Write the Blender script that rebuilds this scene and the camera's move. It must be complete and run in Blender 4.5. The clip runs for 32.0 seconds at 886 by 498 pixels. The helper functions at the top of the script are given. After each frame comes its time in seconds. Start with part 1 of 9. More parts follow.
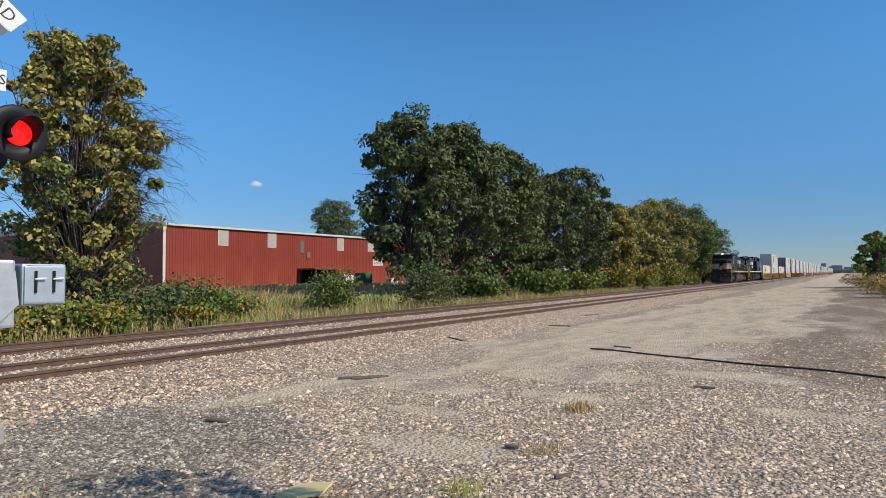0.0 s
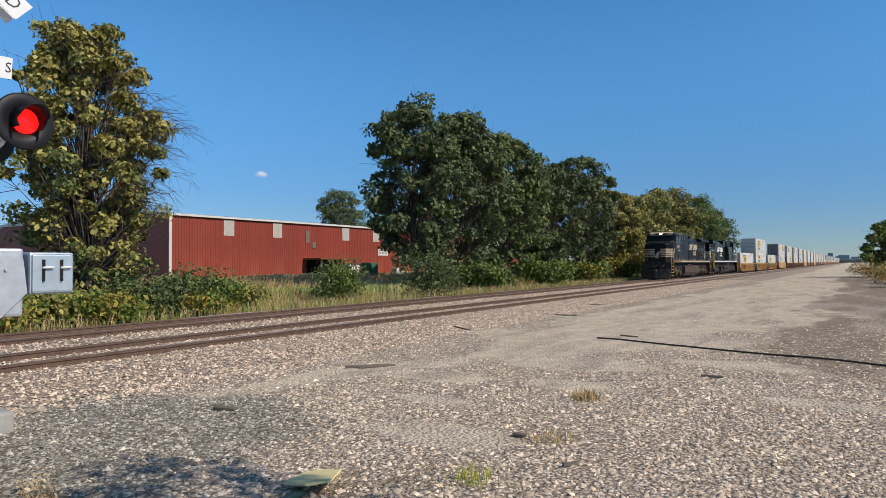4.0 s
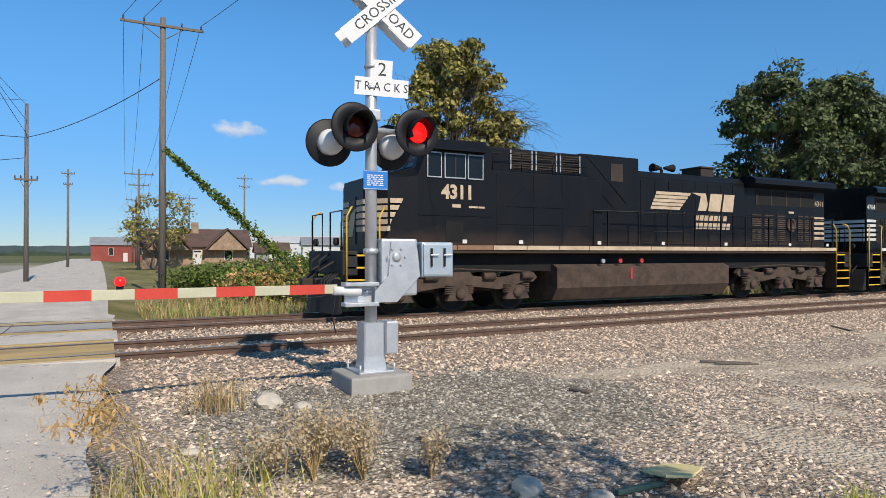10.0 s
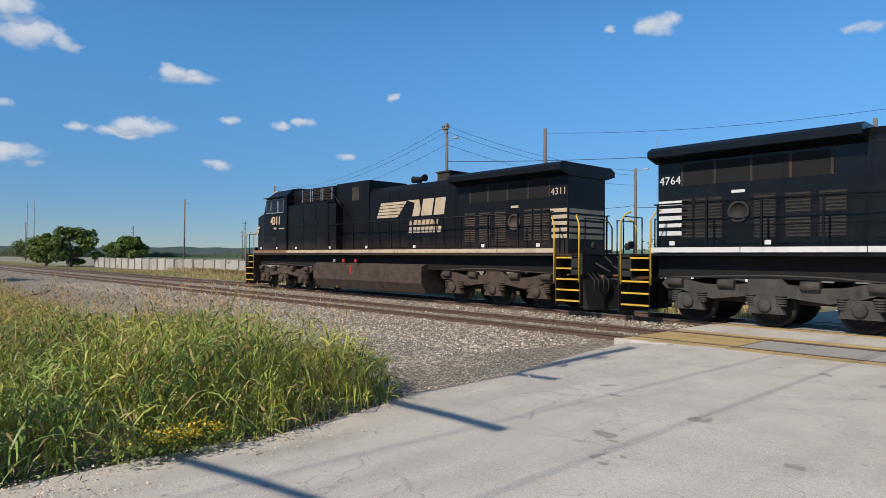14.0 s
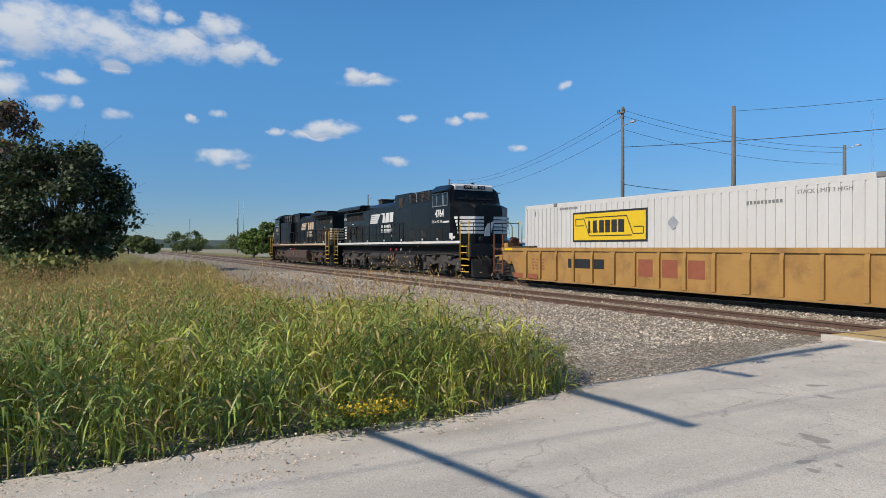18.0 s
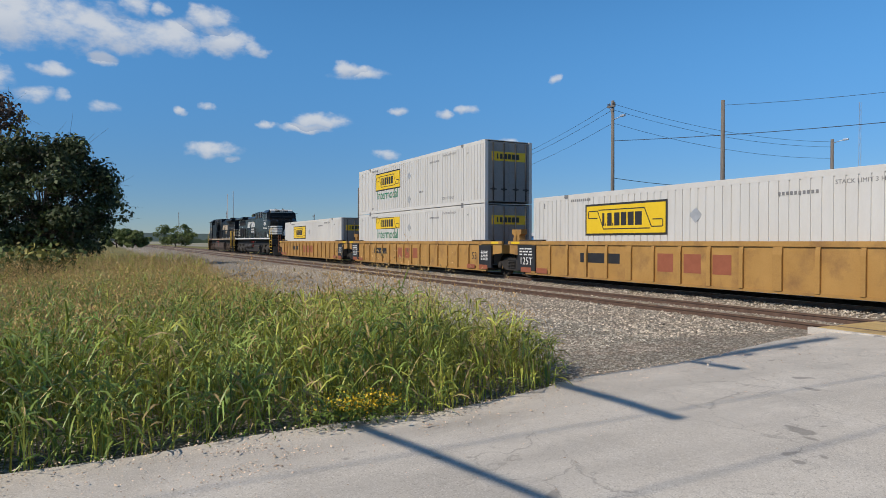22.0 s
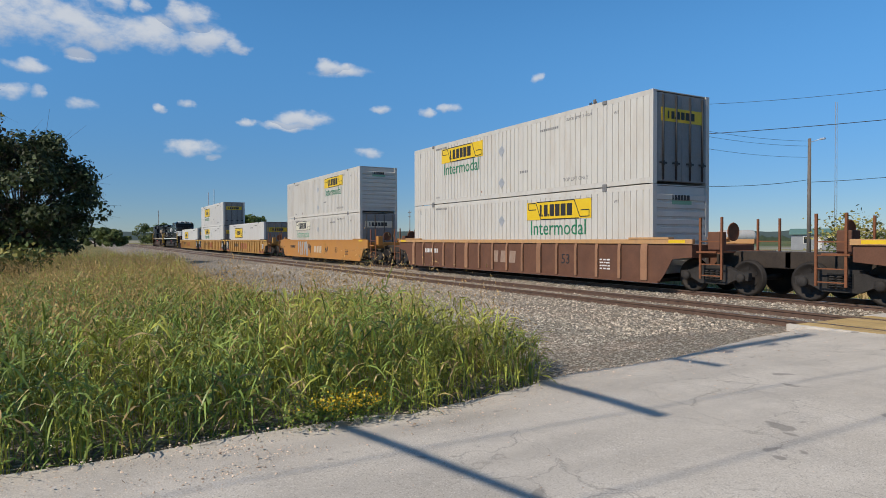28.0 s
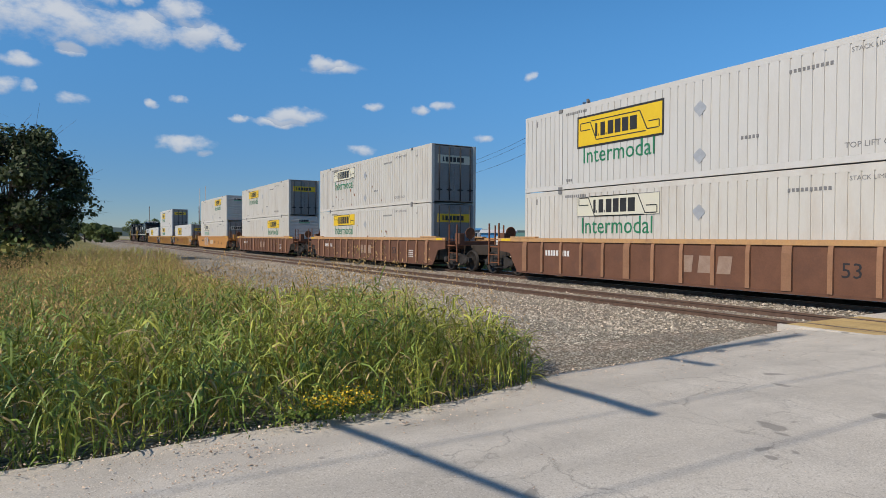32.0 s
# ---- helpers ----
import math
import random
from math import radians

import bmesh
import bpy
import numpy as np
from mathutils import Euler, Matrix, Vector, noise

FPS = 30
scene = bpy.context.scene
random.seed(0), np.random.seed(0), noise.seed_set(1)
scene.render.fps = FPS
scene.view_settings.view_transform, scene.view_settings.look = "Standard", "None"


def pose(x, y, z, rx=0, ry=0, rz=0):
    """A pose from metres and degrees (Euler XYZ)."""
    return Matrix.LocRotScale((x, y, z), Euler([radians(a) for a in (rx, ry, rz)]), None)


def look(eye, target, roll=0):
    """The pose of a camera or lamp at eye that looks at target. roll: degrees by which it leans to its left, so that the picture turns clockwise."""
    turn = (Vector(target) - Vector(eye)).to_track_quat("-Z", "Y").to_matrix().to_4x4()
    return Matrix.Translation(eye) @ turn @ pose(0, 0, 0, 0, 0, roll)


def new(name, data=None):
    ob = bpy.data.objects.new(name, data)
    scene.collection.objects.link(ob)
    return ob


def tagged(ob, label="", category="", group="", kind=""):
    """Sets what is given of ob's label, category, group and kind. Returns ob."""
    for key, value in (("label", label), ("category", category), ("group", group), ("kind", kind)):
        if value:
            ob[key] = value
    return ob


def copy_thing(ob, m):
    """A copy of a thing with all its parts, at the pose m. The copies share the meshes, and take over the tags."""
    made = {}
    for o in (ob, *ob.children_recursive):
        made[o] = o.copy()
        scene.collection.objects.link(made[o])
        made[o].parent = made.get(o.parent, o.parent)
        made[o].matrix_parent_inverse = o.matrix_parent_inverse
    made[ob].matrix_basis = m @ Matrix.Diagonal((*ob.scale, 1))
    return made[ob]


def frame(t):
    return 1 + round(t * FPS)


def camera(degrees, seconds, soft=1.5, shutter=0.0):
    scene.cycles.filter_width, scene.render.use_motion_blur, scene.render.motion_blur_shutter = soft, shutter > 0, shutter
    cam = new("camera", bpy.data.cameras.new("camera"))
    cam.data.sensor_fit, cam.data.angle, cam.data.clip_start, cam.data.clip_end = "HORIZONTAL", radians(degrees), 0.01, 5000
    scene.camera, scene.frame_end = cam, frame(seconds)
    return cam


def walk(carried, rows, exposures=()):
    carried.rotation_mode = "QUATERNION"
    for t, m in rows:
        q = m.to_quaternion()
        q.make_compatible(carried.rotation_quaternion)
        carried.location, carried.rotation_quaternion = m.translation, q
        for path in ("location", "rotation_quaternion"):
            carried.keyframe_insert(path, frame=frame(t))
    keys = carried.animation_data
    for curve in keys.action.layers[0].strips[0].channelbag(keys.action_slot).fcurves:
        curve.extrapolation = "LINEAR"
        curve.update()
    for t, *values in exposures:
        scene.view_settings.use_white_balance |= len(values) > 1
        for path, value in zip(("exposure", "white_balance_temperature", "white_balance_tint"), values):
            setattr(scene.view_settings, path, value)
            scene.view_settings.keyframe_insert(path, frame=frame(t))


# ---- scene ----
cam = camera(69.1, 32.0, soft=0.6)
PATH = [
    (0, (0.017, 0.791, 1.562), (-1.044, 2.484, 1.64), -0.3),
    (0.5, (0.006, 0.792, 1.546), (-1.056, 2.485, 1.624), -0.4),
    (1, (-0.004, 0.794, 1.554), (-1.069, 2.485, 1.628), -0.4),
    (1.5, (-0.003, 0.793, 1.553), (-1.07, 2.482, 1.627), -0.4),
    (2, (-0.014, 0.807, 1.537), (-1.082, 2.496, 1.613), -0.4),
    (2.5, (-0.01, 0.803, 1.545), (-1.082, 2.49, 1.614), -0.4),
    (3, (-0.004, 0.795, 1.554), (-1.078, 2.481, 1.613), -0.3),
    (3.5, (-0.015, 0.8, 1.547), (-1.09, 2.486, 1.599), -0.3),
    (5.5, (-0.025, 0.811, 1.54), (-1.105, 2.494, 1.567), -0.5),
    (6, (-0.037, 0.817, 1.536), (-1.127, 2.494, 1.549), -0.5),
    (6.5, (-0.022, 0.821, 1.533), (-1.134, 2.483, 1.536), -0.7),
    (7, (-0.026, 0.813, 1.534), (-1.172, 2.452, 1.529), -0.7),
    (7.5, (-0.038, 0.799, 1.543), (-1.234, 2.402, 1.528), -0.6),
    (8, (-0.031, 0.795, 1.533), (-1.29, 2.349, 1.517), -0.6),
    (8.5, (-0.052, 0.762, 1.535), (-1.387, 2.251, 1.521), -0.5),
    (9, (-0.058, 0.702, 1.557), (-1.508, 2.079, 1.548), -0.4),
    (9.5, (-0.051, 0.659, 1.56), (-1.656, 1.852, 1.562), -0.3),
    (10, (-0.03, 0.656, 1.551), (-1.803, 1.583, 1.565), -0.0),
    (10.5, (-0.049, 0.617, 1.56), (-1.96, 1.206, 1.577), 0.2),
    (11, (-0.087, 0.371, 1.544), (-2.078, 0.562, 1.569), 0.6),
    (11.5, (-0.125, 0.075, 1.54), (-2.112, -0.154, 1.568), 0.8),
    (12, (-0.171, -0.041, 1.531), (-2.063, -0.687, 1.558), 1.0),
    (12.5, (-0.199, -0.165, 1.498), (-1.945, -1.141, 1.528), 1.0),
    (13, (-0.159, -0.246, 1.487), (-1.755, -1.451, 1.519), 0.8),
    (13.5, (-0.149, -0.275, 1.495), (-1.61, -1.641, 1.524), 0.6),
    (15.5, (-0.167, -0.321, 1.475), (-1.299, -1.97, 1.495), -0.2),
    (16, (-0.17, -0.336, 1.454), (-1.244, -2.023, 1.474), -0.2),
    (16.5, (-0.16, -0.334, 1.456), (-1.176, -2.057, 1.471), -0.1),
    (17, (-0.15, -0.335, 1.459), (-1.119, -2.085, 1.466), -0.1),
    (17.5, (-0.144, -0.353, 1.444), (-1.081, -2.12, 1.447), -0.0),
    (18, (-0.15, -0.361, 1.445), (-1.063, -2.14, 1.44), -0.0),
    (18.5, (-0.145, -0.368, 1.447), (-1.047, -2.153, 1.438), -0.1),
    (19, (-0.143, -0.363, 1.443), (-1.036, -2.152, 1.433), 0.0),
    (19.5, (-0.144, -0.361, 1.449), (-1.033, -2.152, 1.434), -0.1),
    (20, (-0.149, -0.359, 1.439), (-1.044, -2.148, 1.424), -0.2),
    (20.5, (-0.151, -0.368, 1.442), (-1.061, -2.149, 1.423), -0.1),
    (21, (-0.152, -0.367, 1.456), (-1.078, -2.14, 1.43), -0.1),
    (21.5, (-0.155, -0.359, 1.447), (-1.089, -2.127, 1.423), -0.1),
    (22, (-0.162, -0.363, 1.446), (-1.101, -2.129, 1.421), -0.0),
    (22.5, (-0.151, -0.364, 1.456), (-1.097, -2.126, 1.434), -0.0),
    (23, (-0.151, -0.357, 1.458), (-1.101, -2.117, 1.44), -0.0),
    (23.5, (-0.158, -0.359, 1.447), (-1.112, -2.117, 1.435), -0.0),
    (24, (-0.157, -0.374, 1.447), (-1.118, -2.128, 1.432), -0.0),
    (24.5, (-0.167, -0.373, 1.452), (-1.128, -2.127, 1.433), -0.1),
    (25, (-0.168, -0.363, 1.45), (-1.127, -2.118, 1.43), -0.2),
    (25.5, (-0.167, -0.369, 1.459), (-1.127, -2.123, 1.432), -0.3),
    (27.5, (-0.167, -0.376, 1.445), (-1.145, -2.12, 1.417), -0.2),
    (28, (-0.161, -0.38, 1.449), (-1.146, -2.12, 1.419), -0.1),
    (28.5, (-0.171, -0.372, 1.453), (-1.157, -2.112, 1.422), -0.1),
    (29, (-0.163, -0.386, 1.44), (-1.157, -2.122, 1.41), -0.0),
    (29.5, (-0.167, -0.378, 1.441), (-1.161, -2.113, 1.411), -0.1),
    (30, (-0.16, -0.386, 1.454), (-1.158, -2.119, 1.414), -0.0),
    (30.5, (-0.163, -0.391, 1.444), (-1.161, -2.124, 1.403), 0.0),
    (31, (-0.167, -0.396, 1.437), (-1.167, -2.127, 1.397), 0.0),
    (31.5, (-0.167, -0.412, 1.44), (-1.173, -2.141, 1.399), 0.2),
    (32, (-0.162, -0.406, 1.449), (-1.168, -2.134, 1.413), 0.3),
]
walk(cam, [(t, look(eye, aim, lean)) for t, eye, aim, lean in PATH],
     exposures=((0.0, 0.02), (6.0, 0.03), (9.0, 0.10), (11.0, 0.06), (12.0, -0.04), (13.0, 0.0), (16.0, 0.0), (18.0, 0.0), (19.0, 0.03), (20.0, -0.08), (32.0, -0.10)))

# ---- plan (metres): the track runs along y, the road along -x ----
ZR = -0.10            # rail top and road surface at the crossing
XN, XF = -12.75, -16.85   # centre lines of the near and the far track
GAUGE = 1.51


# ---- world, sun ----
def sky_world():
    w = bpy.data.worlds.new("sky")
    scene.world = w
    w.use_nodes = True
    nt = w.node_tree
    nt.nodes.clear()
    out = nt.nodes.new("ShaderNodeOutputWorld")
    bg = nt.nodes.new("ShaderNodeBackground")
    sky = nt.nodes.new("ShaderNodeTexSky")
    sky.sky_type = "NISHITA"
    sky.sun_disc = False
    sky.sun_elevation = radians(SUN_EL)
    sky.sun_rotation = radians(SUN_ROT)
    sky.altitude = 250
    sky.air_density = 0.9
    sky.dust_density = 0.0
    sky.ozone_density = 0.8
    bg.inputs["Strength"].default_value = 0.12
    n, l = nt.nodes, nt.links

    def mth(op, a, b=None, c=None):
        x = n.new("ShaderNodeMath")
        x.operation = op
        for i, v in enumerate((a, b, c)):
            if v is None:
                continue
            if isinstance(v, (int, float)):
                x.inputs[i].default_value = v
            else:
                l.new(v, x.inputs[i])
        return x.outputs[0]

    hs = n.new("ShaderNodeHueSaturation")
    hs.inputs["Saturation"].default_value = 1.2
    tint = n.new("ShaderNodeMix")
    tint.data_type, tint.blend_type = "RGBA", "MULTIPLY"
    tint.inputs[0].default_value = 1.0
    # a deeper blue overhead than at the hazy horizon
    up = n.new("ShaderNodeSeparateXYZ")
    l.new(n.new("ShaderNodeTexCoord").outputs["Generated"], up.inputs[0])
    grad = n.new("ShaderNodeMapRange")
    grad.interpolation_type = "SMOOTHSTEP"
    grad.inputs["From Min"].default_value, grad.inputs["From Max"].default_value = -0.02, 0.36
    l.new(up.outputs[2], grad.inputs[0])
    deep = n.new("ShaderNodeMix")
    deep.data_type = "RGBA"
    deep.inputs[6].default_value, deep.inputs[7].default_value = (0.36, 0.455, 0.655, 1), (0.96, 1.16, 1.28, 1)
    l.new(grad.outputs[0], deep.inputs[0])
    # the zenith is darker and less saturated than the sky low in the west
    over = n.new("ShaderNodeMapRange")
    over.interpolation_type = "SMOOTHSTEP"
    over.inputs["From Min"].default_value, over.inputs["From Max"].default_value = 0.40, 0.95
    l.new(up.outputs[2], over.inputs[0])
    zen = n.new("ShaderNodeMix")
    zen.data_type = "RGBA"
    zen.inputs[7].default_value = (0.84, 0.74, 0.60, 1)
    l.new(over.outputs[0], zen.inputs[0])
    l.new(deep.outputs[2], zen.inputs[6])
    l.new(zen.outputs[2], tint.inputs[7])
    l.new(sky.outputs[0], tint.inputs[6])
    l.new(tint.outputs[2], hs.inputs["Color"])
    # fair-weather clouds: azimuth, elevation, half width, half height in degrees
    clouds = ((185.8, 16.3, 6.0, 2.5), (180.9, 16.2, 6.0, 2.1), (175.1, 16.2, 4.4, 1.7), (170.6, 16.3, 2.8, 1.4), (172.0, 17.9, 2.4, 1.2), (168.3, 15.9, 1.2, 0.8), (177.6, 18.3, 1.6, 1.1), (175.7, 18.2, 1.0, 0.6),
              (186.8, 11.8, 1.9, 1.3), (187.4, 13.3, 0.9, 0.6), (183.4, 12.8, 1.8, 0.6), (179.9, 14.1, 1.2, 0.65), (184.5, 10.9, 1.8, 0.8), (182.6, 11.0, 0.9, 0.65), (179.7, 10.3, 1.3, 0.65), (186.9, 9.6, 1.0, 0.45),
              (174.1, 10.6, 0.7, 0.45), (172.0, 11.1, 0.8, 0.45), (159.3, 14.4, 3.0, 0.7), (160.6, 14.8, 1.6, 0.6), (164.3, 9.7, 2.8, 0.5), (162.6, 10.4, 2.8, 0.8), (167.4, 9.8, 1.1, 0.4),
              (171.3, 7.5, 2.4, 0.85), (170.2, 6.8, 0.9, 0.4), (155.8, 11.4, 1.0, 0.45), (156.9, 7.6, 1.6, 0.5), (149.7, 11.5, 1.3, 0.5), (151.8, 11.2, 0.9, 0.5), (146.2, 8.6, 1.1, 0.45), (142.2, 13.9, 0.7, 0.5),
              (119.2, 19.1, 2.1, 0.95), (123.0, 19.0, 0.8, 0.5), (104.3, 16.9, 1.6, 0.6))
    clouds2 = ((79.9, 10.4, 2.2, 0.8), (76.3, 6.2, 2.5, 0.5), (70.9, 5.8, 1.4, 0.6), (48.2, 7.7, 0.7, 0.25))
    tc = n.new("ShaderNodeTexCoord")
    sep = n.new("ShaderNodeSeparateXYZ")
    l.new(tc.outputs["Generated"], sep.inputs[0])
    az = mth("MULTIPLY", mth("ARCTAN2", mth("MULTIPLY", sep.outputs[0], -1.0), sep.outputs[1]), 180 / math.pi)
    wob = n.new("ShaderNodeTexNoise")
    wob.inputs["Scale"].default_value, wob.inputs["Detail"].default_value = 34, 5
    l.new(tc.outputs["Generated"], wob.inputs[0])
    ws = n.new("ShaderNodeSeparateColor")
    l.new(wob.outputs["Color"], ws.inputs[0])
    az = mth("FLOORED_MODULO", az, 360.0)
    az = mth("ADD", az, mth("MULTIPLY", mth("SUBTRACT", ws.outputs[0], 0.5), 2.2))
    el = mth("MULTIPLY", mth("ARCSINE", sep.outputs[2]), 180 / math.pi)
    el = mth("ADD", el, mth("MULTIPLY", mth("SUBTRACT", ws.outputs[1], 0.5), 0.9))
    nz = n.new("ShaderNodeTexNoise")
    nz.inputs["Scale"].default_value, nz.inputs["Detail"].default_value, nz.inputs["Roughness"].default_value = 24, 7, 0.58
    mp = n.new("ShaderNodeMapping")
    mp.inputs["Scale"].default_value = (1, 1, 1.7)
    l.new(tc.outputs["Generated"], mp.inputs[0])
    l.new(mp.outputs[0], nz.inputs[0])
    best, low = None, None
    for a, e, wa, we in clouds + clouds2:
        da = mth("MULTIPLY", mth("SUBTRACT", az, float(a)), 1 / wa)
        de = mth("MULTIPLY", mth("SUBTRACT", el, float(e)), 1 / we)
        m = mth("SUBTRACT", 1.0, mth("ADD", mth("MULTIPLY", da, da), mth("MULTIPLY", de, de)))
        best = m if best is None else mth("MAXIMUM", best, m)
        sh = mth("MULTIPLY", mth("MULTIPLY", de, -0.5), mth("GREATER_THAN", m, -0.3))
        low = sh if low is None else mth("MAXIMUM", low, sh)
    cov = mth("ADD", mth("MULTIPLY", best, 0.85), mth("MULTIPLY", mth("SUBTRACT", nz.outputs[0], 0.53), 2.3))
    mr = n.new("ShaderNodeMapRange")
    mr.interpolation_type = "SMOOTHSTEP"
    mr.inputs["From Min"].default_value, mr.inputs["From Max"].default_value = -0.06, 0.92
    mr.inputs["To Max"].default_value = 0.85
    l.new(cov, mr.inputs[0])
    gate = mth("MULTIPLY", mr.outputs[0], mth("GREATER_THAN", best, -0.6))
    shade = n.new("ShaderNodeMix")
    shade.data_type = "RGBA"
    shade.inputs[6].default_value, shade.inputs[7].default_value = (5.7, 5.9, 6.2, 1), (3.6, 4.1, 5.0, 1)
    sr = n.new("ShaderNodeMapRange")
    sr.inputs["From Max"].default_value = 0.5
    l.new(low, sr.inputs[0])
    l.new(sr.outputs[0], shade.inputs[0])
    mx = n.new("ShaderNodeMix")
    mx.data_type = "RGBA"
    l.new(gate, mx.inputs[0])
    l.new(hs.outputs[0], mx.inputs[6])
    l.new(shade.outputs[2], mx.inputs[7])
    l.new(mx.outputs[2], bg.inputs[0])
    nt.links.new(bg.outputs[0], out.inputs[0])


SUN_EL, SUN_ROT = 40.0, 87.0
sky_world()
sun_dir = Vector((math.sin(radians(SUN_ROT)) * math.cos(radians(SUN_EL)),
                  math.cos(radians(SUN_ROT)) * math.cos(radians(SUN_EL)), math.sin(radians(SUN_EL))))
sun = new("sun", bpy.data.lights.new("sun", "SUN"))
sun.data.energy = 4.0
sun.data.angle = radians(0.53)
sun.data.color = (1.0, 0.885, 0.745)
sun.matrix_world = look(sun_dir * 60, (0, 0, 0))


# ---- materials ----
def mat(name, c1, c2=None, rough=0.7, metal=0.0, scale=3.0, fine=60.0, bump=0.0, bump_dist=0.01, stain=None, stain_amt=0.5,
        stain_scale=0.6, emit=None, emit_s=0.0, rand=0.0, island=0.0, spec=0.5, translucent=0.0, coord="Object", stretch=(1, 1, 1)):
    """A surface of two tones mixed at a coarse and a fine scale, with an optional stain, relief and piece-by-piece variation."""
    m = bpy.data.materials.new(name)
    m.use_nodes = True
    nt = m.node_tree
    n, l = nt.nodes, nt.links
    b = n["Principled BSDF"]
    c2 = c2 or tuple(min(1, v * 1.25) for v in c1)
    tc = n.new("ShaderNodeTexCoord")
    mp = n.new("ShaderNodeMapping")
    mp.inputs["Scale"].default_value = stretch
    l.new(tc.outputs[coord], mp.inputs[0])
    a = n.new("ShaderNodeTexNoise")
    a.inputs["Scale"].default_value, a.inputs["Detail"].default_value, a.inputs["Roughness"].default_value = scale, 6, 0.6
    f = n.new("ShaderNodeTexNoise")
    f.inputs["Scale"].default_value, f.inputs["Detail"].default_value = fine, 3
    l.new(mp.outputs[0], a.inputs[0])
    l.new(mp.outputs[0], f.inputs[0])
    add = n.new("ShaderNodeMath")
    add.operation = "MULTIPLY_ADD"
    l.new(f.outputs[0], add.inputs[0])
    add.inputs[1].default_value = 0.45
    l.new(a.outputs[0], add.inputs[2])
    ramp = n.new("ShaderNodeMapRange")
    ramp.inputs["From Min"].default_value, ramp.inputs["From Max"].default_value = 0.5, 0.98
    l.new(add.outputs[0], ramp.inputs[0])
    mix = n.new("ShaderNodeMix")
    mix.data_type = "RGBA"
    mix.inputs[6].default_value, mix.inputs[7].default_value = (*c1, 1), (*c2, 1)
    l.new(ramp.outputs[0], mix.inputs[0])
    col = mix.outputs[2]
    if stain:
        s = n.new("ShaderNodeTexNoise")
        s.inputs["Scale"].default_value, s.inputs["Detail"].default_value, s.inputs["Roughness"].default_value = stain_scale, 8, 0.65
        l.new(mp.outputs[0], s.inputs[0])
        sr = n.new("ShaderNodeMapRange")
        sr.inputs["From Min"].default_value, sr.inputs["From Max"].default_value = 0.48, 0.72
        sr.inputs["To Max"].default_value = stain_amt
        l.new(s.outputs[0], sr.inputs[0])
        sm = n.new("ShaderNodeMix")
        sm.data_type = "RGBA"
        sm.inputs[7].default_value = (*stain, 1)
        l.new(sr.outputs[0], sm.inputs[0])
        l.new(col, sm.inputs[6])
        col = sm.outputs[2]
    if rand or island:
        if rand:
            src = n.new("ShaderNodeObjectInfo").outputs["Random"]
        else:
            src = n.new("ShaderNodeNewGeometry").outputs["Random Per Island"]
        amt = rand or island
        rr = n.new("ShaderNodeMapRange")
        rr.inputs["To Min"].default_value, rr.inputs["To Max"].default_value = 1 - amt, 1 + amt
        l.new(src, rr.inputs[0])
        hv = n.new("ShaderNodeHueSaturation")
        l.new(rr.outputs[0], hv.inputs["Value"])
        l.new(col, hv.inputs["Color"])
        col = hv.outputs[0]
    l.new(col, b.inputs["Base Color"])
    b.inputs["Roughness"].default_value = rough
    b.inputs["Metallic"].default_value = metal
    b.inputs["Specular IOR Level"].default_value = spec
    if translucent:
        b.inputs["Transmission Weight"].default_value = 0
        tr = n.new("ShaderNodeBsdfTranslucent")
        l.new(col, tr.inputs[0])
        ms = n.new("ShaderNodeMixShader")
        ms.inputs[0].default_value = translucent
        l.new(b.outputs[0], ms.inputs[1])
        l.new(tr.outputs[0], ms.inputs[2])
        l.new(ms.outputs[0], n["Material Output"].inputs[0])
    if bump:
        bp = n.new("ShaderNodeBump")
        bp.inputs["Strength"].default_value, bp.inputs["Distance"].default_value = bump, bump_dist
        l.new(add.outputs[0], bp.inputs["Height"])
        l.new(bp.outputs[0], b.inputs["Normal"])
    if emit:
        b.inputs["Emission Color"].default_value = (*emit, 1)
        b.inputs["Emission Strength"].default_value = emit_s
    return m


# ---- mesh helpers ----
def B():
    return bmesh.new()


def box(bm, x0, y0, z0, x1, y1, z1, bevel=0.0, turn=None):
    """Adds a box between two corners to bm; turn: a matrix for its points."""
    vs = [bm.verts.new(p) for p in ((x0, y0, z0), (x1, y0, z0), (x1, y1, z0), (x0, y1, z0), (x0, y0, z1), (x1, y0, z1), (x1, y1, z1), (x0, y1, z1))]
    fs = [bm.faces.new([vs[i] for i in q]) for q in ((3, 2, 1, 0), (4, 5, 6, 7), (0, 1, 5, 4), (1, 2, 6, 5), (2, 3, 7, 6), (3, 0, 4, 7))]
    if turn is not None:
        for v in vs:
            v.co = turn @ v.co
    if bevel:
        bmesh.ops.bevel(bm, geom=list({e for f in fs for e in f.edges}), offset=bevel, segments=2, affect="EDGES", profile=0.6)
    return bm


def tube(bm, a, b, r0, r1=None, n=10, caps=True):
    """Adds a tapered round bar from a to b."""
    a, b = Vector(a), Vector(b)
    r1 = r0 if r1 is None else r1
    q = (b - a).to_track_quat("Z", "Y").to_matrix()
    rings = []
    for p, r in ((a, r0), (b, r1)):
        rings.append([bm.verts.new(p + q @ Vector((r * math.cos(2 * math.pi * i / n), r * math.sin(2 * math.pi * i / n), 0))) for i in range(n)])
    for i in range(n):
        f = bm.faces.new((rings[0][i], rings[0][(i + 1) % n], rings[1][(i + 1) % n], rings[1][i]))
        f.smooth = True
    if caps:
        bm.faces.new(rings[0][::-1])
        bm.faces.new(rings[1])
    return bm


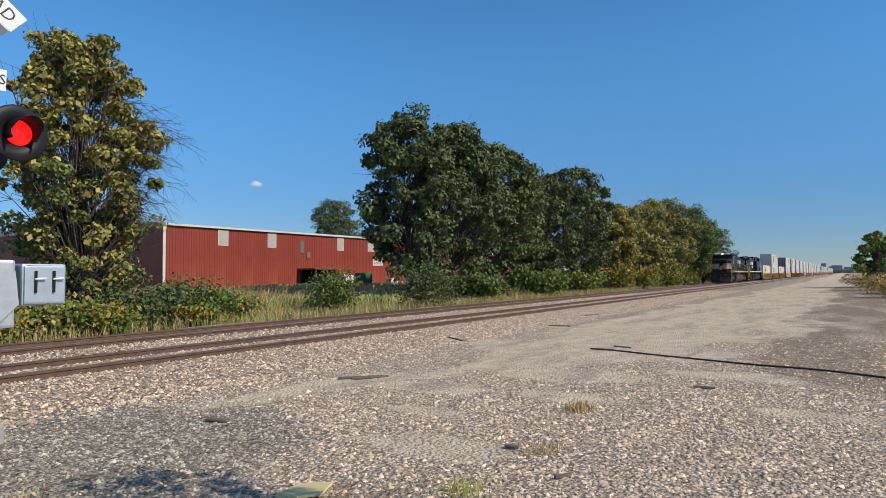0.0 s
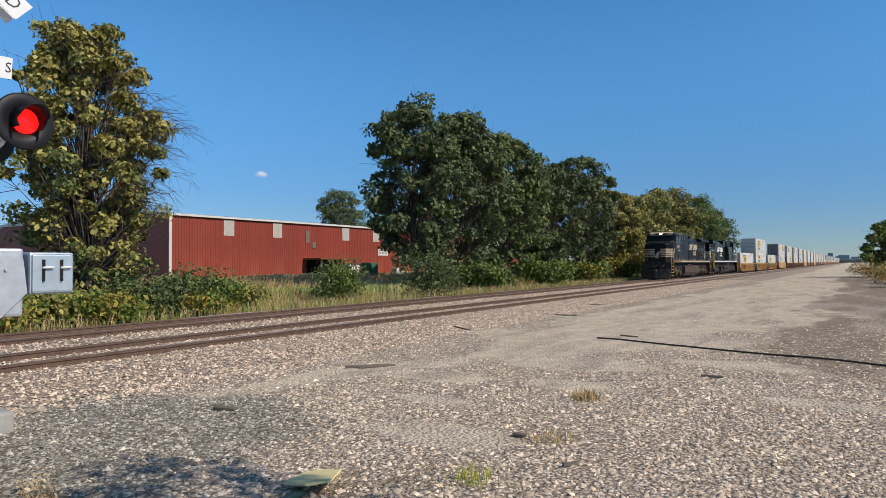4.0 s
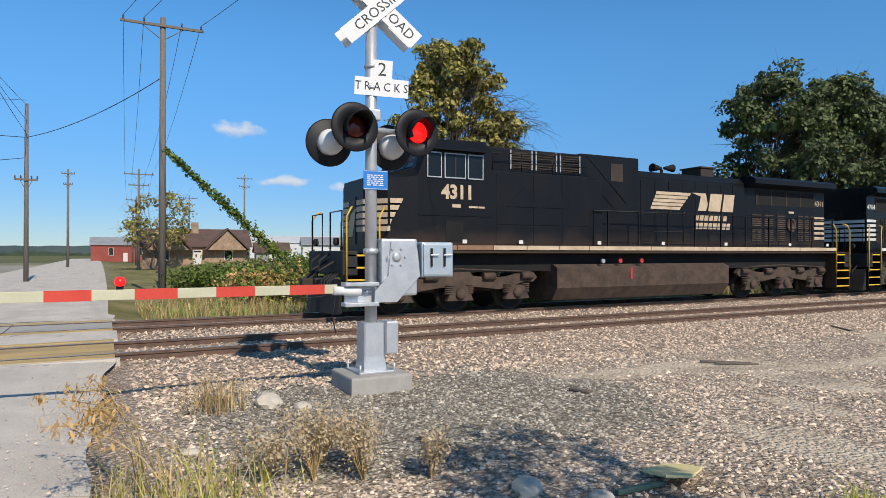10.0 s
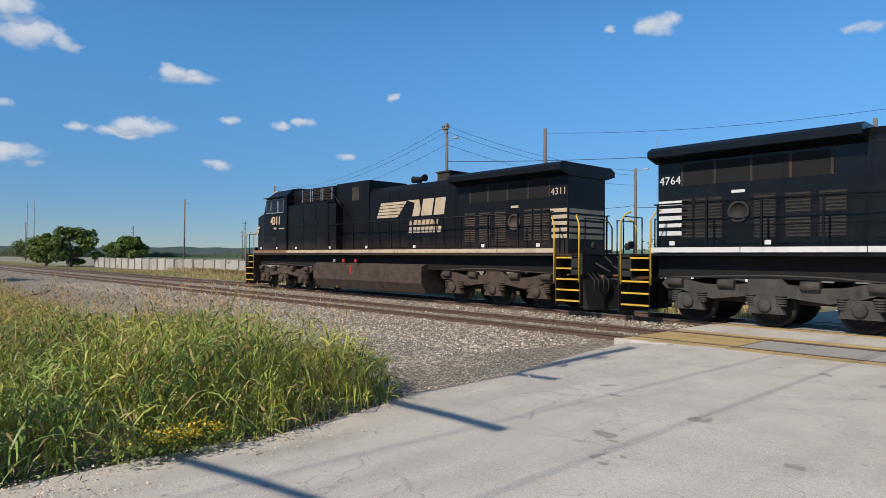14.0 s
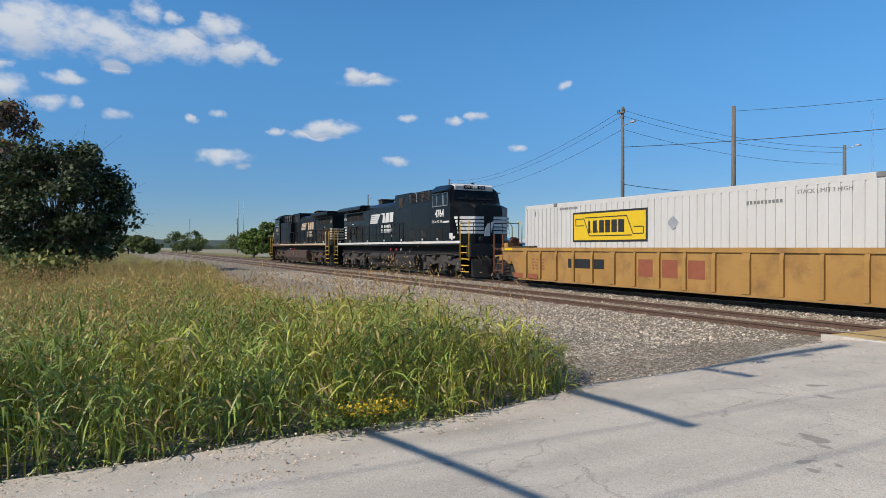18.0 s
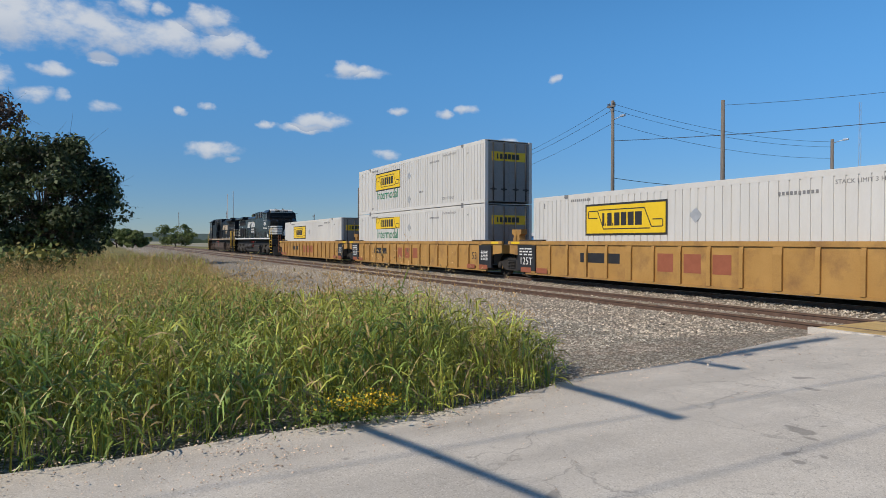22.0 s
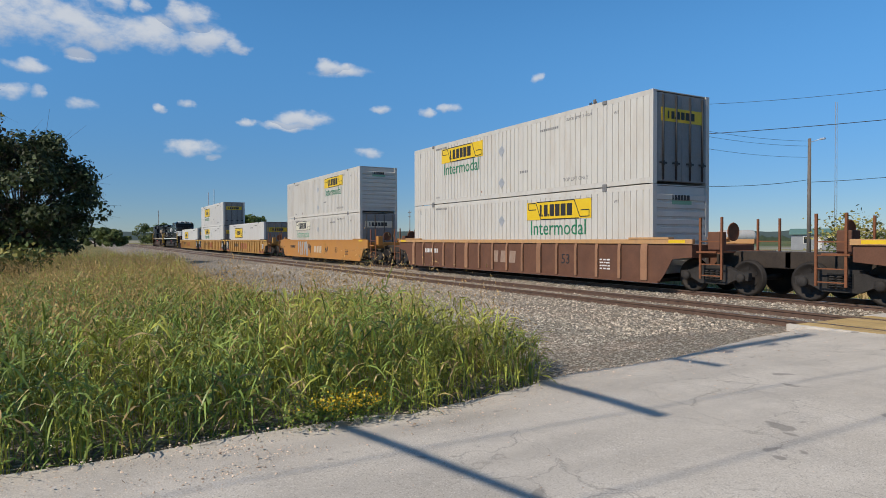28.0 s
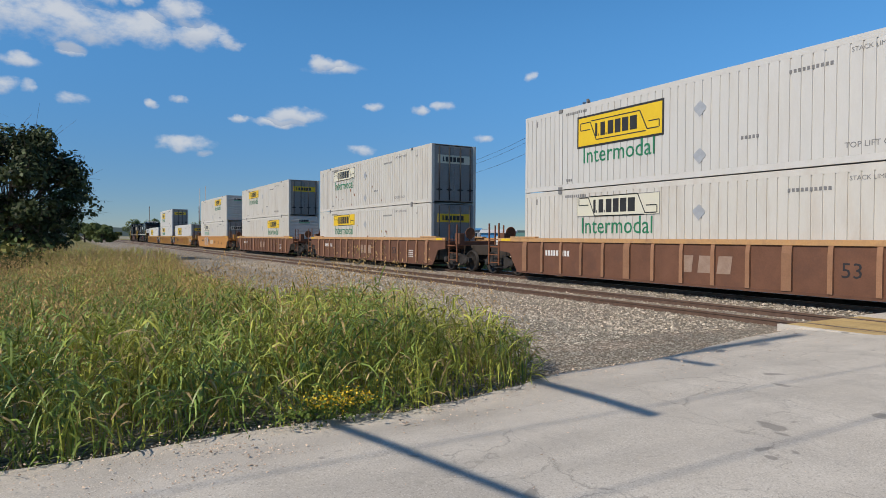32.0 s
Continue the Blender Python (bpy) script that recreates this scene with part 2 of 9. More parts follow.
def path_tube(bm, pts, r, n=6):
    """Adds one round bar bent through the points."""
    P = [Vector(p) for p in pts]
    rings = []
    for i, p in enumerate(P):
        d = (P[min(i + 1, len(P) - 1)] - P[max(i - 1, 0)]).normalized()
        ref = Vector((0, 0, 1)) if abs(d.z) < 0.9 else Vector((0, 1, 0))
        u = d.cross(ref).normalized()
        if rings and u.dot(last) < 0:
            u = -u
        last = u
        w = d.cross(u)
        rings.append([bm.verts.new(p + (u * math.cos(2 * math.pi * k / n) + w * math.sin(2 * math.pi * k / n)) * r) for k in range(n)])
    for a, b in zip(rings, rings[1:]):
        for k in range(n):
            bm.faces.new((a[k], a[(k + 1) % n], b[(k + 1) % n], b[k])).smooth = True
    bm.faces.new(rings[0][::-1])
    bm.faces.new(rings[-1])
    return bm


def lathe(bm, prof, n=24, axis="Z", at=(0, 0, 0)):
    """Turns a profile of (radius, height) round an axis."""
    rings = []
    for r, h in prof:
        ring = []
        for i in range(n):
            c, s = r * math.cos(2 * math.pi * i / n), r * math.sin(2 * math.pi * i / n)
            p = {"Z": (c, s, h), "X": (h, c, s), "Y": (s, h, c)}[axis]
            ring.append(bm.verts.new(Vector(p) + Vector(at)))
        rings.append(ring)
    for a, b in zip(rings, rings[1:]):
        for i in range(n):
            bm.faces.new((a[i], a[(i + 1) % n], b[(i + 1) % n], b[i])).smooth = True
    if prof[0][0] > 1e-4:
        bm.faces.new(rings[0][::-1])
    if prof[-1][0] > 1e-4:
        bm.faces.new(rings[-1])
    return bm


def prism(bm, pts, axis, a, b):
    """Pushes an outline of 2D points along an axis from a to b. axis X: points (y, z); Y: (x, z); Z: (x, y)."""
    def p3(p, h):
        return {"X": (h, p[0], p[1]), "Y": (p[0], h, p[1]), "Z": (p[0], p[1], h)}[axis]
    lo, hi = [bm.verts.new(p3(p, a)) for p in pts], [bm.verts.new(p3(p, b)) for p in pts]
    n = len(pts)
    fs = [bm.faces.new((lo[i], lo[(i + 1) % n], hi[(i + 1) % n], hi[i])) for i in range(n)]
    fs += [bm.faces.new(lo[::-1]), bm.faces.new(hi)]
    bmesh.ops.recalc_face_normals(bm, faces=fs)
    return bm


def part(name, bm, material, parent=None, label="", at=None):
    """Links bm as one mesh object, under parent where one is given."""
    me = bpy.data.meshes.new(name)
    if isinstance(bm, bpy.types.Mesh):
        me = bm
    else:
        bm.normal_update()
        bm.to_mesh(me)
        bm.free()
        me.materials.append(material)
    ob = new(name, me)
    if parent is not None:
        ob.parent = parent
    if at is not None:
        ob.matrix_basis = at if isinstance(at, Matrix) else Matrix.Translation(at)
    if label:
        ob["label"] = label
    return ob


def np_mesh(name, verts, faces, material, smooth=False):
    """A mesh from arrays: verts n x 3, faces m x k (all of k corners)."""
    me = bpy.data.meshes.new(name)
    verts, faces = np.asarray(verts, np.float32), np.asarray(faces, np.int32)
    me.vertices.add(len(verts))
    me.vertices.foreach_set("co", verts.ravel())
    k = faces.shape[1]
    me.loops.add(faces.size)
    me.loops.foreach_set("vertex_index", faces.ravel())
    me.polygons.add(len(faces))
    me.polygons.foreach_set("loop_start", np.arange(len(faces), dtype=np.int32) * k)
    if smooth:
        me.polygons.foreach_set("use_smooth", np.ones(len(faces), bool))
    me.update(calc_edges=True)
    me.materials.append(material)
    return me


def empty(name, m=None, **tags):
    ob = new(name)
    ob.empty_display_size = 0.2
    if m is not None:
        ob.matrix_basis = m
    return tagged(ob, **tags)


WORDS = {}


def text(name, body, size, material, parent, m, extrude=0.004, align="CENTER", sx=1.0, label="", fat=0.0):
    """Raised letters in the built-in font as a mesh, in the pose m."""
    key = (body, size, extrude, align, sx, fat, material.name)
    if key not in WORDS:
        cu = bpy.data.curves.new(name, "FONT")
        cu.body, cu.size, cu.extrude, cu.align_x, cu.align_y, cu.resolution_u = body, size, extrude, align, "CENTER", 2
        cu.offset = fat
        me = bpy.data.meshes.new_from_object(bpy.data.objects.new(name, cu))
        me.transform(Matrix.Diagonal((sx, 1, 1, 1)))
        me.materials.clear()
        me.materials.append(material)
        WORDS[key] = me
    ob = new(name, WORDS[key])
    if parent is not None:
        ob.parent = parent
    ob.matrix_basis = m
    ob["kind"] = "stuff"
    if label:
        ob["label"] = label
    return ob


# ---- ground, road, track ----
def fnoise(x, y, s, seed=0.0):
    return noise.noise(Vector((x * s + seed, y * s - seed, seed * 0.7)))


def ground_z(x, y):
    """The height of the land: ballast shoulders by the tracks, flat lot, a low rise to the west."""
    d = x
    z = -0.16 + 0.05 * fnoise(x, y, 0.15) + 0.025 * fnoise(x, y, 0.7, 3)
    if d < -10.2:
        z = -0.24
    if -10.2 <= d <= -8.2:
        k = (d + 10.2) / 2
        z = z * k - 0.24 * (1 - k)
    if d < -19.2:
        z = -0.24 - 0.2 * min(1, (-19.2 - d) / 1.5) + min(0.9, max(0, (-24 - d)) * 0.06) * min(1, max(0, (y - 6) / 8)) + 0.1 * fnoise(x, y, 0.2, 5)
    # a ditch with tall grass south of the road
    if y < -6.6 and d > -8:
        z -= 0.25 * min(1, (-6.6 - y) / 2) * min(1, max(0, (d + 8) / 3))
    # level under the road
    if -8.2 < y < 1.4:
        k = min(1, max(0, min((1.4 - y) / 0.9, (y + 8.2) / 1.5)))
        z = z * (1 - k) + (ZR - 0.12) * k
    return z


def step01(v, soft):
    return min(1.0, max(0.0, 0.5 + v / soft))


def lot_zones(x, y):
    """How sandy, grey and brown the lot is at a place: the drive worn through it, the heap by the signal, the muddy east side."""
    if y < -5.5 and -20 < x < 4:
        return 0.0, 0.62 + 0.25 * fnoise(x, y, 0.35, 17), 0.0
    if y < 0 or x < -12 or x > 60:
        return 0.0, 0.0, 0.0
    n1, n2 = fnoise(x, y, 0.5, 21), fnoise(x, y * 0.3, 0.7, 33)
    cx = np.interp(y, (5.5, 7, 9, 10.3, 14, 22, 60), (-7.6, -7.1, -6.7, -6.2, -5.2, -4.8, -3.0))
    w = np.interp(y, (5.0, 5.8, 7, 9, 12, 16, 30, 60), (-0.8, 0.1, 0.32, 0.5, 1.3, 2.6, 3.2, 3.4))
    sand = step01(w - abs(x - cx) + 0.9 * n1 * min(1, y / 14) + (0.9 * n2 if y > 9 else 0), 0.9)
    for px, py, a, b in ((-3.55, 6.3, 0.75, 0.45), (-3.3, 9.4, 1.0, 0.5), (-0.4, 9.6, 0.8, 0.3), (-1.2, 24, 1.4, 4.0), (-4.6, 7.6, 0.9, 0.35), (-5.2, 9.0, 1.0, 0.5), (-4.0, 11.2, 1.6, 0.8), (-1.6, 12.4, 1.3, 0.6)):
        sand = max(sand, step01(1 - math.hypot((x - px) / a, (y - py) / b) + 0.5 * n1, 0.8))
    grey = step01(1.05 - math.hypot((x + 6.7) / 2.3, (y - 3.6) / 2.7) + 0.35 * n1, 0.5)
    if y < 1.6:
        grey *= 0.4
    brown = step01(x + 1.3 + 1.6 * n1, 1.2) * step01(y - 11.0 + 1.5 * n2, 3)
    brown = max(brown, 0.8 * step01(0.55 - abs(x + 3.35 - 0.1 * (y - 5)) + 0.8 * n1, 0.8) * step01(8.2 - y, 2))
    return sand, grey, brown * (1 - 0.7 * step01(n2 - 0.1, 0.3))


def axis_lines(a, b, fine_a, fine_b, fine):
    """Grid lines that are dense between fine_a and fine_b and widen outwards."""
    v = list(np.arange(fine_a, fine_b + 1e-6, fine))
    s, p = fine, fine_b
    while p < b:
        s *= 1.22
        p = min(b, p + s)
        v.append(p)
    s, p = fine, fine_a
    while p > a:
        s *= 1.22
        p = max(a, p - s)
        v.insert(0, p)
    return np.array(v)


def ground_material():
    m = bpy.data.materials.new("ground")
    m.use_nodes = True
    nt = m.node_tree
    n, l = nt.nodes, nt.links
    b = n["Principled BSDF"]
    b.inputs["Roughness"].default_value = 0.95
    b.inputs["Specular IOR Level"].default_value = 0.2
    geo = n.new("ShaderNodeNewGeometry")
    sep = n.new("ShaderNodeSeparateXYZ")
    l.new(geo.outputs["Position"], sep.inputs[0])

    def noise_node(scale, detail=5, rough=0.6, stretch=(1, 1, 1)):
        t = n.new("ShaderNodeTexNoise")
        mp = n.new("ShaderNodeMapping")
        mp.inputs["Scale"].default_value = stretch
        mp.inputs["Rotation"].default_value = (0, 0, 0.35 if stretch != (1, 1, 1) else 0)
        l.new(geo.outputs["Position"], mp.inputs[0])
        t.inputs["Scale"].default_value, t.inputs["Detail"].default_value, t.inputs["Roughness"].default_value = scale, detail, rough
        l.new(mp.outputs[0], t.inputs[0])
        return t.outputs[0]

    def ramp(src, lo, hi, a=0.0, c=1.0):
        r = n.new("ShaderNodeMapRange")
        r.inputs["From Min"].default_value, r.inputs["From Max"].default_value = lo, hi
        r.inputs["To Min"].default_value, r.inputs["To Max"].default_value = a, c
        l.new(src, r.inputs[0])
        return r.outputs[0]

    def mixc(fac, a, c):
        x = n.new("ShaderNodeMix")
        x.data_type = "RGBA"
        for sock, v in ((x.inputs[6], a), (x.inputs[7], c)):
            if isinstance(v, tuple):
                sock.default_value = (*v, 1)
            else:
                l.new(v, sock)
        l.new(fac, x.inputs[0])
        return x.outputs[2]

    def math2(op, a, c):
        x = n.new("ShaderNodeMath")
        x.operation = op
        for i, v in enumerate((a, c)):
            if isinstance(v, (int, float)):
                x.inputs[i].default_value = v
            else:
                l.new(v, x.inputs[i])
        return x.outputs[0]

    vor = n.new("ShaderNodeTexVoronoi")
    vor.inputs["Scale"].default_value = 21
    l.new(geo.outputs["Position"], vor.inputs[0])
    vor2 = n.new("ShaderNodeTexVoronoi")
    vor2.inputs["Scale"].default_value = 47
    l.new(geo.outputs["Position"], vor2.inputs[0])
    tone = n.new("ShaderNodeSeparateColor")
    l.new(vor.outputs["Color"], tone.inputs[0])
    tone2 = n.new("ShaderNodeSeparateColor")
    l.new(vor2.outputs["Color"], tone2.inputs[0])
    cell = math2("ADD", math2("MULTIPLY", tone.outputs[0], 0.65), math2("MULTIPLY", tone2.outputs[1], 0.35))
    zone = n.new("ShaderNodeAttribute")
    zone.attribute_name = "zone"
    zs = n.new("ShaderNodeSeparateColor")
    l.new(zone.outputs["Color"], zs.inputs[0])
    brk = ramp(noise_node(1.7, 7, 0.7), 0.25, 0.75, -0.35, 0.35)
    fine = noise_node(60, 3, 0.6)
    # crushed stone of the lot, rosier towards the track, greyer in the heap by the signal
    lot = mixc(ramp(cell, 0.1, 0.9), (0.41, 0.325, 0.25), (0.85, 0.72, 0.585))
    bal = mixc(ramp(cell, 0.1, 0.9), (0.37, 0.28, 0.21), (0.81, 0.67, 0.545))
    grey = mixc(ramp(cell, 0.1, 0.9), (0.19, 0.172, 0.14), (0.66, 0.61, 0.51))
    gravel = mixc(ramp(math2("ADD", sep.outputs[0], math2("MULTIPLY", brk, 1.5)), -7.8, -8.5), lot, bal)
    gravel = mixc(ramp(math2("ADD", zs.outputs[1], brk), 0.35, 0.65), gravel, grey)
    # shade in the gaps between stones, painted into the colour
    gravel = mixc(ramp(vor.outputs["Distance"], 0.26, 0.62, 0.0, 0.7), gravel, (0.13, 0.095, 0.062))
    dirt = mixc(ramp(noise_node(3.0, 7, 0.7), 0.3, 0.7), (0.50, 0.405, 0.29), (0.76, 0.65, 0.50))
    dirt = mixc(ramp(fine, 0.62, 0.75, 0.0, 0.5), dirt, (0.30, 0.25, 0.20))
    brown = mixc(ramp(noise_node(5.0, 7, 0.75), 0.35, 0.65), (0.24, 0.175, 0.115), (0.58, 0.475, 0.36))
    # the same painted gap shade between the small brown stones
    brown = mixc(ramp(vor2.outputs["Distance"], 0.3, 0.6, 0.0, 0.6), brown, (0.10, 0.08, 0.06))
    patch = ramp(noise_node(0.7, 8, 0.75, (1.5, 0.4, 1)), 0.48, 0.60, 1.0, 0.25)
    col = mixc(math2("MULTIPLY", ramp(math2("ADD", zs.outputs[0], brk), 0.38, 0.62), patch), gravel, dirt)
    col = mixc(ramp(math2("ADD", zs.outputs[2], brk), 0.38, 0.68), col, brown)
    grass = mixc(ramp(noise_node(0.5, 6), 0.35, 0.65), (0.14, 0.15, 0.045), (0.32, 0.26, 0.12))
    wob = ramp(noise_node(0.4), 0, 1, -1.5, 1.5)
    xw = math2("ADD", sep.outputs[0], wob)
    col = mixc(ramp(xw, -19.8, -21.0), col, grass)
    far = math2("MULTIPLY", ramp(math2("ADD", sep.outputs[1], wob), -8.0, -9.5), ramp(xw, -6.0, -4.5))
    col = mixc(far, col, grass)
    # pale yards and fields across the tracks
    yard = mixc(ramp(noise_node(0.05, 4), 0.4, 0.6), (0.36, 0.34, 0.30), (0.30, 0.28, 0.16))
    col = mixc(math2("MULTIPLY", ramp(sep.outputs[0], -27, -31), ramp(sep.outputs[1], 2.0, -3.0)), col, yard)
    field = mixc(ramp(noise_node(0.02, 4), 0.4, 0.6), (0.17, 0.16, 0.07), (0.10, 0.13, 0.05))
    col = mixc(ramp(sep.outputs[0], -120, -170), col, field)
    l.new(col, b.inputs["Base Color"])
    bp = n.new("ShaderNodeBump")
    bp.inputs["Strength"].default_value, bp.inputs["Distance"].default_value = 1.0, 0.03
    l.new(math2("SUBTRACT", noise_node(9, 4), math2("ADD", vor.outputs["Distance"], math2("MULTIPLY", vor2.outputs["Distance"], 0.4))), bp.inputs["Height"])
    l.new(bp.outputs[0], b.inputs["Normal"])
    return m


M_ground = ground_material()
M_road = mat("road_concrete", (0.52, 0.475, 0.41), (0.66, 0.61, 0.535), 0.9, scale=0.9, fine=170, bump=0.5, bump_dist=0.006, stain=(0.36, 0.335, 0.30), stain_amt=0.5, stain_scale=1.1, spec=0.2)


def crack_road(m):
    """Fine wandering cracks, dark chips and wheel-polished bands on the road."""
    nt = m.node_tree
    n, l = nt.nodes, nt.links
    b = n["Principled BSDF"]
    col = b.inputs["Base Color"].links[0].from_socket
    geo = n.new("ShaderNodeNewGeometry")
    warp = n.new("ShaderNodeTexNoise")
    warp.inputs["Scale"].default_value, warp.inputs["Detail"].default_value = 2.2, 6
    l.new(geo.outputs["Position"], warp.inputs[0])
    vm = n.new("ShaderNodeVectorMath")
    vm.operation = "MULTIPLY_ADD"
    l.new(warp.outputs["Color"], vm.inputs[0])
    vm.inputs[1].default_value = (0.9, 0.9, 0)
    l.new(geo.outputs["Position"], vm.inputs[2])

    def layer(node, sock, lo, hi, amt, tone, mask=None):
        nonlocal col
        r = n.new("ShaderNodeMapRange")
        r.inputs["From Min"].default_value, r.inputs["From Max"].default_value = lo, hi
        r.inputs["To Max"].default_value = amt
        l.new(node.outputs[sock], r.inputs[0])
        f = r.outputs[0]
        if mask is not None:
            mm = n.new("ShaderNodeMath")
            mm.operation = "MULTIPLY"
            l.new(f, mm.inputs[0])
            l.new(mask, mm.inputs[1])
            f = mm.outputs[0]
        mx = n.new("ShaderNodeMix")
        mx.data_type = "RGBA"
        mx.inputs[7].default_value = (*tone, 1)
        l.new(f, mx.inputs[0])
        l.new(col, mx.inputs[6])
        col = mx.outputs[2]

    area = n.new("ShaderNodeTexNoise")
    area.inputs["Scale"].default_value, area.inputs["Detail"].default_value = 0.45, 3
    l.new(geo.outputs["Position"], area.inputs[0])
    am = n.new("ShaderNodeMapRange")
    am.inputs["From Min"].default_value, am.inputs["From Max"].default_value = 0.40, 0.55
    l.new(area.outputs[0], am.inputs[0])
    for sc, wd, amt in ((0.75, 0.008, 0.5), (2.6, 0.012, 0.3)):
        v = n.new("ShaderNodeTexVoronoi")
        v.feature = "DISTANCE_TO_EDGE"
        v.inputs["Scale"].default_value = sc
        l.new(vm.outputs[0], v.inputs[0])
        layer(v, "Distance", wd, 0.0, amt, (0.16, 0.145, 0.125), am.outputs[0])
    sp = n.new("ShaderNodeTexNoise")
    sp.inputs["Scale"].default_value, sp.inputs["Detail"].default_value = 95, 4
    l.new(geo.outputs["Position"], sp.inputs[0])
    layer(sp, 0, 0.56, 0.70, 0.7, (0.24, 0.22, 0.195))
    layer(sp, 0, 0.44, 0.34, 0.6, (0.80, 0.77, 0.72))
    oil = n.new("ShaderNodeTexNoise")
    oil.inputs["Scale"].default_value, oil.inputs["Detail"].default_value = 2.6, 2
    l.new(geo.outputs["Position"], oil.inputs[0])
    layer(oil, 0, 0.70, 0.73, 0.65, (0.22, 0.205, 0.185))
    band = n.new("ShaderNodeTexNoise")
    mp = n.new("ShaderNodeMapping")
    mp.inputs["Scale"].default_value = (0.12, 1.0, 1)
    l.new(geo.outputs["Position"], mp.inputs[0])
    l.new(mp.outputs[0], band.inputs[0])
    band.inputs["Scale"].default_value, band.inputs["Detail"].default_value = 1.6, 5
    layer(band, 0, 0.52, 0.72, 0.4, (0.35, 0.325, 0.29))
    l.new(col, b.inputs["Base Color"])


crack_road(M_road)
M_rail = mat("rail_steel", (0.10, 0.060, 0.042), (0.19, 0.12, 0.085), 0.65, 0.3, scale=6, fine=90, bump=0.2, bump_dist=0.003)
M_head = mat("rail_head", (0.32, 0.29, 0.27), (0.42, 0.38, 0.35), 0.28, 0.9, scale=5, fine=80)
M_tie = mat("tie_wood", (0.085, 0.062, 0.048), (0.17, 0.13, 0.10), 0.9, scale=4, fine=50, bump=0.5, rand=0.25, stretch=(1, 6, 6))
M_plank = mat("crossing_timber", (0.40, 0.27, 0.10), (0.62, 0.45, 0.20), 0.8, scale=3, fine=40, bump=0.4, stain=(0.2, 0.16, 0.12), stain_amt=0.6, stretch=(5, 0.6, 5))

xs, ys = axis_lines(-3500, 3500, -22, 8, 0.3), axis_lines(-3500, 3500, -14, 26, 0.3)
V = np.array([(x, y, ground_z(x, y)) for y in ys for x in xs])
nx = len(xs)
I = np.arange(nx * len(ys)).reshape(len(ys), nx)
F = np.stack([I[:-1, :-1], I[:-1, 1:], I[1:, 1:], I[1:, :-1]], -1).reshape(-1, 4)
GME = np_mesh("ground", V, F, M_ground, True)
zat = GME.attributes.new("zone", "FLOAT_COLOR", "POINT")
zat.data.foreach_set("color", np.array([(*lot_zones(q[0], q[1]), 1.0) for q in V], np.float32).ravel())
ground = tagged(new("ground", GME), "pale gravel lot, weedy verges and flat fields", "ground", kind="structure")


def road_edge(x, side):
    """The road's ragged edges: y of its south (0) or north (1) side at x."""
    c = -0.0016 * max(0, -x - 30) ** 1.35 if x < -30 else 0
    if side:
        return 0.55 + 0.12 * fnoise(x, 0, 0.9, 2) - 0.05 * min(0, x + 8) * (1 if x > -12 else 0.5) + c if x > -20 else 0.7 + c
    e = np.interp(-x, (-1, 0.6, 0.95, 2.4, 2.9, 3.3, 4.4, 5.0, 6.9, 9.5, 11.5), (-5.66, -5.61, -5.77, -5.77, -5.62, -5.74, -5.98, -6.22, -6.34, -6.89, -7.15))
    e += 0.03 * fnoise(x, 3, 0.8, 7) + 0.035 * fnoise(x, 3, 2.3, 9)
    return e + c


bm = B()
cols = []
for x in list(np.arange(18, -40, -0.4)) + list(np.arange(-40, -240, -4)):
    a, b_ = road_edge(x, 0), road_edge(x, 1)
    row = []
    for i in range(13):
        k = i / 12
        y = a + (b_ - a) * k
        zt = ZR + 0.006 * fnoise(x, y, 0.6, 11) - (0.05 if i in (0, 12) else 0) - (0.02 if i in (1, 11) else 0)
        row.append(bm.verts.new((x, y, zt)))
    cols.append(row)
for r0, r1 in zip(cols, cols[1:]):
    xm = (r0[0].co.x + r1[0].co.x) / 2
    if -18.2 < xm < -11.5:
        continue
    for i in range(12):
        bm.faces.new((r0[i], r1[i], r1[i + 1], r0[i + 1])).smooth = True
road = tagged(part("road", bm, M_road), "worn pale concrete road with ragged edges and cracks", "road", kind="structure")


def rail_profile():
    return [(-0.07, -0.18), (0.07, -0.18), (0.07, -0.165), (0.012, -0.145), (0.012, -0.05), (0.036, -0.04), (0.036, -0.004), (0.028, 0.0),
            (-0.028, 0.0), (-0.036, -0.004), (-0.036, -0.04), (-0.012, -0.05), (-0.012, -0.145), (-0.07, -0.165)]


def make_track(name, xc, label):
    tr = empty(name, label=label, category="railway track", kind="structure")
    for s in (-1, 1):
        x0 = xc + s * GAUGE / 2
        bm = prism(B(), [(x0 + p[0], ZR + p[1]) for p in rail_profile()], "Y", -900, 1300)
        r = part("rail", bm, M_rail, tr)
        bm = box(B(), x0 - 0.026, -900, ZR, x0 + 0.026, 1300, ZR + 0.0035)
        part("running_surface", bm, M_head, r, "polished steel rail top")
    return tr


track_near = make_track("track_near", XN, "rust-brown steel railway track on timber ties, empty")
track_far = make_track("track_far", XF, "rust-brown steel railway track that carries the train")


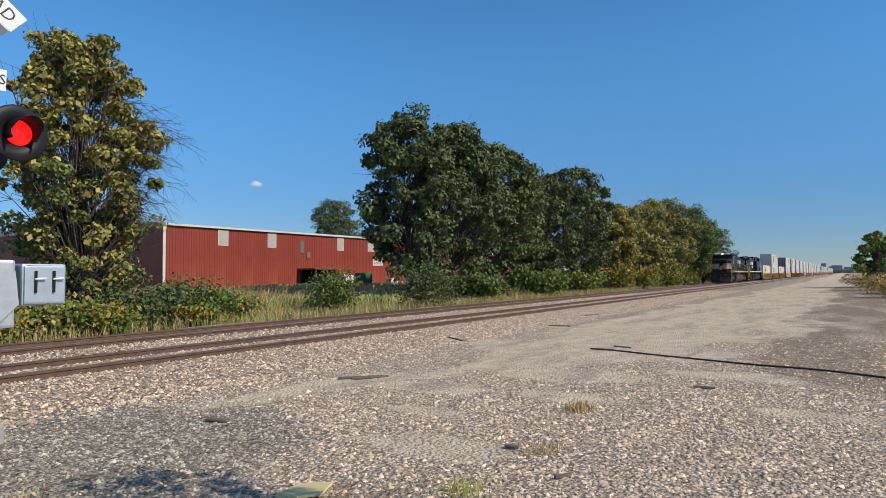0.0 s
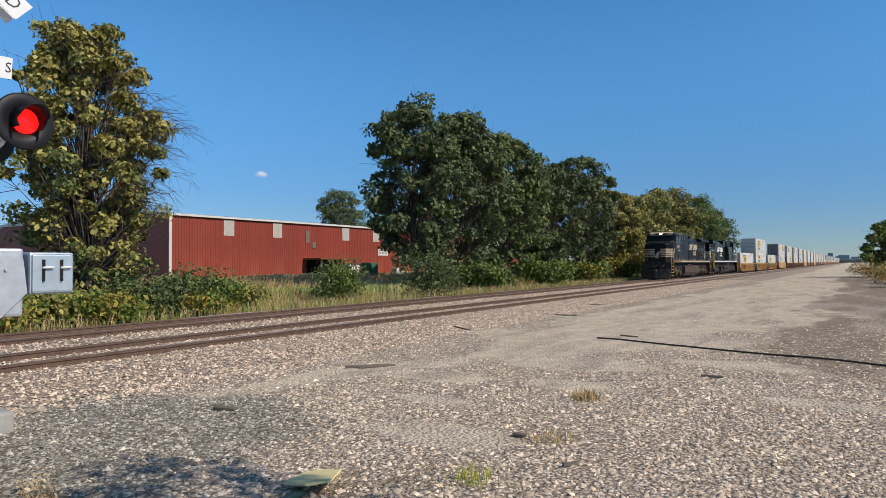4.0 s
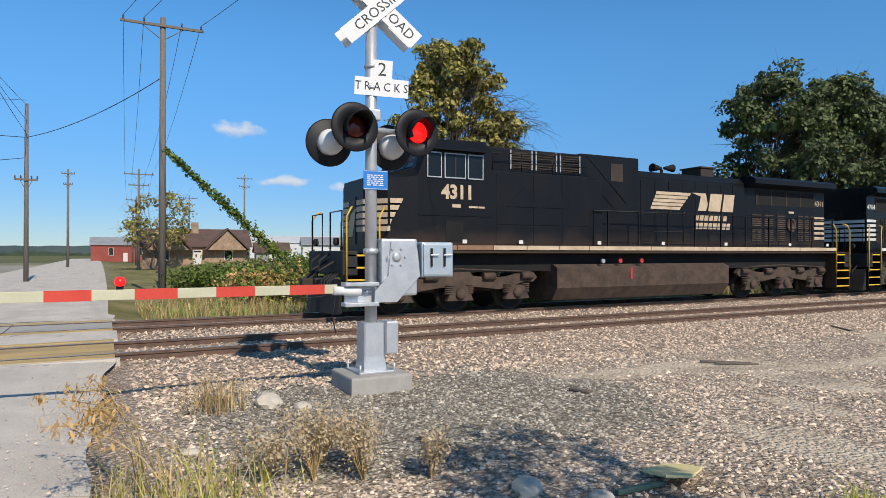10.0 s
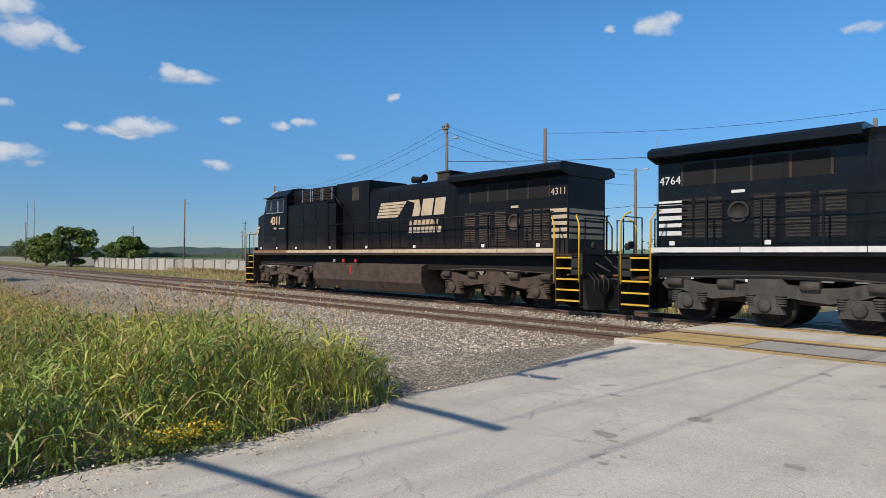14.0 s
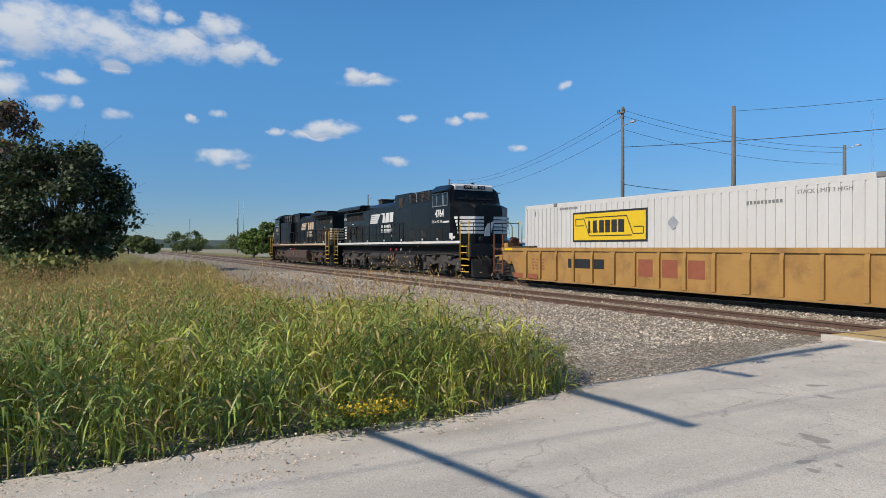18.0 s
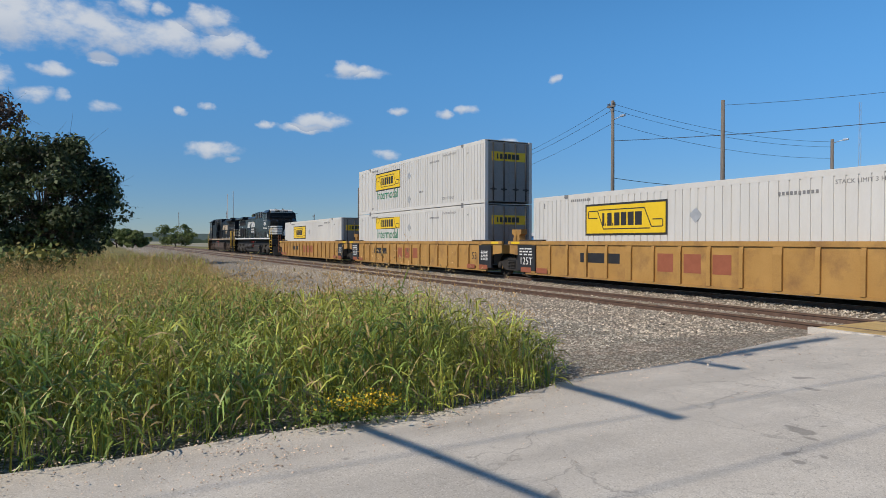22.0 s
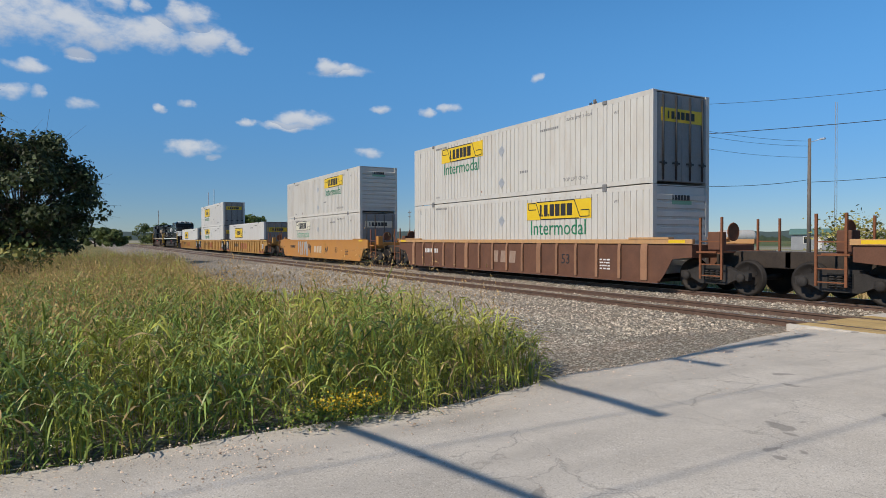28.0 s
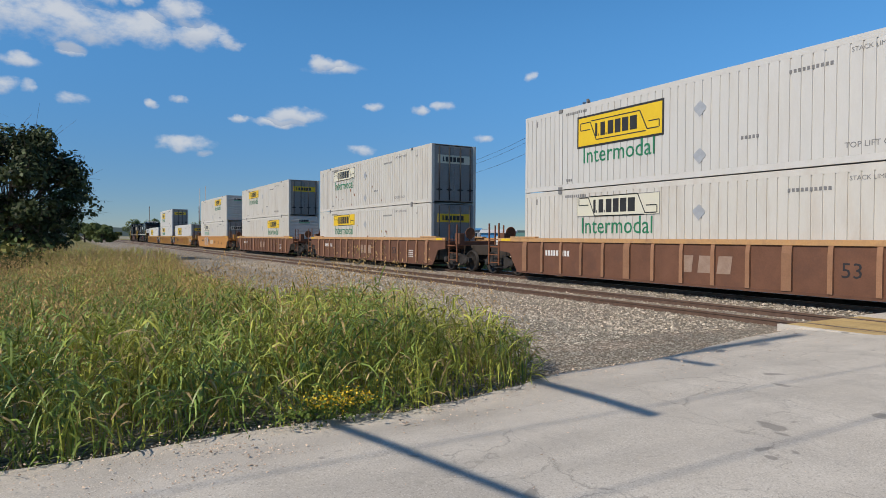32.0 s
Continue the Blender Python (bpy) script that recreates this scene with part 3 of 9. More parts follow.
# ---- the train: y along its length, nose at 0, y growing backwards; z from the rail top ----
def dusty(name, c, dust, top, soft, rough=0.4, amt=0.85, spec=0.5):
    """Paint with road dust that lies on its lower part up to a ragged line, and faint streaks all over."""
    m = mat(name, c, tuple(v * 1.5 for v in c), rough, scale=2.0, fine=35, stain=tuple(v * 0.22 for v in dust), stain_amt=0.30, stain_scale=1.6, spec=spec, stretch=(1, 1, 0.4))
    nt = m.node_tree
    n, l = nt.nodes, nt.links
    b = n["Principled BSDF"]
    src = b.inputs["Base Color"].links[0].from_socket
    tc = n.new("ShaderNodeTexCoord")
    sep = n.new("ShaderNodeSeparateXYZ")
    l.new(tc.outputs["Object"], sep.inputs[0])
    nz = n.new("ShaderNodeTexNoise")
    nz.inputs["Scale"].default_value, nz.inputs["Detail"].default_value = 1.3, 7
    l.new(tc.outputs["Object"], nz.inputs[0])
    ad = n.new("ShaderNodeMath")
    ad.operation = "MULTIPLY_ADD"
    l.new(nz.outputs[0], ad.inputs[0])
    ad.inputs[1].default_value = soft * 1.2
    l.new(sep.outputs[2], ad.inputs[2])
    r = n.new("ShaderNodeMapRange")
    r.inputs["From Min"].default_value, r.inputs["From Max"].default_value = top + soft * 1.1, top - soft * 0.2
    r.inputs["To Max"].default_value = amt
    l.new(ad.outputs[0], r.inputs[0])
    mx = n.new("ShaderNodeMix")
    mx.data_type = "RGBA"
    mx.inputs[7].default_value = (*dust, 1)
    l.new(r.outputs[0], mx.inputs[0])
    l.new(src, mx.inputs[6])
    l.new(mx.outputs[2], b.inputs["Base Color"])
    return m


M_black1 = dusty("loco_black_dusty", (0.0058, 0.0066, 0.0082), (0.090, 0.058, 0.038), 2.02, 0.65, 0.42, 0.72, 0.2)
M_black2 = mat("loco_black_clean", (0.004, 0.004, 0.0045), (0.008, 0.008, 0.009), 0.25, scale=2, fine=30, stain=(0.02, 0.018, 0.016), stain_amt=0.35, stain_scale=1.2, spec=0.28)
M_roof = mat("loco_roof", (0.05, 0.053, 0.06), (0.09, 0.093, 0.10), 0.6, scale=2, fine=30)
M_under = mat("under_dust", (0.030, 0.023, 0.018), (0.060, 0.045, 0.034), 0.9, scale=2.5, fine=30, bump=0.3)
M_truck1 = mat("truck_dust", (0.050, 0.034, 0.025), (0.108, 0.073, 0.052), 0.9, scale=2.5, fine=30, bump=0.3, stain=(0.02, 0.017, 0.015), stain_amt=0.7, stain_scale=3)
M_truck2 = mat("truck_dark", (0.018, 0.016, 0.014), (0.042, 0.036, 0.032), 0.8, scale=2.5, fine=30, bump=0.3)
M_truck3 = mat("truck_grey_dust", (0.040, 0.036, 0.031), (0.085, 0.075, 0.064), 0.85, scale=2.5, fine=30, bump=0.3, stain=(0.02, 0.018, 0.016), stain_amt=0.6, stain_scale=3)
M_tan = mat("stripe_tan", (0.52, 0.40, 0.26), (0.62, 0.50, 0.35), 0.6, scale=3, fine=30, stain=(0.25, 0.15, 0.09), stain_amt=0.6, stain_scale=2)
M_stripe = mat("stripe_white", (0.66, 0.65, 0.62), (0.74, 0.73, 0.70), 0.5, scale=3, fine=30, stain=(0.40, 0.38, 0.35), stain_amt=0.4, stain_scale=2)
M_glass = mat("cab_glass", (0.010, 0.013, 0.016), (0.014, 0.018, 0.022), 0.06, scale=1, fine=5, spec=0.22)
M_alu = mat("aluminium", (0.40, 0.41, 0.42), (0.50, 0.51, 0.52), 0.5, 0.4, scale=4, fine=60)
M_safety = mat("safety_yellow", (0.68, 0.42, 0.03), (0.78, 0.50, 0.05), 0.5, scale=4, fine=50, stain=(0.3, 0.2, 0.06), stain_amt=0.5, stain_scale=5)
# near-black for black parts, and painted shade where openings are not cut
M_dark = mat("black_and_recess_shade", (0.004, 0.004, 0.004), (0.008, 0.008, 0.008), 0.9)
M_wheel = mat("wheel_steel", (0.020, 0.017, 0.015), (0.042, 0.035, 0.03), 0.7, 0.4, scale=4, fine=40)
M_hose = mat("rubber_hose", (0.012, 0.012, 0.012), (0.02, 0.02, 0.02), 0.7)
M_headlight = mat("headlight_glow", (0.9, 0.85, 0.7), (1, 0.95, 0.8), 0.3, emit=(1.0, 0.82, 0.52), emit_s=6.0)
M_redmark = mat("red_mark", (0.45, 0.03, 0.03), (0.55, 0.05, 0.05), 0.5)
M_brownsill = mat("sill_dust", (0.20, 0.115, 0.065), (0.30, 0.17, 0.10), 0.85, scale=3, fine=30)
ZUP = Vector((0, 0, 1))


def side_m(s, x, y, z):
    """The pose of writing on the side s (+1 or -1) of a vehicle: text runs to the reader's right."""
    m = Matrix(((0, 0, s, s * x), (s, 0, 0, y), (0, 1, 0, z), (0, 0, 0, 1)))
    return m


def end_m(s, x, y, z):
    """The same on an end that faces along y: s = -1 front, +1 rear."""
    return Matrix(((-s, 0, 0, x), (0, 0, s, y), (0, 1, 0, z), (0, 0, 0, 1)))


def shapes(name, polys, material, parent, m, depth=0.006, label=""):
    bm = B()
    for p in polys:
        prism(bm, p, "Z", 0, depth)
    ob = part(name, bm, material, parent, label, m)
    if len(polys) > 1:
        ob["kind"] = "stuff"
    return ob


def rect(u0, v0, u1, v1, sl=0.0):
    return [(u0, v0), (u1, v0), (u1 + sl, v1), (u0 + sl, v1)]


def letter_bars(u0, v0, h, n, w, gap, sl=0.0, skip=()):
    """A row of n upright blocks in place of the letters of a name."""
    return [rect(u0 + i * (w + gap), v0, u0 + i * (w + gap) + w, v0 + h, sl) for i in range(n) if i not in skip]


def loft(rings):
    bm = B()
    rs = [[bm.verts.new(p) for p in r] for r in rings]
    n = len(rings[0])
    for a, b in zip(rs, rs[1:]):
        for i in range(n):
            bm.faces.new((a[i], a[(i + 1) % n], b[(i + 1) % n], b[i]))
    bm.faces.new(rs[0][::-1])
    bm.faces.new(rs[-1])
    bmesh.ops.recalc_face_normals(bm, faces=bm.faces)
    return bm


def wheel_mesh(r, gauge=1.51):
    bm = B()
    for s in (-1, 1):
        lathe(bm, [(0.09, -0.07 * s), (r * 0.35, -0.06 * s), (r * 0.8, -0.03 * s), (r * 0.86, -0.065 * s), (r + 0.025, -0.065 * s), (r + 0.02, -0.035 * s), (r, -0.03 * s), (r, 0.065 * s),
                   (r * 0.86, 0.065 * s), (r * 0.8, 0.02 * s), (r * 0.35, 0.04 * s), (0.09, 0.06 * s)], 22, "X", (s * gauge / 2, 0, 0))
        for k in range(6):
            a = k * math.pi / 3
            tube(bm, (s * (gauge / 2 + 0.03), r * 0.55 * math.cos(a), r * 0.55 * math.sin(a)), (s * (gauge / 2 + 0.045), r * 0.55 * math.cos(a), r * 0.55 * math.sin(a)), 0.05, 0.05, 8)
    tube(bm, (-1.0, 0, 0), (1.0, 0, 0), 0.085, 0.085, 10)
    bmesh.ops.recalc_face_normals(bm, faces=bm.faces)
    me = bpy.data.meshes.new("wheelset")
    bm.to_mesh(me)
    bm.free()
    me.materials.append(M_wheel)
    return me


WHEEL_L, WHEEL_C = wheel_mesh(0.53), wheel_mesh(0.48)
rollers = []   # (wheelset, radius, place)


def loco_truck(parent, ys, m):
    t = part("truck", box(B(), -0.7, ys[0] - 0.5, 0.55, 0.7, ys[2] + 0.5, 0.85, 0.03), M_under, parent)
    for s in (-1, 1):
        y0, y1, y2 = ys
        out = [(y0 - 0.75, 0.95), (y0 - 0.62, 1.10), (y0 - 0.1, 1.08), (y0 + 0.35, 0.98), (y0 + 0.8, 0.96), (y1 - 0.45, 1.02), (y1 - 0.35, 1.14), (y1 + 0.35, 1.14), (y1 + 0.45, 1.02),
               (y2 - 0.8, 0.96), (y2 - 0.35, 0.98), (y2 + 0.1, 1.08), (y2 + 0.62, 1.10), (y2 + 0.75, 0.95), (y2 + 0.6, 0.82), (y2 + 0.3, 0.84), (y2 - 0.1, 0.72), (y2 - 0.6, 0.62), (y1 + 0.5, 0.72),
               (y1 + 0.3, 0.66), (y1 - 0.3, 0.66), (y1 - 0.5, 0.72), (y0 + 0.6, 0.62), (y0 + 0.1, 0.72), (y0 - 0.3, 0.84), (y0 - 0.6, 0.82)]
        bm = prism(B(), out, "X", s * 1.02, s * 1.16)
        sf = part("side_frame", bm, m, t)
        for y in ys:
            bm = B()
            prism(bm, [(y - 0.42, 0.34), (y + 0.42, 0.34), (y + 0.34, 0.52), (y + 0.22, 0.74), (y - 0.22, 0.74), (y - 0.34, 0.52)], "X", s * 1.08, s * 1.24)
            part("journal_box", bm, m, sf)
            bm = lathe(B(), [(0.15, 0), (0.15, 0.05), (0.10, 0.08), (0.0, 0.085)], 14, "X", (1.24, y, 0.53))
            if s < 0:
                bmesh.ops.scale(bm, vec=(-1, 1, 1), verts=bm.verts)
            part("bearing_cap", bm, m, sf)
            for d in (-0.33, 0.33):
                bm = B()
                for k in range(5):
                    lathe(bm, [(0.10, 0.52 + k * 0.055), (0.125, 0.535 + k * 0.055), (0.125, 0.55 + k * 0.055), (0.10, 0.565 + k * 0.055)], 10, "Z", (s * 1.15, y + d, 0))
                part("spring", bm, m, sf)
        for yb in (y0 - 0.35, y0 + 0.95, y2 - 0.95, y2 + 0.35):
            part("brake_cylinder", tube(B(), (s * 1.18, yb - 0.2, 1.0), (s * 1.18, yb + 0.2, 1.0), 0.11, 0.11, 12), m, sf)
        bm = path_tube(B(), [(s * 1.2, y0 - 0.5, 1.12), (s * 1.22, y0 + 0.6, 1.2), (s * 1.22, y1, 1.22), (s * 1.2, y2 + 0.5, 1.12)], 0.022)
        part("air_pipe", bm, m, sf)
    for y in ys:
        w = part("wheelset", WHEEL_L, None, t, at=(0, y, 0.53))
        rollers.append((w, 0.53, (0, y, 0.53)))
    return t


def make_locomotive(number, body, stripe, truck_m, sill, clean, label):
    L = empty("locomotive", label=label, category="locomotive", group="locomotives of the train")
    # near-black colour stands for the shadow between sill and fuel tank
    part("underframe", box(B(), -1.1, 0.9, 1.12, 1.1, 21.4, 1.66, 0.02), M_dark, L)
    part("walkway", box(B(), -1.5, 0.75, 1.66, 1.5, 21.45, 1.72), body, L)
    # sill stripe in separate reflective plates
    for s in (-1, 1):
        y = 1.1
        k = 0
        while y < 20.2:
            w = (1.15 if y < 8 else 2.55)
            part("sill_plate", box(B(), s * 1.497 if s > 0 else -1.53, y, 1.75, 1.53 if s > 0 else -1.497, min(20.45, y + w - 0.02), 1.87), sill if (y < 4.0 and not clean) else stripe, L)
            y += w
            k += 1
        for y in (1.9, 3.55, 5.4, 8.3, 11, 14, 17.5, 19.8):
            part("reflector", box(B(), s * 1.531 if s > 0 else -1.537, y, 1.92, 1.537 if s > 0 else -1.531, y + 0.14, 2.02), M_stripe, L)
    # cab and nose
    z0 = 1.72
    st = [(0.95, 0.80, 3.42, 0.70, 3.58), (1.40, 1.40, 3.50, 0.85, 3.70), (2.22, 1.5, 3.64, 1.30, 3.86), (2.50, 1.5, 4.36, 1.18, 4.58), (2.75, 1.5, 4.40, 1.15, 4.68), (4.50, 1.5, 4.40, 1.15, 4.72)]
    cab = part("cab", loft([[(-w, y, z0), (-w, y, zs), (-wr, y, zt), (wr, y, zt), (w, y, zs), (w, y, z0)] for y, w, zs, wr, zt in st]), body, L)
    part("cab_roof", loft([[(-1.0, y, z), (-0.9, y, z + 0.05), (0.9, y, z + 0.05), (1.0, y, z)] for y, z in ((2.8, 4.68), (4.6, 4.72))]), M_roof, L)
    for yb, hb in ((3.1, 0.14), (3.7, 0.10), (4.2, 0.16)):
        part("roof_antenna", lathe(B(), [(0.10, 4.72), (0.10, 4.72 + hb * 0.5), (0.06, 4.72 + hb), (0.0, 4.72 + hb)], 10, "Z", (0.3 if yb < 3.5 else -0.2, yb, 0)), body, L)
    # windscreen: two panes on the slope, wipers, number boards, headlights
    d = Vector((0, 0.28, 0.50)).normalized()
    nrm = Vector((0, -d.z, d.y))
    for a, b in ((-1.08, -0.08), (0.08, 1.08)):
        p = [Vector((x, 2.22, 3.86)) + d * h + nrm * 0.012 for x, h in ((a, 0.06), (b, 0.06), (b * 0.94, 0.44), (a * 0.94, 0.44))]
        bm = B()
        lo, hi = [bm.verts.new(q) for q in p], [bm.verts.new(q + nrm * 0.015) for q in p]
        bm.faces.new(hi), bm.faces.new(lo[::-1])
        for i in range(4):
            bm.faces.new((lo[i], lo[(i + 1) % 4], hi[(i + 1) % 4], hi[i]))
        bmesh.ops.recalc_face_normals(bm, faces=bm.faces)
        pane = part("windscreen", bm, M_glass, cab, "dark glass windscreen pane")
        c = (p[0] + p[1]) / 2 + nrm * 0.03
        part("wiper", tube(B(), c, c + d * 0.33 + Vector((0.15, 0, 0)), 0.012, 0.008, 5), M_hose, pane)
    hb = part("number_board", prism(B(), [(2.40, 4.40), (2.36, 4.60), (2.55, 4.72), (2.9, 4.74), (2.9, 4.45)], "X", -1.12, 1.12), stripe, cab, "pale board above the windscreen")
    for s in (-1, 1):
        part("number_panel", box(B(), s * 0.42 - 0.22, 2.335, 4.47, s * 0.42 + 0.22, 2.38, 4.64), M_dark, hb)
        text("numeral", number, 0.15, M_stripe, hb, end_m(-1, s * 0.42, 2.33, 4.555), 0.004)
    part("headlight_case", box(B(), -0.17, 2.31, 4.46, 0.17, 2.38, 4.64, 0.02), M_dark, hb)
    for x in (-0.075, 0.075):
        part("headlight", lathe(B(), [(0.0, 2.288), (0.075, 2.29), (0.075, 2.32)], 14, "Y", (x, 0, 4.55)), M_headlight if not clean else M_stripe, hb, "" if clean else "lit round headlight")
    for s in (-1, 1):
        # side windows
        for i, (a, b) in enumerate(((2.48, 2.92), (3.0, 3.66), (3.72, 4.22))):
            o = box(B(), s * 1.502 if s > 0 else -1.53, a, 3.62, 1.53 if s > 0 else -1.502, b, 4.28)
            fr = part("window_frame", o, M_alu, cab, "aluminium window frame")
            part("pane", box(B(), s * 1.529 if s > 0 else -1.536, a + 0.032, 3.652, 1.536 if s > 0 else -1.529, b - 0.032, 4.248), M_glass, fr)
            if i == 1:
                part("mullion", box(B(), s * 1.53 if s > 0 else -1.545, (a + b) / 2 - 0.02, 3.66, 1.545 if s > 0 else -1.53, (a + b) / 2 + 0.02, 4.24), M_hose, fr)
        part("window_visor", prism(B(), [(2.5, 4.33), (4.25, 4.33), (4.25, 4.36), (2.5, 4.36)], "X", s * 1.48, s * 1.72), body, cab)
        text("road_number", number, 0.52, stripe, cab, side_m(s, 1.503, 3.42, 3.25), 0.004, sx=0.96, fat=0.02)
        if clean:
            text("small_lettering", "DC to AC", 0.20, stripe, cab, side_m(s, 1.503, 3.42 - s * 0.45, 2.86), 0.004, fat=0.004)
            shapes("small_lettering", [rect(-0.20, 0.03, -0.16, 0.15, -0.06), rect(-0.12, 0.015, -0.08, 0.15, -0.06), rect(-0.04, 0.0, 0.0, 0.15, -0.06), rect(0.05, 0, 0.75, 0.09)], stripe, cab, side_m(s, 1.503, 3.42 + s * 0.35, 2.78))
            shapes("white_plate", [[(-0.3, -0.14), (0.3, -0.14), (0.3, -0.03), (0.06, -0.03), (0.06, 0.14), (-0.3, 0.14)]], stripe, cab, side_m(s, 1.503, 2.0, 2.12))
        else:
            shapes("small_lettering", [rect(-0.1, 0, 0.16, 0.09), rect(0.42, 0, 0.72, 0.05), rect(0.74, 0, 0.92, 0.05)], stripe, cab, side_m(s, 1.503, 3.35, 2.86))
        part("vent", box(B(), s * 1.50 if s > 0 else -1.512, 3.05, 1.97, 1.512 if s > 0 else -1.50, 3.58, 2.5), M_dark, cab, "dark louvred vent")
        part("rub_rail", box(B(), s * 1.50 if s > 0 else -1.52, 2.2, 2.64, 1.52 if s > 0 else -1.50, 4.45, 2.67), body, cab)
        for i in range(5):
            za = 3.04 - i * 0.175
            ua = 1.80 - i * 0.105
            yy = [1.43, ua]
            shapes("nose_stripe", [[(s * (yy[0] - 1.4), 0), (s * (yy[1] - 1.4), 0), (s * (yy[1] - 1.4) - s * 0.05, -0.125), (s * (yy[0] - 1.4), -0.125)]], stripe, cab, side_m(s, 1.497, 1.4, za))
            # the slanted cheek of the nose
            p0, p1 = Vector((s * 0.80, 0.95, za)), Vector((s * 1.40, 1.40, za))
            ln = (p1 - p0).length
            u = (p1 - p0) / ln
            nn = Vector((s * u.y, -s * u.x, 0))
            if nn.y > 0:
                nn = -nn
            bm = B()
            q = [p0, p1, p1 - ZUP * 0.125, p0 - ZUP * 0.125]
            lo, hi = [bm.verts.new(v + nn * 0.002) for v in q], [bm.verts.new(v + nn * 0.008) for v in q]
            bm.faces.new(lo), bm.faces.new(hi)
            for k in range(4):
                bm.faces.new((lo[k], lo[(k + 1) % 4], hi[(k + 1) % 4], hi[k]))
            bmesh.ops.recalc_face_normals(bm, faces=bm.faces)
            part("nose_stripe", bm, stripe, cab)
    for i in range(5):
        part("nose_stripe", box(B(), -0.8, 0.940, 3.04 - i * 0.175 - 0.125, 0.8, 0.948, 3.04 - i * 0.175), stripe, cab)
    part("nose_door", box(B(), -0.28, 0.925, 1.9, 0.28, 0.945, 3.15, 0.01), body, cab)
    shapes("nose_emblem", [[(-0.28, 0.0), (0.05, 0.0), (0.2, 0.35), (0.3, 0.75), (-0.05, 0.62), (-0.2, 0.4)]], stripe, cab, end_m(-1, 0, 0.924, 2.1))
    # equipment cabinets behind the cab
    cabn = part("equipment_cabinet", box(B(), -1.42, 4.505, 1.72, 1.42, 8.05, 3.92, 0.02), body, L)
    for s in (-1, 1):
        for a, b in ((4.7, 5.95), (5.98, 7.0), (7.03, 7.98)):
            part("cabinet_panel", box(B(), s * 1.415 if s > 0 else -1.432, a, 2.45, 1.432 if s > 0 else -1.415, b, 3.86, 0.006), body, cabn)
            part("cabinet_panel", box(B(), s * 1.415 if s > 0 else -1.432, a, 1.9, 1.432 if s > 0 else -1.415, b, 2.42, 0.006), body, cabn)
        if not clean:
            for a in (5.6, 6.8):
                bm = prism(B(), [(a, 3.45), (a + 0.55, 2.95), (a - 0.55, 2.95)], "X", s * 1.432, s * 1.45)
                part("pressed_panel", bm, body, cabn)
        else:
            for a, zv in ((5.1, 2.1), (6.6, 2.1)):
                for k in range(6):
                    part("louvre", box(B(), s * 1.43 if s > 0 else -1.446, a, zv + k * 0.06, 1.446 if s > 0 else -1.43, a + 0.7, zv + 0.03 + k * 0.06), M_truck2, cabn)
    upper = part("upper_hood", box(B(), -1.12, 4.505, 3.92, 1.12, 8.05, 4.62, 0.03), body, L)
    for s in (-1, 1):
        for a in (5.35, 6.25, 7.15):
            part("louvre_frame", box(B(), s * 1.115 if s > 0 else -1.135, a, 4.04, 1.135 if s > 0 else -1.115, a + 0.78, 4.58), M_dark, upper)
            for k in range(7):
                bm = box(B(), s * 1.125 if s > 0 else -1.155, a + 0.05, 4.08 + k * 0.07, 1.155 if s > 0 else -1.125, a + 0.73, 4.105 + k * 0.07)
                part("louvre", bm, M_under, upper)
            for yy in (a, a + 0.75):
                part("louvre_post", box(B(), s * 1.13 if s > 0 else -1.165, yy, 4.04, 1.165 if s > 0 else -1.13, yy + 0.04, 4.58), M_alu, upper)
        bm = path_tube(B(), [(s * 1.38, 4.6, 3.92), (s * 1.38, 4.6, 4.40), (s * 1.38, 8.0, 4.55), (s * 1.38, 9.6, 3.2)], 0.018)
        path_tube(bm, [(s * 1.38, 4.6, 4.15), (s * 1.38, 8.0, 4.2)], 0.015)
        for yy in (5.6, 6.7, 7.7):
            path_tube(bm, [(s * 1.38, yy, 3.92), (s * 1.38, yy, 4.45)], 0.015)
        part("handrail", bm, body, L)
    # tall blower section and engine hood
    tall = part("blower_section", box(B(), -1.02, 8.055, 1.72, 1.02, 10.5, 4.68, 0.03), body, L)
    for s in (-1, 1):
        part("vent", box(B(), s * 1.018 if s > 0 else -1.03, 9.3, 3.9, 1.03 if s > 0 else -1.018, 9.8, 4.45), M_under, tall)
        part("ladder_box", box(B(), s * 1.02 if s > 0 else -1.40, 8.06, 1.72, 1.40 if s > 0 else -1.02, 8.6, 3.85, 0.02), body, tall)
    hood = part("engine_hood", loft([[(-0.98, y, 1.72), (-0.98, y, 4.12), (-0.80, y, 4.32), (0.80, y, 4.32), (0.98, y, 4.12), (0.98, y, 1.72)] for y in (10.505, 15.8)]), body, L)
    for s in (-1, 1):
        y = 10.62
        while y < 15.6:
            part("hood_door", box(B(), s * 0.975 if s > 0 else -0.995, y, 2.05, 0.995 if s > 0 else -0.975, y + 0.60, 4.02, 0.005), body, hood)
            part("door_latch", box(B(), s * 0.995 if s > 0 else -1.012, y + 0.05, 2.9, 1.012 if s > 0 else -0.995, y + 0.09, 3.05), M_truck2, hood)
            y += 0.64
        # paint scheme: bars and blocks in place of the owner's emblem and name
        ym = 13.15 if s > 0 else 12.85
        m = side_m(s, 0.998, ym, 3.1)
        o = -2.05
        st_ = []
        for k in range(5):
            v = 0.50 - k * 0.125
            st_.append([(o + 0.22 - k * 0.06, v + 0.10), (o + 1.85 - k * 0.12, v + 0.10), (o + 1.79 - k * 0.12, v), (o + 0.19 - k * 0.06, v)])
        shapes("emblem_stripes", st_, stripe, hood, m)
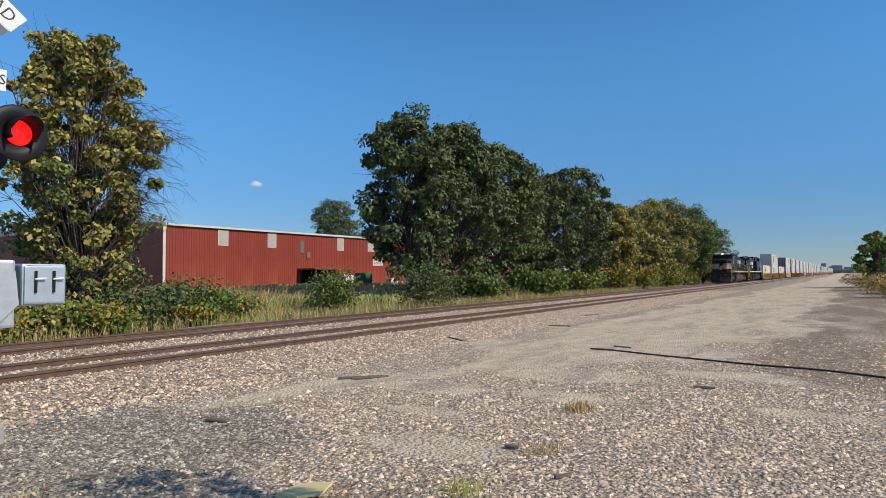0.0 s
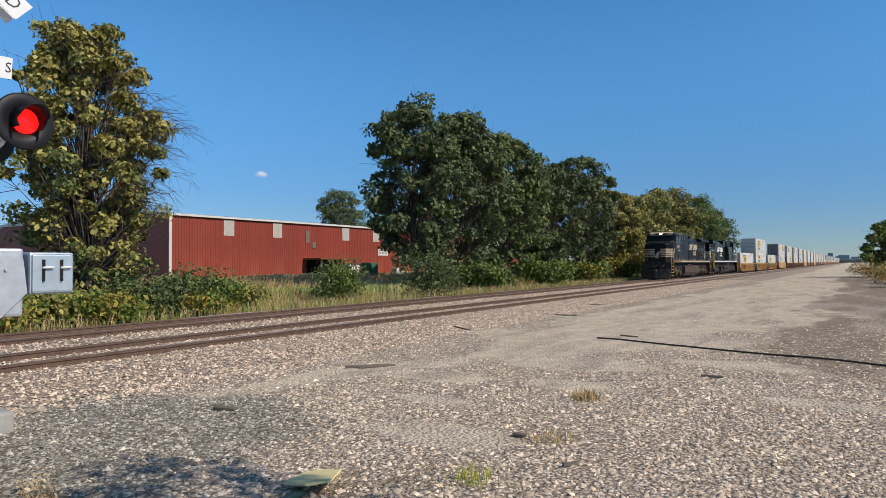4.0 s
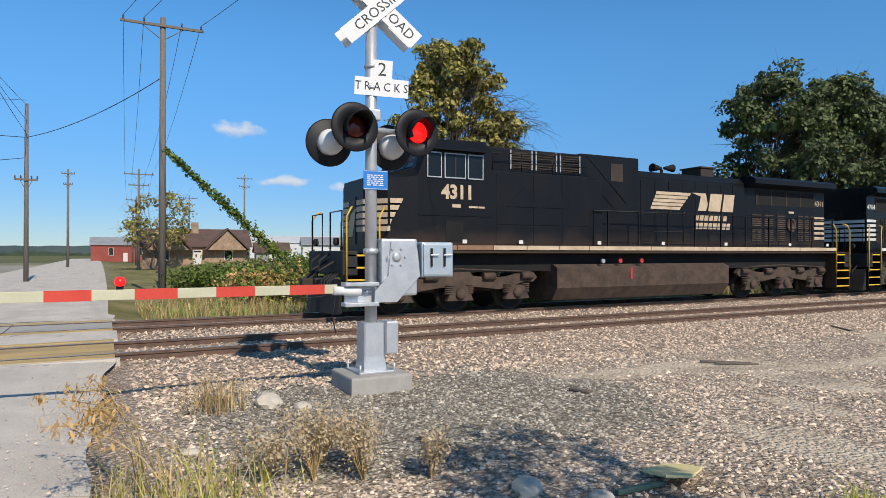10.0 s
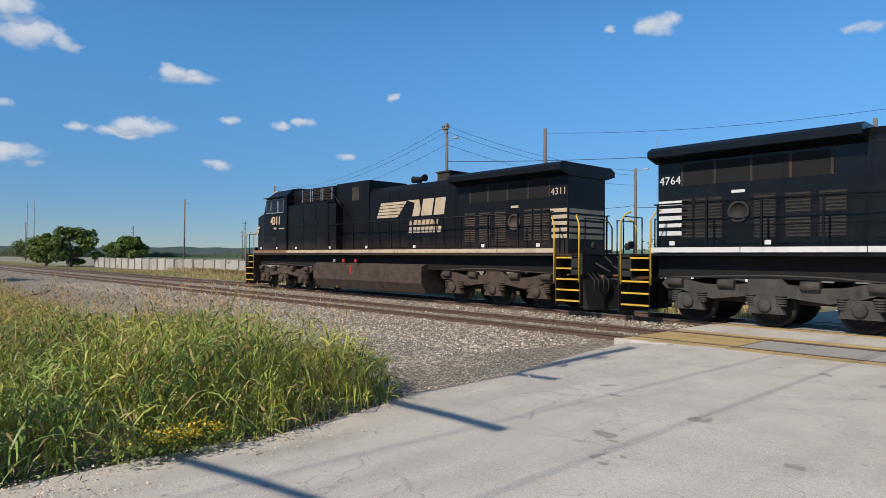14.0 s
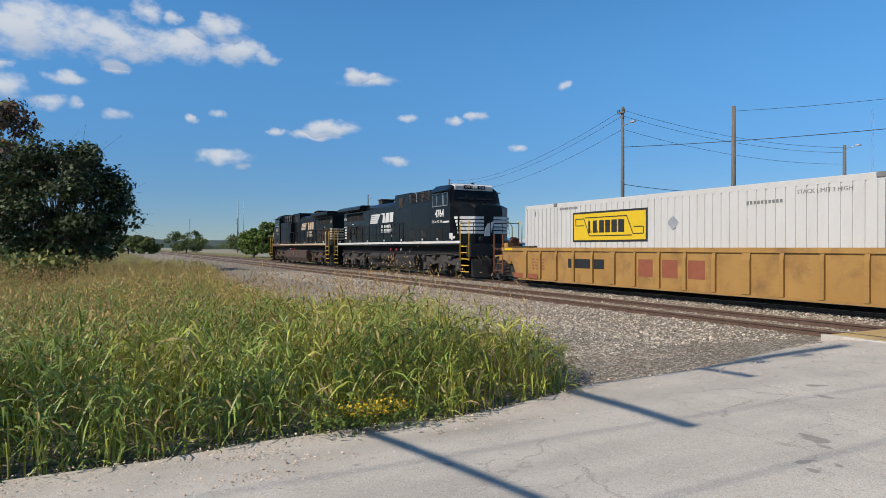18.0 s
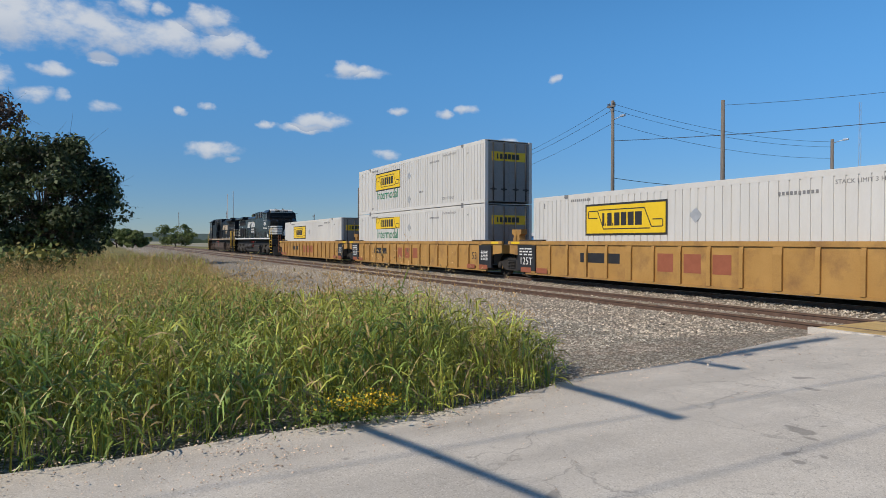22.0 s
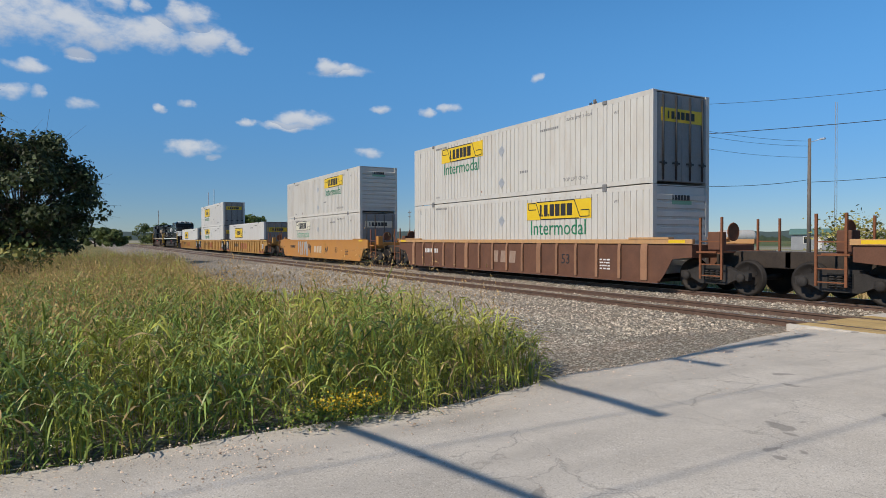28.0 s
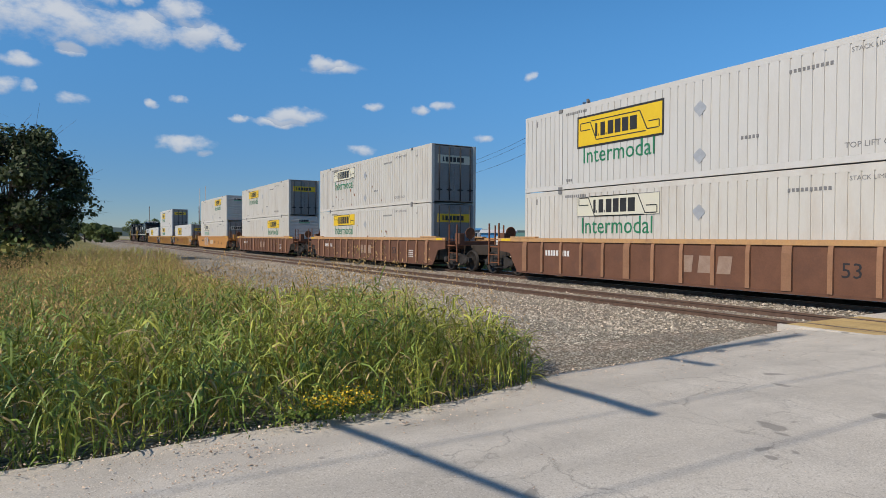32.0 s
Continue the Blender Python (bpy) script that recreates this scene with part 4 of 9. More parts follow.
        shapes("emblem", [[(0.15, 0.0), (0.55, 0.0), (0.65, 0.25), (0.55, 0.62), (-0.15, 0.62), (0.3, 0.5)], [(0.66, 0.0), (1.28, 0.0), (1.40, 0.62), (0.80, 0.62)], [(1.38, 0.0), (1.94, 0.0), (2.05, 0.62), (1.50, 0.62)]], stripe, hood, m)
        shapes("lettering", letter_bars(-0.02, -0.34, 0.21, 7, 0.185, 0.055, 0.05) + letter_bars(-0.06, -0.64, 0.22, 8, 0.185, 0.05, 0.05), stripe, hood, m)
    part("exhaust", box(B(), -0.45, 14.1, 4.30, 0.45, 14.78, 4.66, 0.03), M_under, L)
    part("exhaust_rim", box(B(), -0.5, 14.05, 4.66, 0.5, 14.83, 4.72, 0.02), M_under, L)
    bm = tube(B(), (0, 12.6, 4.30), (0, 12.6, 4.56), 0.05)
    for dy, dx in ((-0.35, 0.0), (0.35, 0.12), (-0.28, -0.14)):
        tube(bm, (dx, 12.6, 4.60), (dx, 12.6 + dy * 1.25, 4.62), 0.045, 0.14, 12)
    part("air_horn", bm, M_dark, L)
    # radiator section
    rad = part("radiator_hood", box(B(), -0.98, 15.805, 1.72, 0.98, 20.56, 4.02, 0.02), body, L)
    wing = part("radiator_wing", prism(B(), [(-1.45, 4.12), (-1.45, 4.28), (-1.25, 4.38), (1.25, 4.38), (1.45, 4.28), (1.45, 4.12), (1.0, 4.0), (-1.0, 4.0)], "Y", 15.75, 20.61), body, L)
    for s in (-1, 1):
        part("radiator_mesh", box(B(), s * 0.978 if s > 0 else -0.99, 16.4, 3.40, 0.99 if s > 0 else -0.978, 19.9, 3.94), M_dark, rad)
        for yb in (16.4, 17.25, 18.12, 19.0, 19.85):
            part("mesh_bar", box(B(), s * 0.985 if s > 0 else -1.0, yb, 3.40, 1.0 if s > 0 else -0.985, yb + 0.06, 3.94), M_under, rad)
        for a, b, za, zb in ((16.15, 16.7, 2.62, 3.08), (16.15, 16.7, 2.08, 2.54), (16.85, 17.4, 2.62, 3.08), (16.85, 17.4, 2.08, 2.54), (17.6, 18.1, 2.08, 3.1), (18.85, 19.2, 2.1, 3.1), (19.25, 19.55, 2.1, 3.1), (19.6, 19.9, 2.1, 3.1)):
            g = part("grille", box(B(), s * 0.978 if s > 0 else -0.99, a, za, 0.99 if s > 0 else -0.978, b, zb), M_dark, rad)
            k = 0
            zz = za + 0.03
            while zz < zb - 0.04:
                part("louvre", box(B(), s * 0.988 if s > 0 else -1.0, a + 0.02, zz, 1.0 if s > 0 else -0.988, b - 0.02, zz + 0.035), M_truck2 if clean else M_truck1, g)
                zz += 0.075
        part("fan_ring", lathe(B(), [(0.0, 0.985 * s), (0.20, 0.985 * s), (0.20, 1.02 * s), (0.26, 1.02 * s), (0.26, 0.98 * s)], 20, "X", (0, 18.45, 2.7)), M_truck2 if clean else M_truck1, rad)
        part("data_plate", box(B(), s * 0.98 if s > 0 else -0.992, 18.3, 3.15, 0.992 if s > 0 else -0.98, 18.62, 3.22), stripe, rad)
        for i in range(5):
            za = 3.05 - i * 0.19
            shapes("end_stripe", [[(s * (-0.42 + i * 0.02), 0), (s * 0.40, 0), (s * 0.40, -0.115), (s * (-0.42 + i * 0.02), -0.115)]], stripe, rad, side_m(s, 0.984, 20.14, za))
        text("road_number", number, 0.30, stripe, rad, side_m(s, 0.984, 20.22, 3.55), 0.004)
    for i in range(5):
        part("end_stripe", box(B(), -0.9, 20.563, 2.92 - i * 0.19, 0.9, 20.57, 3.045 - i * 0.19), stripe, rad)
    # walkway handrails
    for s in (-1, 1):
        for k in range(10):
            y = 8.75 + k * 1.28
            part("handrail_post", box(B(), s * 1.47 - 0.02, y, 1.72, s * 1.47 + 0.02, y + 0.05, 2.93), body, L)
        part("handrail", path_tube(B(), [(s * 1.47, 8.2, 1.75), (s * 1.47, 8.2, 2.93), (s * 1.47, 20.4, 2.93)], 0.02, 8), body, L)
        part("handrail", path_tube(B(), [(s * 1.47, 8.75, 2.35), (s * 1.47, 20.3, 2.35)], 0.012, 6), body, L)
    # steps, end rails, plough, couplers
    for e, ye, d in (("front", 0.25, 1), ("rear", 21.35, -1)):
        for s in (-1, 1):
            for yy in (ye, ye + d * 0.85):
                part("step_side", prism(B(), [(yy, 0.28), (yy + 0.03, 0.28), (yy + 0.03, 1.72), (yy, 1.72)], "X", s * 1.02, s * 1.5), body, L)
            for k in range(5):
                z = 0.34 + k * 0.31
                st_p = part("step", box(B(), s * 1.1 if s > 0 else -1.48, min(ye, ye + d * 0.85) + 0.03, z, 1.48 if s > 0 else -1.1, max(ye, ye + d * 0.85), z + 0.03), M_truck2, L)
                part("step_edge", box(B(), s * 1.47 if s > 0 else -1.5, min(ye, ye + d * 0.85) + 0.03, z, 1.5 if s > 0 else -1.47, max(ye, ye + d * 0.85), z + 0.045), M_safety, st_p)
            for yy in (ye, ye + d * 0.88):
                part("grab_rail", path_tube(B(), [(s * 1.52, yy, 0.9), (s * 1.52, yy, 2.55), (s * 1.48, yy + d * 0.12, 2.75), (s * 1.35, yy + d * 0.2, 2.8)], 0.024, 8), M_safety, L)
            part("end_rail", path_tube(B(), [(s * 0.35, ye - d * 0.05, 1.72), (s * 0.35, ye - d * 0.05, 2.7), (s * 1.3, ye - d * 0.05, 2.7), (s * 1.3, ye - d * 0.05, 1.72)], 0.022, 8), body, L)
            part("ditch_light", lathe(B(), [(0.10, ye - d * 0.02), (0.10, ye - d * 0.12), (0.075, ye - d * 0.12)], 14, "Y", (s * 0.9, 0, 1.95)), M_truck2, L)
            if e == "front" and not clean:
                part("ditch_lens", lathe(B(), [(0.0, ye - d * 0.118), (0.075, ye - d * 0.116)], 14, "Y", (s * 0.9, 0, 1.95)), M_headlight, L, "lit round lamp lens")
        part("end_sill", box(B(), -1.5, min(ye - d * 0.1, ye + d * 0.3), 1.1, 1.5, max(ye - d * 0.1, ye + d * 0.3), 1.72, 0.03), M_hose, L)
        bm = B()
        y0, y1 = ye - d * 0.1, ye - d * 0.5
        v = [bm.verts.new(p) for p in ((-1.45, y0, 1.0), (1.45, y0, 1.0), (1.45, y0, 0.15), (-1.45, y0, 0.15), (0, y1 + d * 0.1, 0.95), (0, y1, 0.12), (-1.35, y0 - d * 0.1, 0.12), (1.35, y0 - d * 0.1, 0.12))]
        for f in ((0, 4, 5, 6), (4, 1, 7, 5), (0, 1, 4), (0, 6, 3), (1, 2, 7), (3, 6, 5, 7, 2), (0, 3, 2, 1)):
            bm.faces.new([v[i] for i in f])
        bmesh.ops.recalc_face_normals(bm, faces=bm.faces)
        part("plough", bm, M_hose, L)
        part("coupler", box(B(), -0.16, min(y0, ye - d * 0.75), 0.72, 0.16, max(y0, ye - d * 0.75), 1.0, 0.05), M_under, L)
        for x in (-0.3, 0.35):
            bm = path_tube(B(), [(x, y0 + d * 0.1, 1.7), (x + 0.1, y0 - d * 0.3, 1.45), (x + 0.25, y0 - d * 0.32, 1.2), (x + 0.5, y0, 1.45)], 0.035)
            part("jumper_cable", bm, M_hose, L)
        for x in (-1.1, -0.9, -0.6, 0.5, 0.75, 1.0, 1.2):
            bm = path_tube(B(), [(x, y0, 1.15), (x + 0.05, y0 - d * 0.25, 0.95), (x + 0.1, y0 - d * 0.28, 0.65)], 0.025)
            part("air_hose", bm, M_hose, L)
    # fuel tank
    if clean:
        part("fuel_tank", prism(B(), [(-1.25, 1.12), (-1.4, 0.95), (-1.3, 0.42), (-0.9, 0.22), (0.9, 0.22), (1.3, 0.42), (1.4, 0.95), (1.25, 1.12)], "Y", 6.9, 14.3), M_truck2, L)
        for s in (-1, 1):
            for a in (9.8, 11.7):
                part("air_reservoir", lathe(B(), [(0.0, a), (0.2, a + 0.03), (0.24, a + 0.1), (0.24, a + 1.5), (0.2, a + 1.58), (0.0, a + 1.6)], 16, "Y", (s * 1.42, 0, 0.98)), M_truck2, L)
    else:
        part("fuel_tank", prism(B(), [(-1.2, 1.32), (-1.42, 1.22), (-1.42, 0.62), (-1.15, 0.24), (1.15, 0.24), (1.42, 0.62), (1.42, 1.22), (1.2, 1.32)], "Y", 6.85, 14.35), M_truck1, L, "dust-covered fuel tank")
    for s in (-1, 1):
        part("fuel_gauge", box(B(), s * 1.41 if s > 0 else -1.43, 9.75, 0.85, 1.43 if s > 0 else -1.41, 9.83, 1.2), M_redmark, L)
        for a in (8.6, 9.3, 10.2):
            part("shutoff_valve", lathe(B(), [(0.07, 1.4 * s), (0.07, 1.47 * s)], 10, "X", (0, a, 1.42)), M_redmark if a > 9 else M_alu, L)
    # the body above the deck stands a little taller than its plan
    for o in L.children_recursive:
        if o.matrix_basis.translation.length > 1e-6:
            if o.location.z > 1.72:
                o.location.z = 1.72 + (o.location.z - 1.72) * 1.035
        else:
            for v in o.data.vertices:
                if v.co.z > 1.72:
                    v.co.z = 1.72 + (v.co.z - 1.72) * 1.035
    loco_truck(L, (1.8, 3.65, 5.55), truck_m)
    loco_truck(L, (15.85, 17.75, 19.6), truck_m)
    return L


movers = []
loco_a = make_locomotive("4311", M_black1, M_tan, M_truck1, M_brownsill, False, "dusty black freight locomotive with tan stripes, lit headlights")
movers.append((loco_a, 0.0, 0.0, 0))
loco_b = make_locomotive("4764", M_black2, M_stripe, M_truck3, M_stripe, True, "clean glossy black freight locomotive with white stripes, facing backwards")
movers.append((loco_b, 44.05, 0.0, 180))


# ---- well cars and containers: y = 0 at the container's front end ----
M_well = mat("well_yellow", (0.35, 0.19, 0.048), (0.43, 0.245, 0.07), 0.75, scale=1.2, fine=30, stain=(0.16, 0.08, 0.035), stain_amt=0.75, stain_scale=1.3, rand=0.06)
M_well_o = mat("well_orange", (0.42, 0.19, 0.04), (0.50, 0.24, 0.058), 0.7, scale=1.2, fine=30, stain=(0.28, 0.13, 0.06), stain_amt=0.5, stain_scale=1.2)
M_well_b = mat("well_brown", (0.115, 0.050, 0.028), (0.175, 0.080, 0.046), 0.85, scale=1.5, fine=30, stain=(0.09, 0.045, 0.032), stain_amt=0.6, stain_scale=1.6, rand=0.10)
M_post_b = mat("post_brown", (0.25, 0.125, 0.068), (0.37, 0.20, 0.11), 0.85, scale=2, fine=30, stain=(0.10, 0.05, 0.035), stain_amt=0.6, stain_scale=2, rand=0.15)
M_chord_b = mat("chord_faded", (0.46, 0.25, 0.10), (0.56, 0.34, 0.16), 0.8, scale=2, fine=30, stain=(0.24, 0.12, 0.07), stain_amt=0.7, stain_scale=2)
M_white = mat("container_white", (0.555, 0.545, 0.515), (0.61, 0.60, 0.57), 0.55, scale=0.8, fine=25, stain=(0.50, 0.46, 0.40), stain_amt=0.35, stain_scale=0.9, rand=0.05, stretch=(1, 2, 0.5))
M_cream = mat("container_cream", (0.54, 0.52, 0.47), (0.595, 0.575, 0.525), 0.6, scale=0.8, fine=25, stain=(0.42, 0.34, 0.26), stain_amt=0.4, stain_scale=1.1, rand=0.05, stretch=(1, 2, 0.5))
M_logo_y = mat("panel_yellow", (0.72, 0.47, 0.01), (0.80, 0.55, 0.02), 0.5, scale=2, fine=20)
M_logo_p = mat("panel_faded", (0.62, 0.60, 0.50), (0.68, 0.65, 0.50), 0.6, scale=2, fine=20)
M_logo_k = mat("lettering_black", (0.015, 0.015, 0.015), (0.03, 0.03, 0.03), 0.6)
M_logo_g = mat("lettering_green", (0.012, 0.16, 0.075), (0.02, 0.20, 0.10), 0.6)
M_logo_f = mat("lettering_green_faded", (0.17, 0.36, 0.24), (0.23, 0.42, 0.30), 0.7)
M_small = mat("stencil_grey", (0.16, 0.16, 0.16), (0.22, 0.22, 0.22), 0.7)
M_door = mat("door_grey", (0.19, 0.19, 0.185), (0.27, 0.27, 0.26), 0.5, scale=1.5, fine=20, stain=(0.12, 0.10, 0.09), stain_amt=0.6, stain_scale=1.5)
M_rust = mat("rust", (0.16, 0.06, 0.025), (0.26, 0.10, 0.045), 0.9, scale=6, fine=60, bump=0.2)
M_decal_k = mat("decal_black", (0.012, 0.012, 0.014), (0.025, 0.025, 0.027), 0.6)
M_decal_r = mat("decal_red", (0.25, 0.075, 0.035), (0.32, 0.10, 0.05), 0.7)
M_fade = mat("faded_marks", (0.26, 0.17, 0.12), (0.36, 0.26, 0.20), 0.85, scale=4, fine=30)
M_pale_mark = mat("pale_marks", (0.46, 0.38, 0.27), (0.56, 0.48, 0.37), 0.8, scale=4, fine=30)
CL, CW, CH = 16.15, 1.295, 2.90


def corrugated(bm, s, y0, y1, z0, z1, x, pitch=0.285, depth=0.024):
    """A side sheet with upright ribs between y0 and y1."""
    n = max(1, round((y1 - y0) / pitch))
    p = (y1 - y0) / n
    line = []
    for i in range(n):
        a = y0 + i * p
        line += [(a, x - depth), (a + p * 0.10, x - depth), (a + p * 0.13, x), (a + p * 0.97, x)]
    line.append((y1, x - depth))
    lo = [bm.verts.new((s * q[1], q[0], z0)) for q in line]
    hi = [bm.verts.new((s * q[1], q[0], z1)) for q in line]
    fs = [bm.faces.new((lo[i], lo[i + 1], hi[i + 1], hi[i]) if s > 0 else (lo[i + 1], lo[i], hi[i], hi[i + 1])) for i in range(len(line) - 1)]
    return fs


def panel_mesh(y0, y1, m):
    bm = B()
    corrugated(bm, 1, y0, y1, 0.19, 2.75, CW)
    return to_mesh(bm, "side_panel", m)


def to_mesh(bm, name, m):
    me = bpy.data.meshes.new(name)
    bm.normal_update()
    bm.to_mesh(me)
    bm.free()
    me.materials.append(m)
    return me


MESH = {}
for tone, m in (("white", M_white), ("cream", M_cream)):
    for k, (a, b) in enumerate(((0.14, 2.0), (2.16, 13.99), (14.15, 16.01))):
        MESH["panel", tone, k] = panel_mesh(a, b, m)
    MESH["roof", tone] = to_mesh(box(B(), -CW + 0.02, 0.04, CH - 0.03, CW - 0.02, CL - 0.04, CH), "roof", m)
    MESH["floor", tone] = to_mesh(box(B(), -CW + 0.05, 0.1, 0.1, CW - 0.05, CL - 0.1, 0.2), "floor", m)
    MESH["rail", tone] = to_mesh(box(B(), -0.03, 0.06, 0, 0.03, CL - 0.06, 0.17, 0.008), "side_rail", m)
    MESH["post", tone] = to_mesh(box(B(), -0.085, -0.07, 0.0, 0.085, 0.07, CH, 0.012), "corner_post", m)
    prof = [(0.03, 0.1), (-0.02, 0.1)]
    for k in range(9):
        prof += [(-0.02, 0.33 + k * 0.26), (-0.055, 0.35 + k * 0.26), (-0.055, 0.50 + k * 0.26), (-0.02, 0.52 + k * 0.26)]
    prof += [(-0.02, CH - 0.05), (0.03, CH - 0.05)]
    bm = prism(B(), prof, "X", -CW + 0.1, CW - 0.1)
    MESH["ribbed_end", tone] = to_mesh(bm, "end_wall", m)
    MESH["frame40", tone] = to_mesh(box(B(), -0.02, -0.075, 0.0, 0.012, 0.075, CH, 0.006), "lift_post", m)
MESH["casting"] = to_mesh(box(B(), -0.09, -0.1, -0.06, 0.09, 0.1, 0.06, 0.012), "corner_casting", M_small)
bm = box(B(), -0.6, 0.0, 0.08, 0.6, 0.04, CH - 0.08, 0.01)
MESH["door"] = to_mesh(bm, "door", M_door)
MESH["rod"] = to_mesh(tube(B(), (0, 0.06, 0.12), (0, 0.06, CH - 0.12), 0.032, 0.032, 8), "lock_rod", M_logo_k)
bm = box(B(), -0.16, 0.045, 0.62, 0.16, 0.075, 0.68)
box(bm, -0.05, 0.045, 0.58, 0.05, 0.085, 0.72)
MESH["latch"] = to_mesh(bm, "door_handle", M_logo_k)
bm = prism(B(), [(0, -0.24), (0.2, -0.05), (0.22, 0.02), (0.02, 0.22), (-0.2, 0.05), (-0.2, -0.02)], "Z", 0, 0.008)
MESH["diamond"] = to_mesh(bm, "placard_holder", M_alu)


def letter_shapes(w, h):
    """Blocks in the widths of a ten-sign name."""
    us = [(0.02, 0.07), (0.085, 0.10), (0.14, 0.24), (0.255, 0.275), (0.30, 0.42), (0.45, 0.57), (0.60, 0.73), (0.76, 0.90)]
    return [rect(a * w - w / 2, -h / 2 if i not in (1, 3) else -h / 2, b * w - w / 2, (h / 2 if i not in (1, 3) else -h / 2 + 0.08)) for i, (a, b) in enumerate(us)]


def logo(c, s, y, z, kind, word=True):
    """The owner's panel with a name in blocks and, under it, the plain word on the load. kind: yellow, framed, faded."""
    m = side_m(s, CW + 0.003, y, z)
    W, Hh = 3.65, 0.68
    panel = M_logo_p if kind == "faded" else M_logo_y
    pb = None
    if kind == "framed":
        pb = shapes("panel_border", [rect(-W / 2 - 0.07, -Hh / 2 - 0.21, W / 2 + 0.07, Hh / 2 + 0.21)], M_logo_k, c, m, 0.006)
        p = shapes("name_panel", [rect(-W / 2, -Hh / 2 - 0.14, W / 2, Hh / 2 + 0.14)], panel, c, side_m(s, CW + 0.008, y, z), 0.006, "bright yellow panel with black border")
    else:
        p = shapes("name_panel", [rect(-W / 2, -Hh / 2, W / 2, Hh / 2)], panel, c, side_m(s, CW + 0.008, y, z), 0.006, "faded pale panel" if kind == "faded" else "bright yellow panel")
    m2 = Matrix.Translation((0, 0, 0.0065))
    shapes("lettering", letter_shapes(2.1, 0.44), M_logo_k, p, m2, 0.004)
    k = 0.018
    sc = []
    for a, b in (((-1.7, 0.3), (-1.25, 0.3)), ((-1.25, 0.3), (-0.95, -0.33)), ((-1.7, 0.05), (-1.25, 0.05)), ((-0.95, -0.33), (1.2, -0.33)), ((-1.2, 0.33), (0.95, 0.33)), ((0.95, 0.33), (1.25, -0.28)), ((1.25, -0.28), (1.7, -0.28)), ((1.3, -0.05), (1.7, -0.05)), ((-1.72, 0.3), (-1.72, 0.05)), ((1.72, -0.28), (1.72, -0.05))):
        d = Vector((b[0] - a[0], b[1] - a[1], 0)).normalized()
        n = Vector((-d.y, d.x, 0)) * k
        sc.append([(a[0] - n.x, a[1] - n.y), (b[0] - n.x, b[1] - n.y), (b[0] + n.x, b[1] + n.y), (a[0] + n.x, a[1] + n.y)])
    shapes("scroll_outline", sc, M_logo_k, p, m2, 0.003)
    if kind == "faded":
        e = 0.02
        shapes("panel_border", [rect(-W / 2, -Hh / 2, W / 2, -Hh / 2 + e), rect(-W / 2, Hh / 2 - e, W / 2, Hh / 2), rect(-W / 2, -Hh / 2 + e, -W / 2 + e, Hh / 2 - e), rect(W / 2 - e, -Hh / 2 + e, W / 2, Hh / 2 - e)], M_small, p, m2, 0.003)
    if word:
        text("lettering", "Intermodal", 0.78, M_logo_f if word == "faded" else M_logo_g, c, side_m(s, CW + 0.006, y - s * 0.02, z - (0.84 if kind == "framed" else 0.68)), 0.004, sx=0.93)


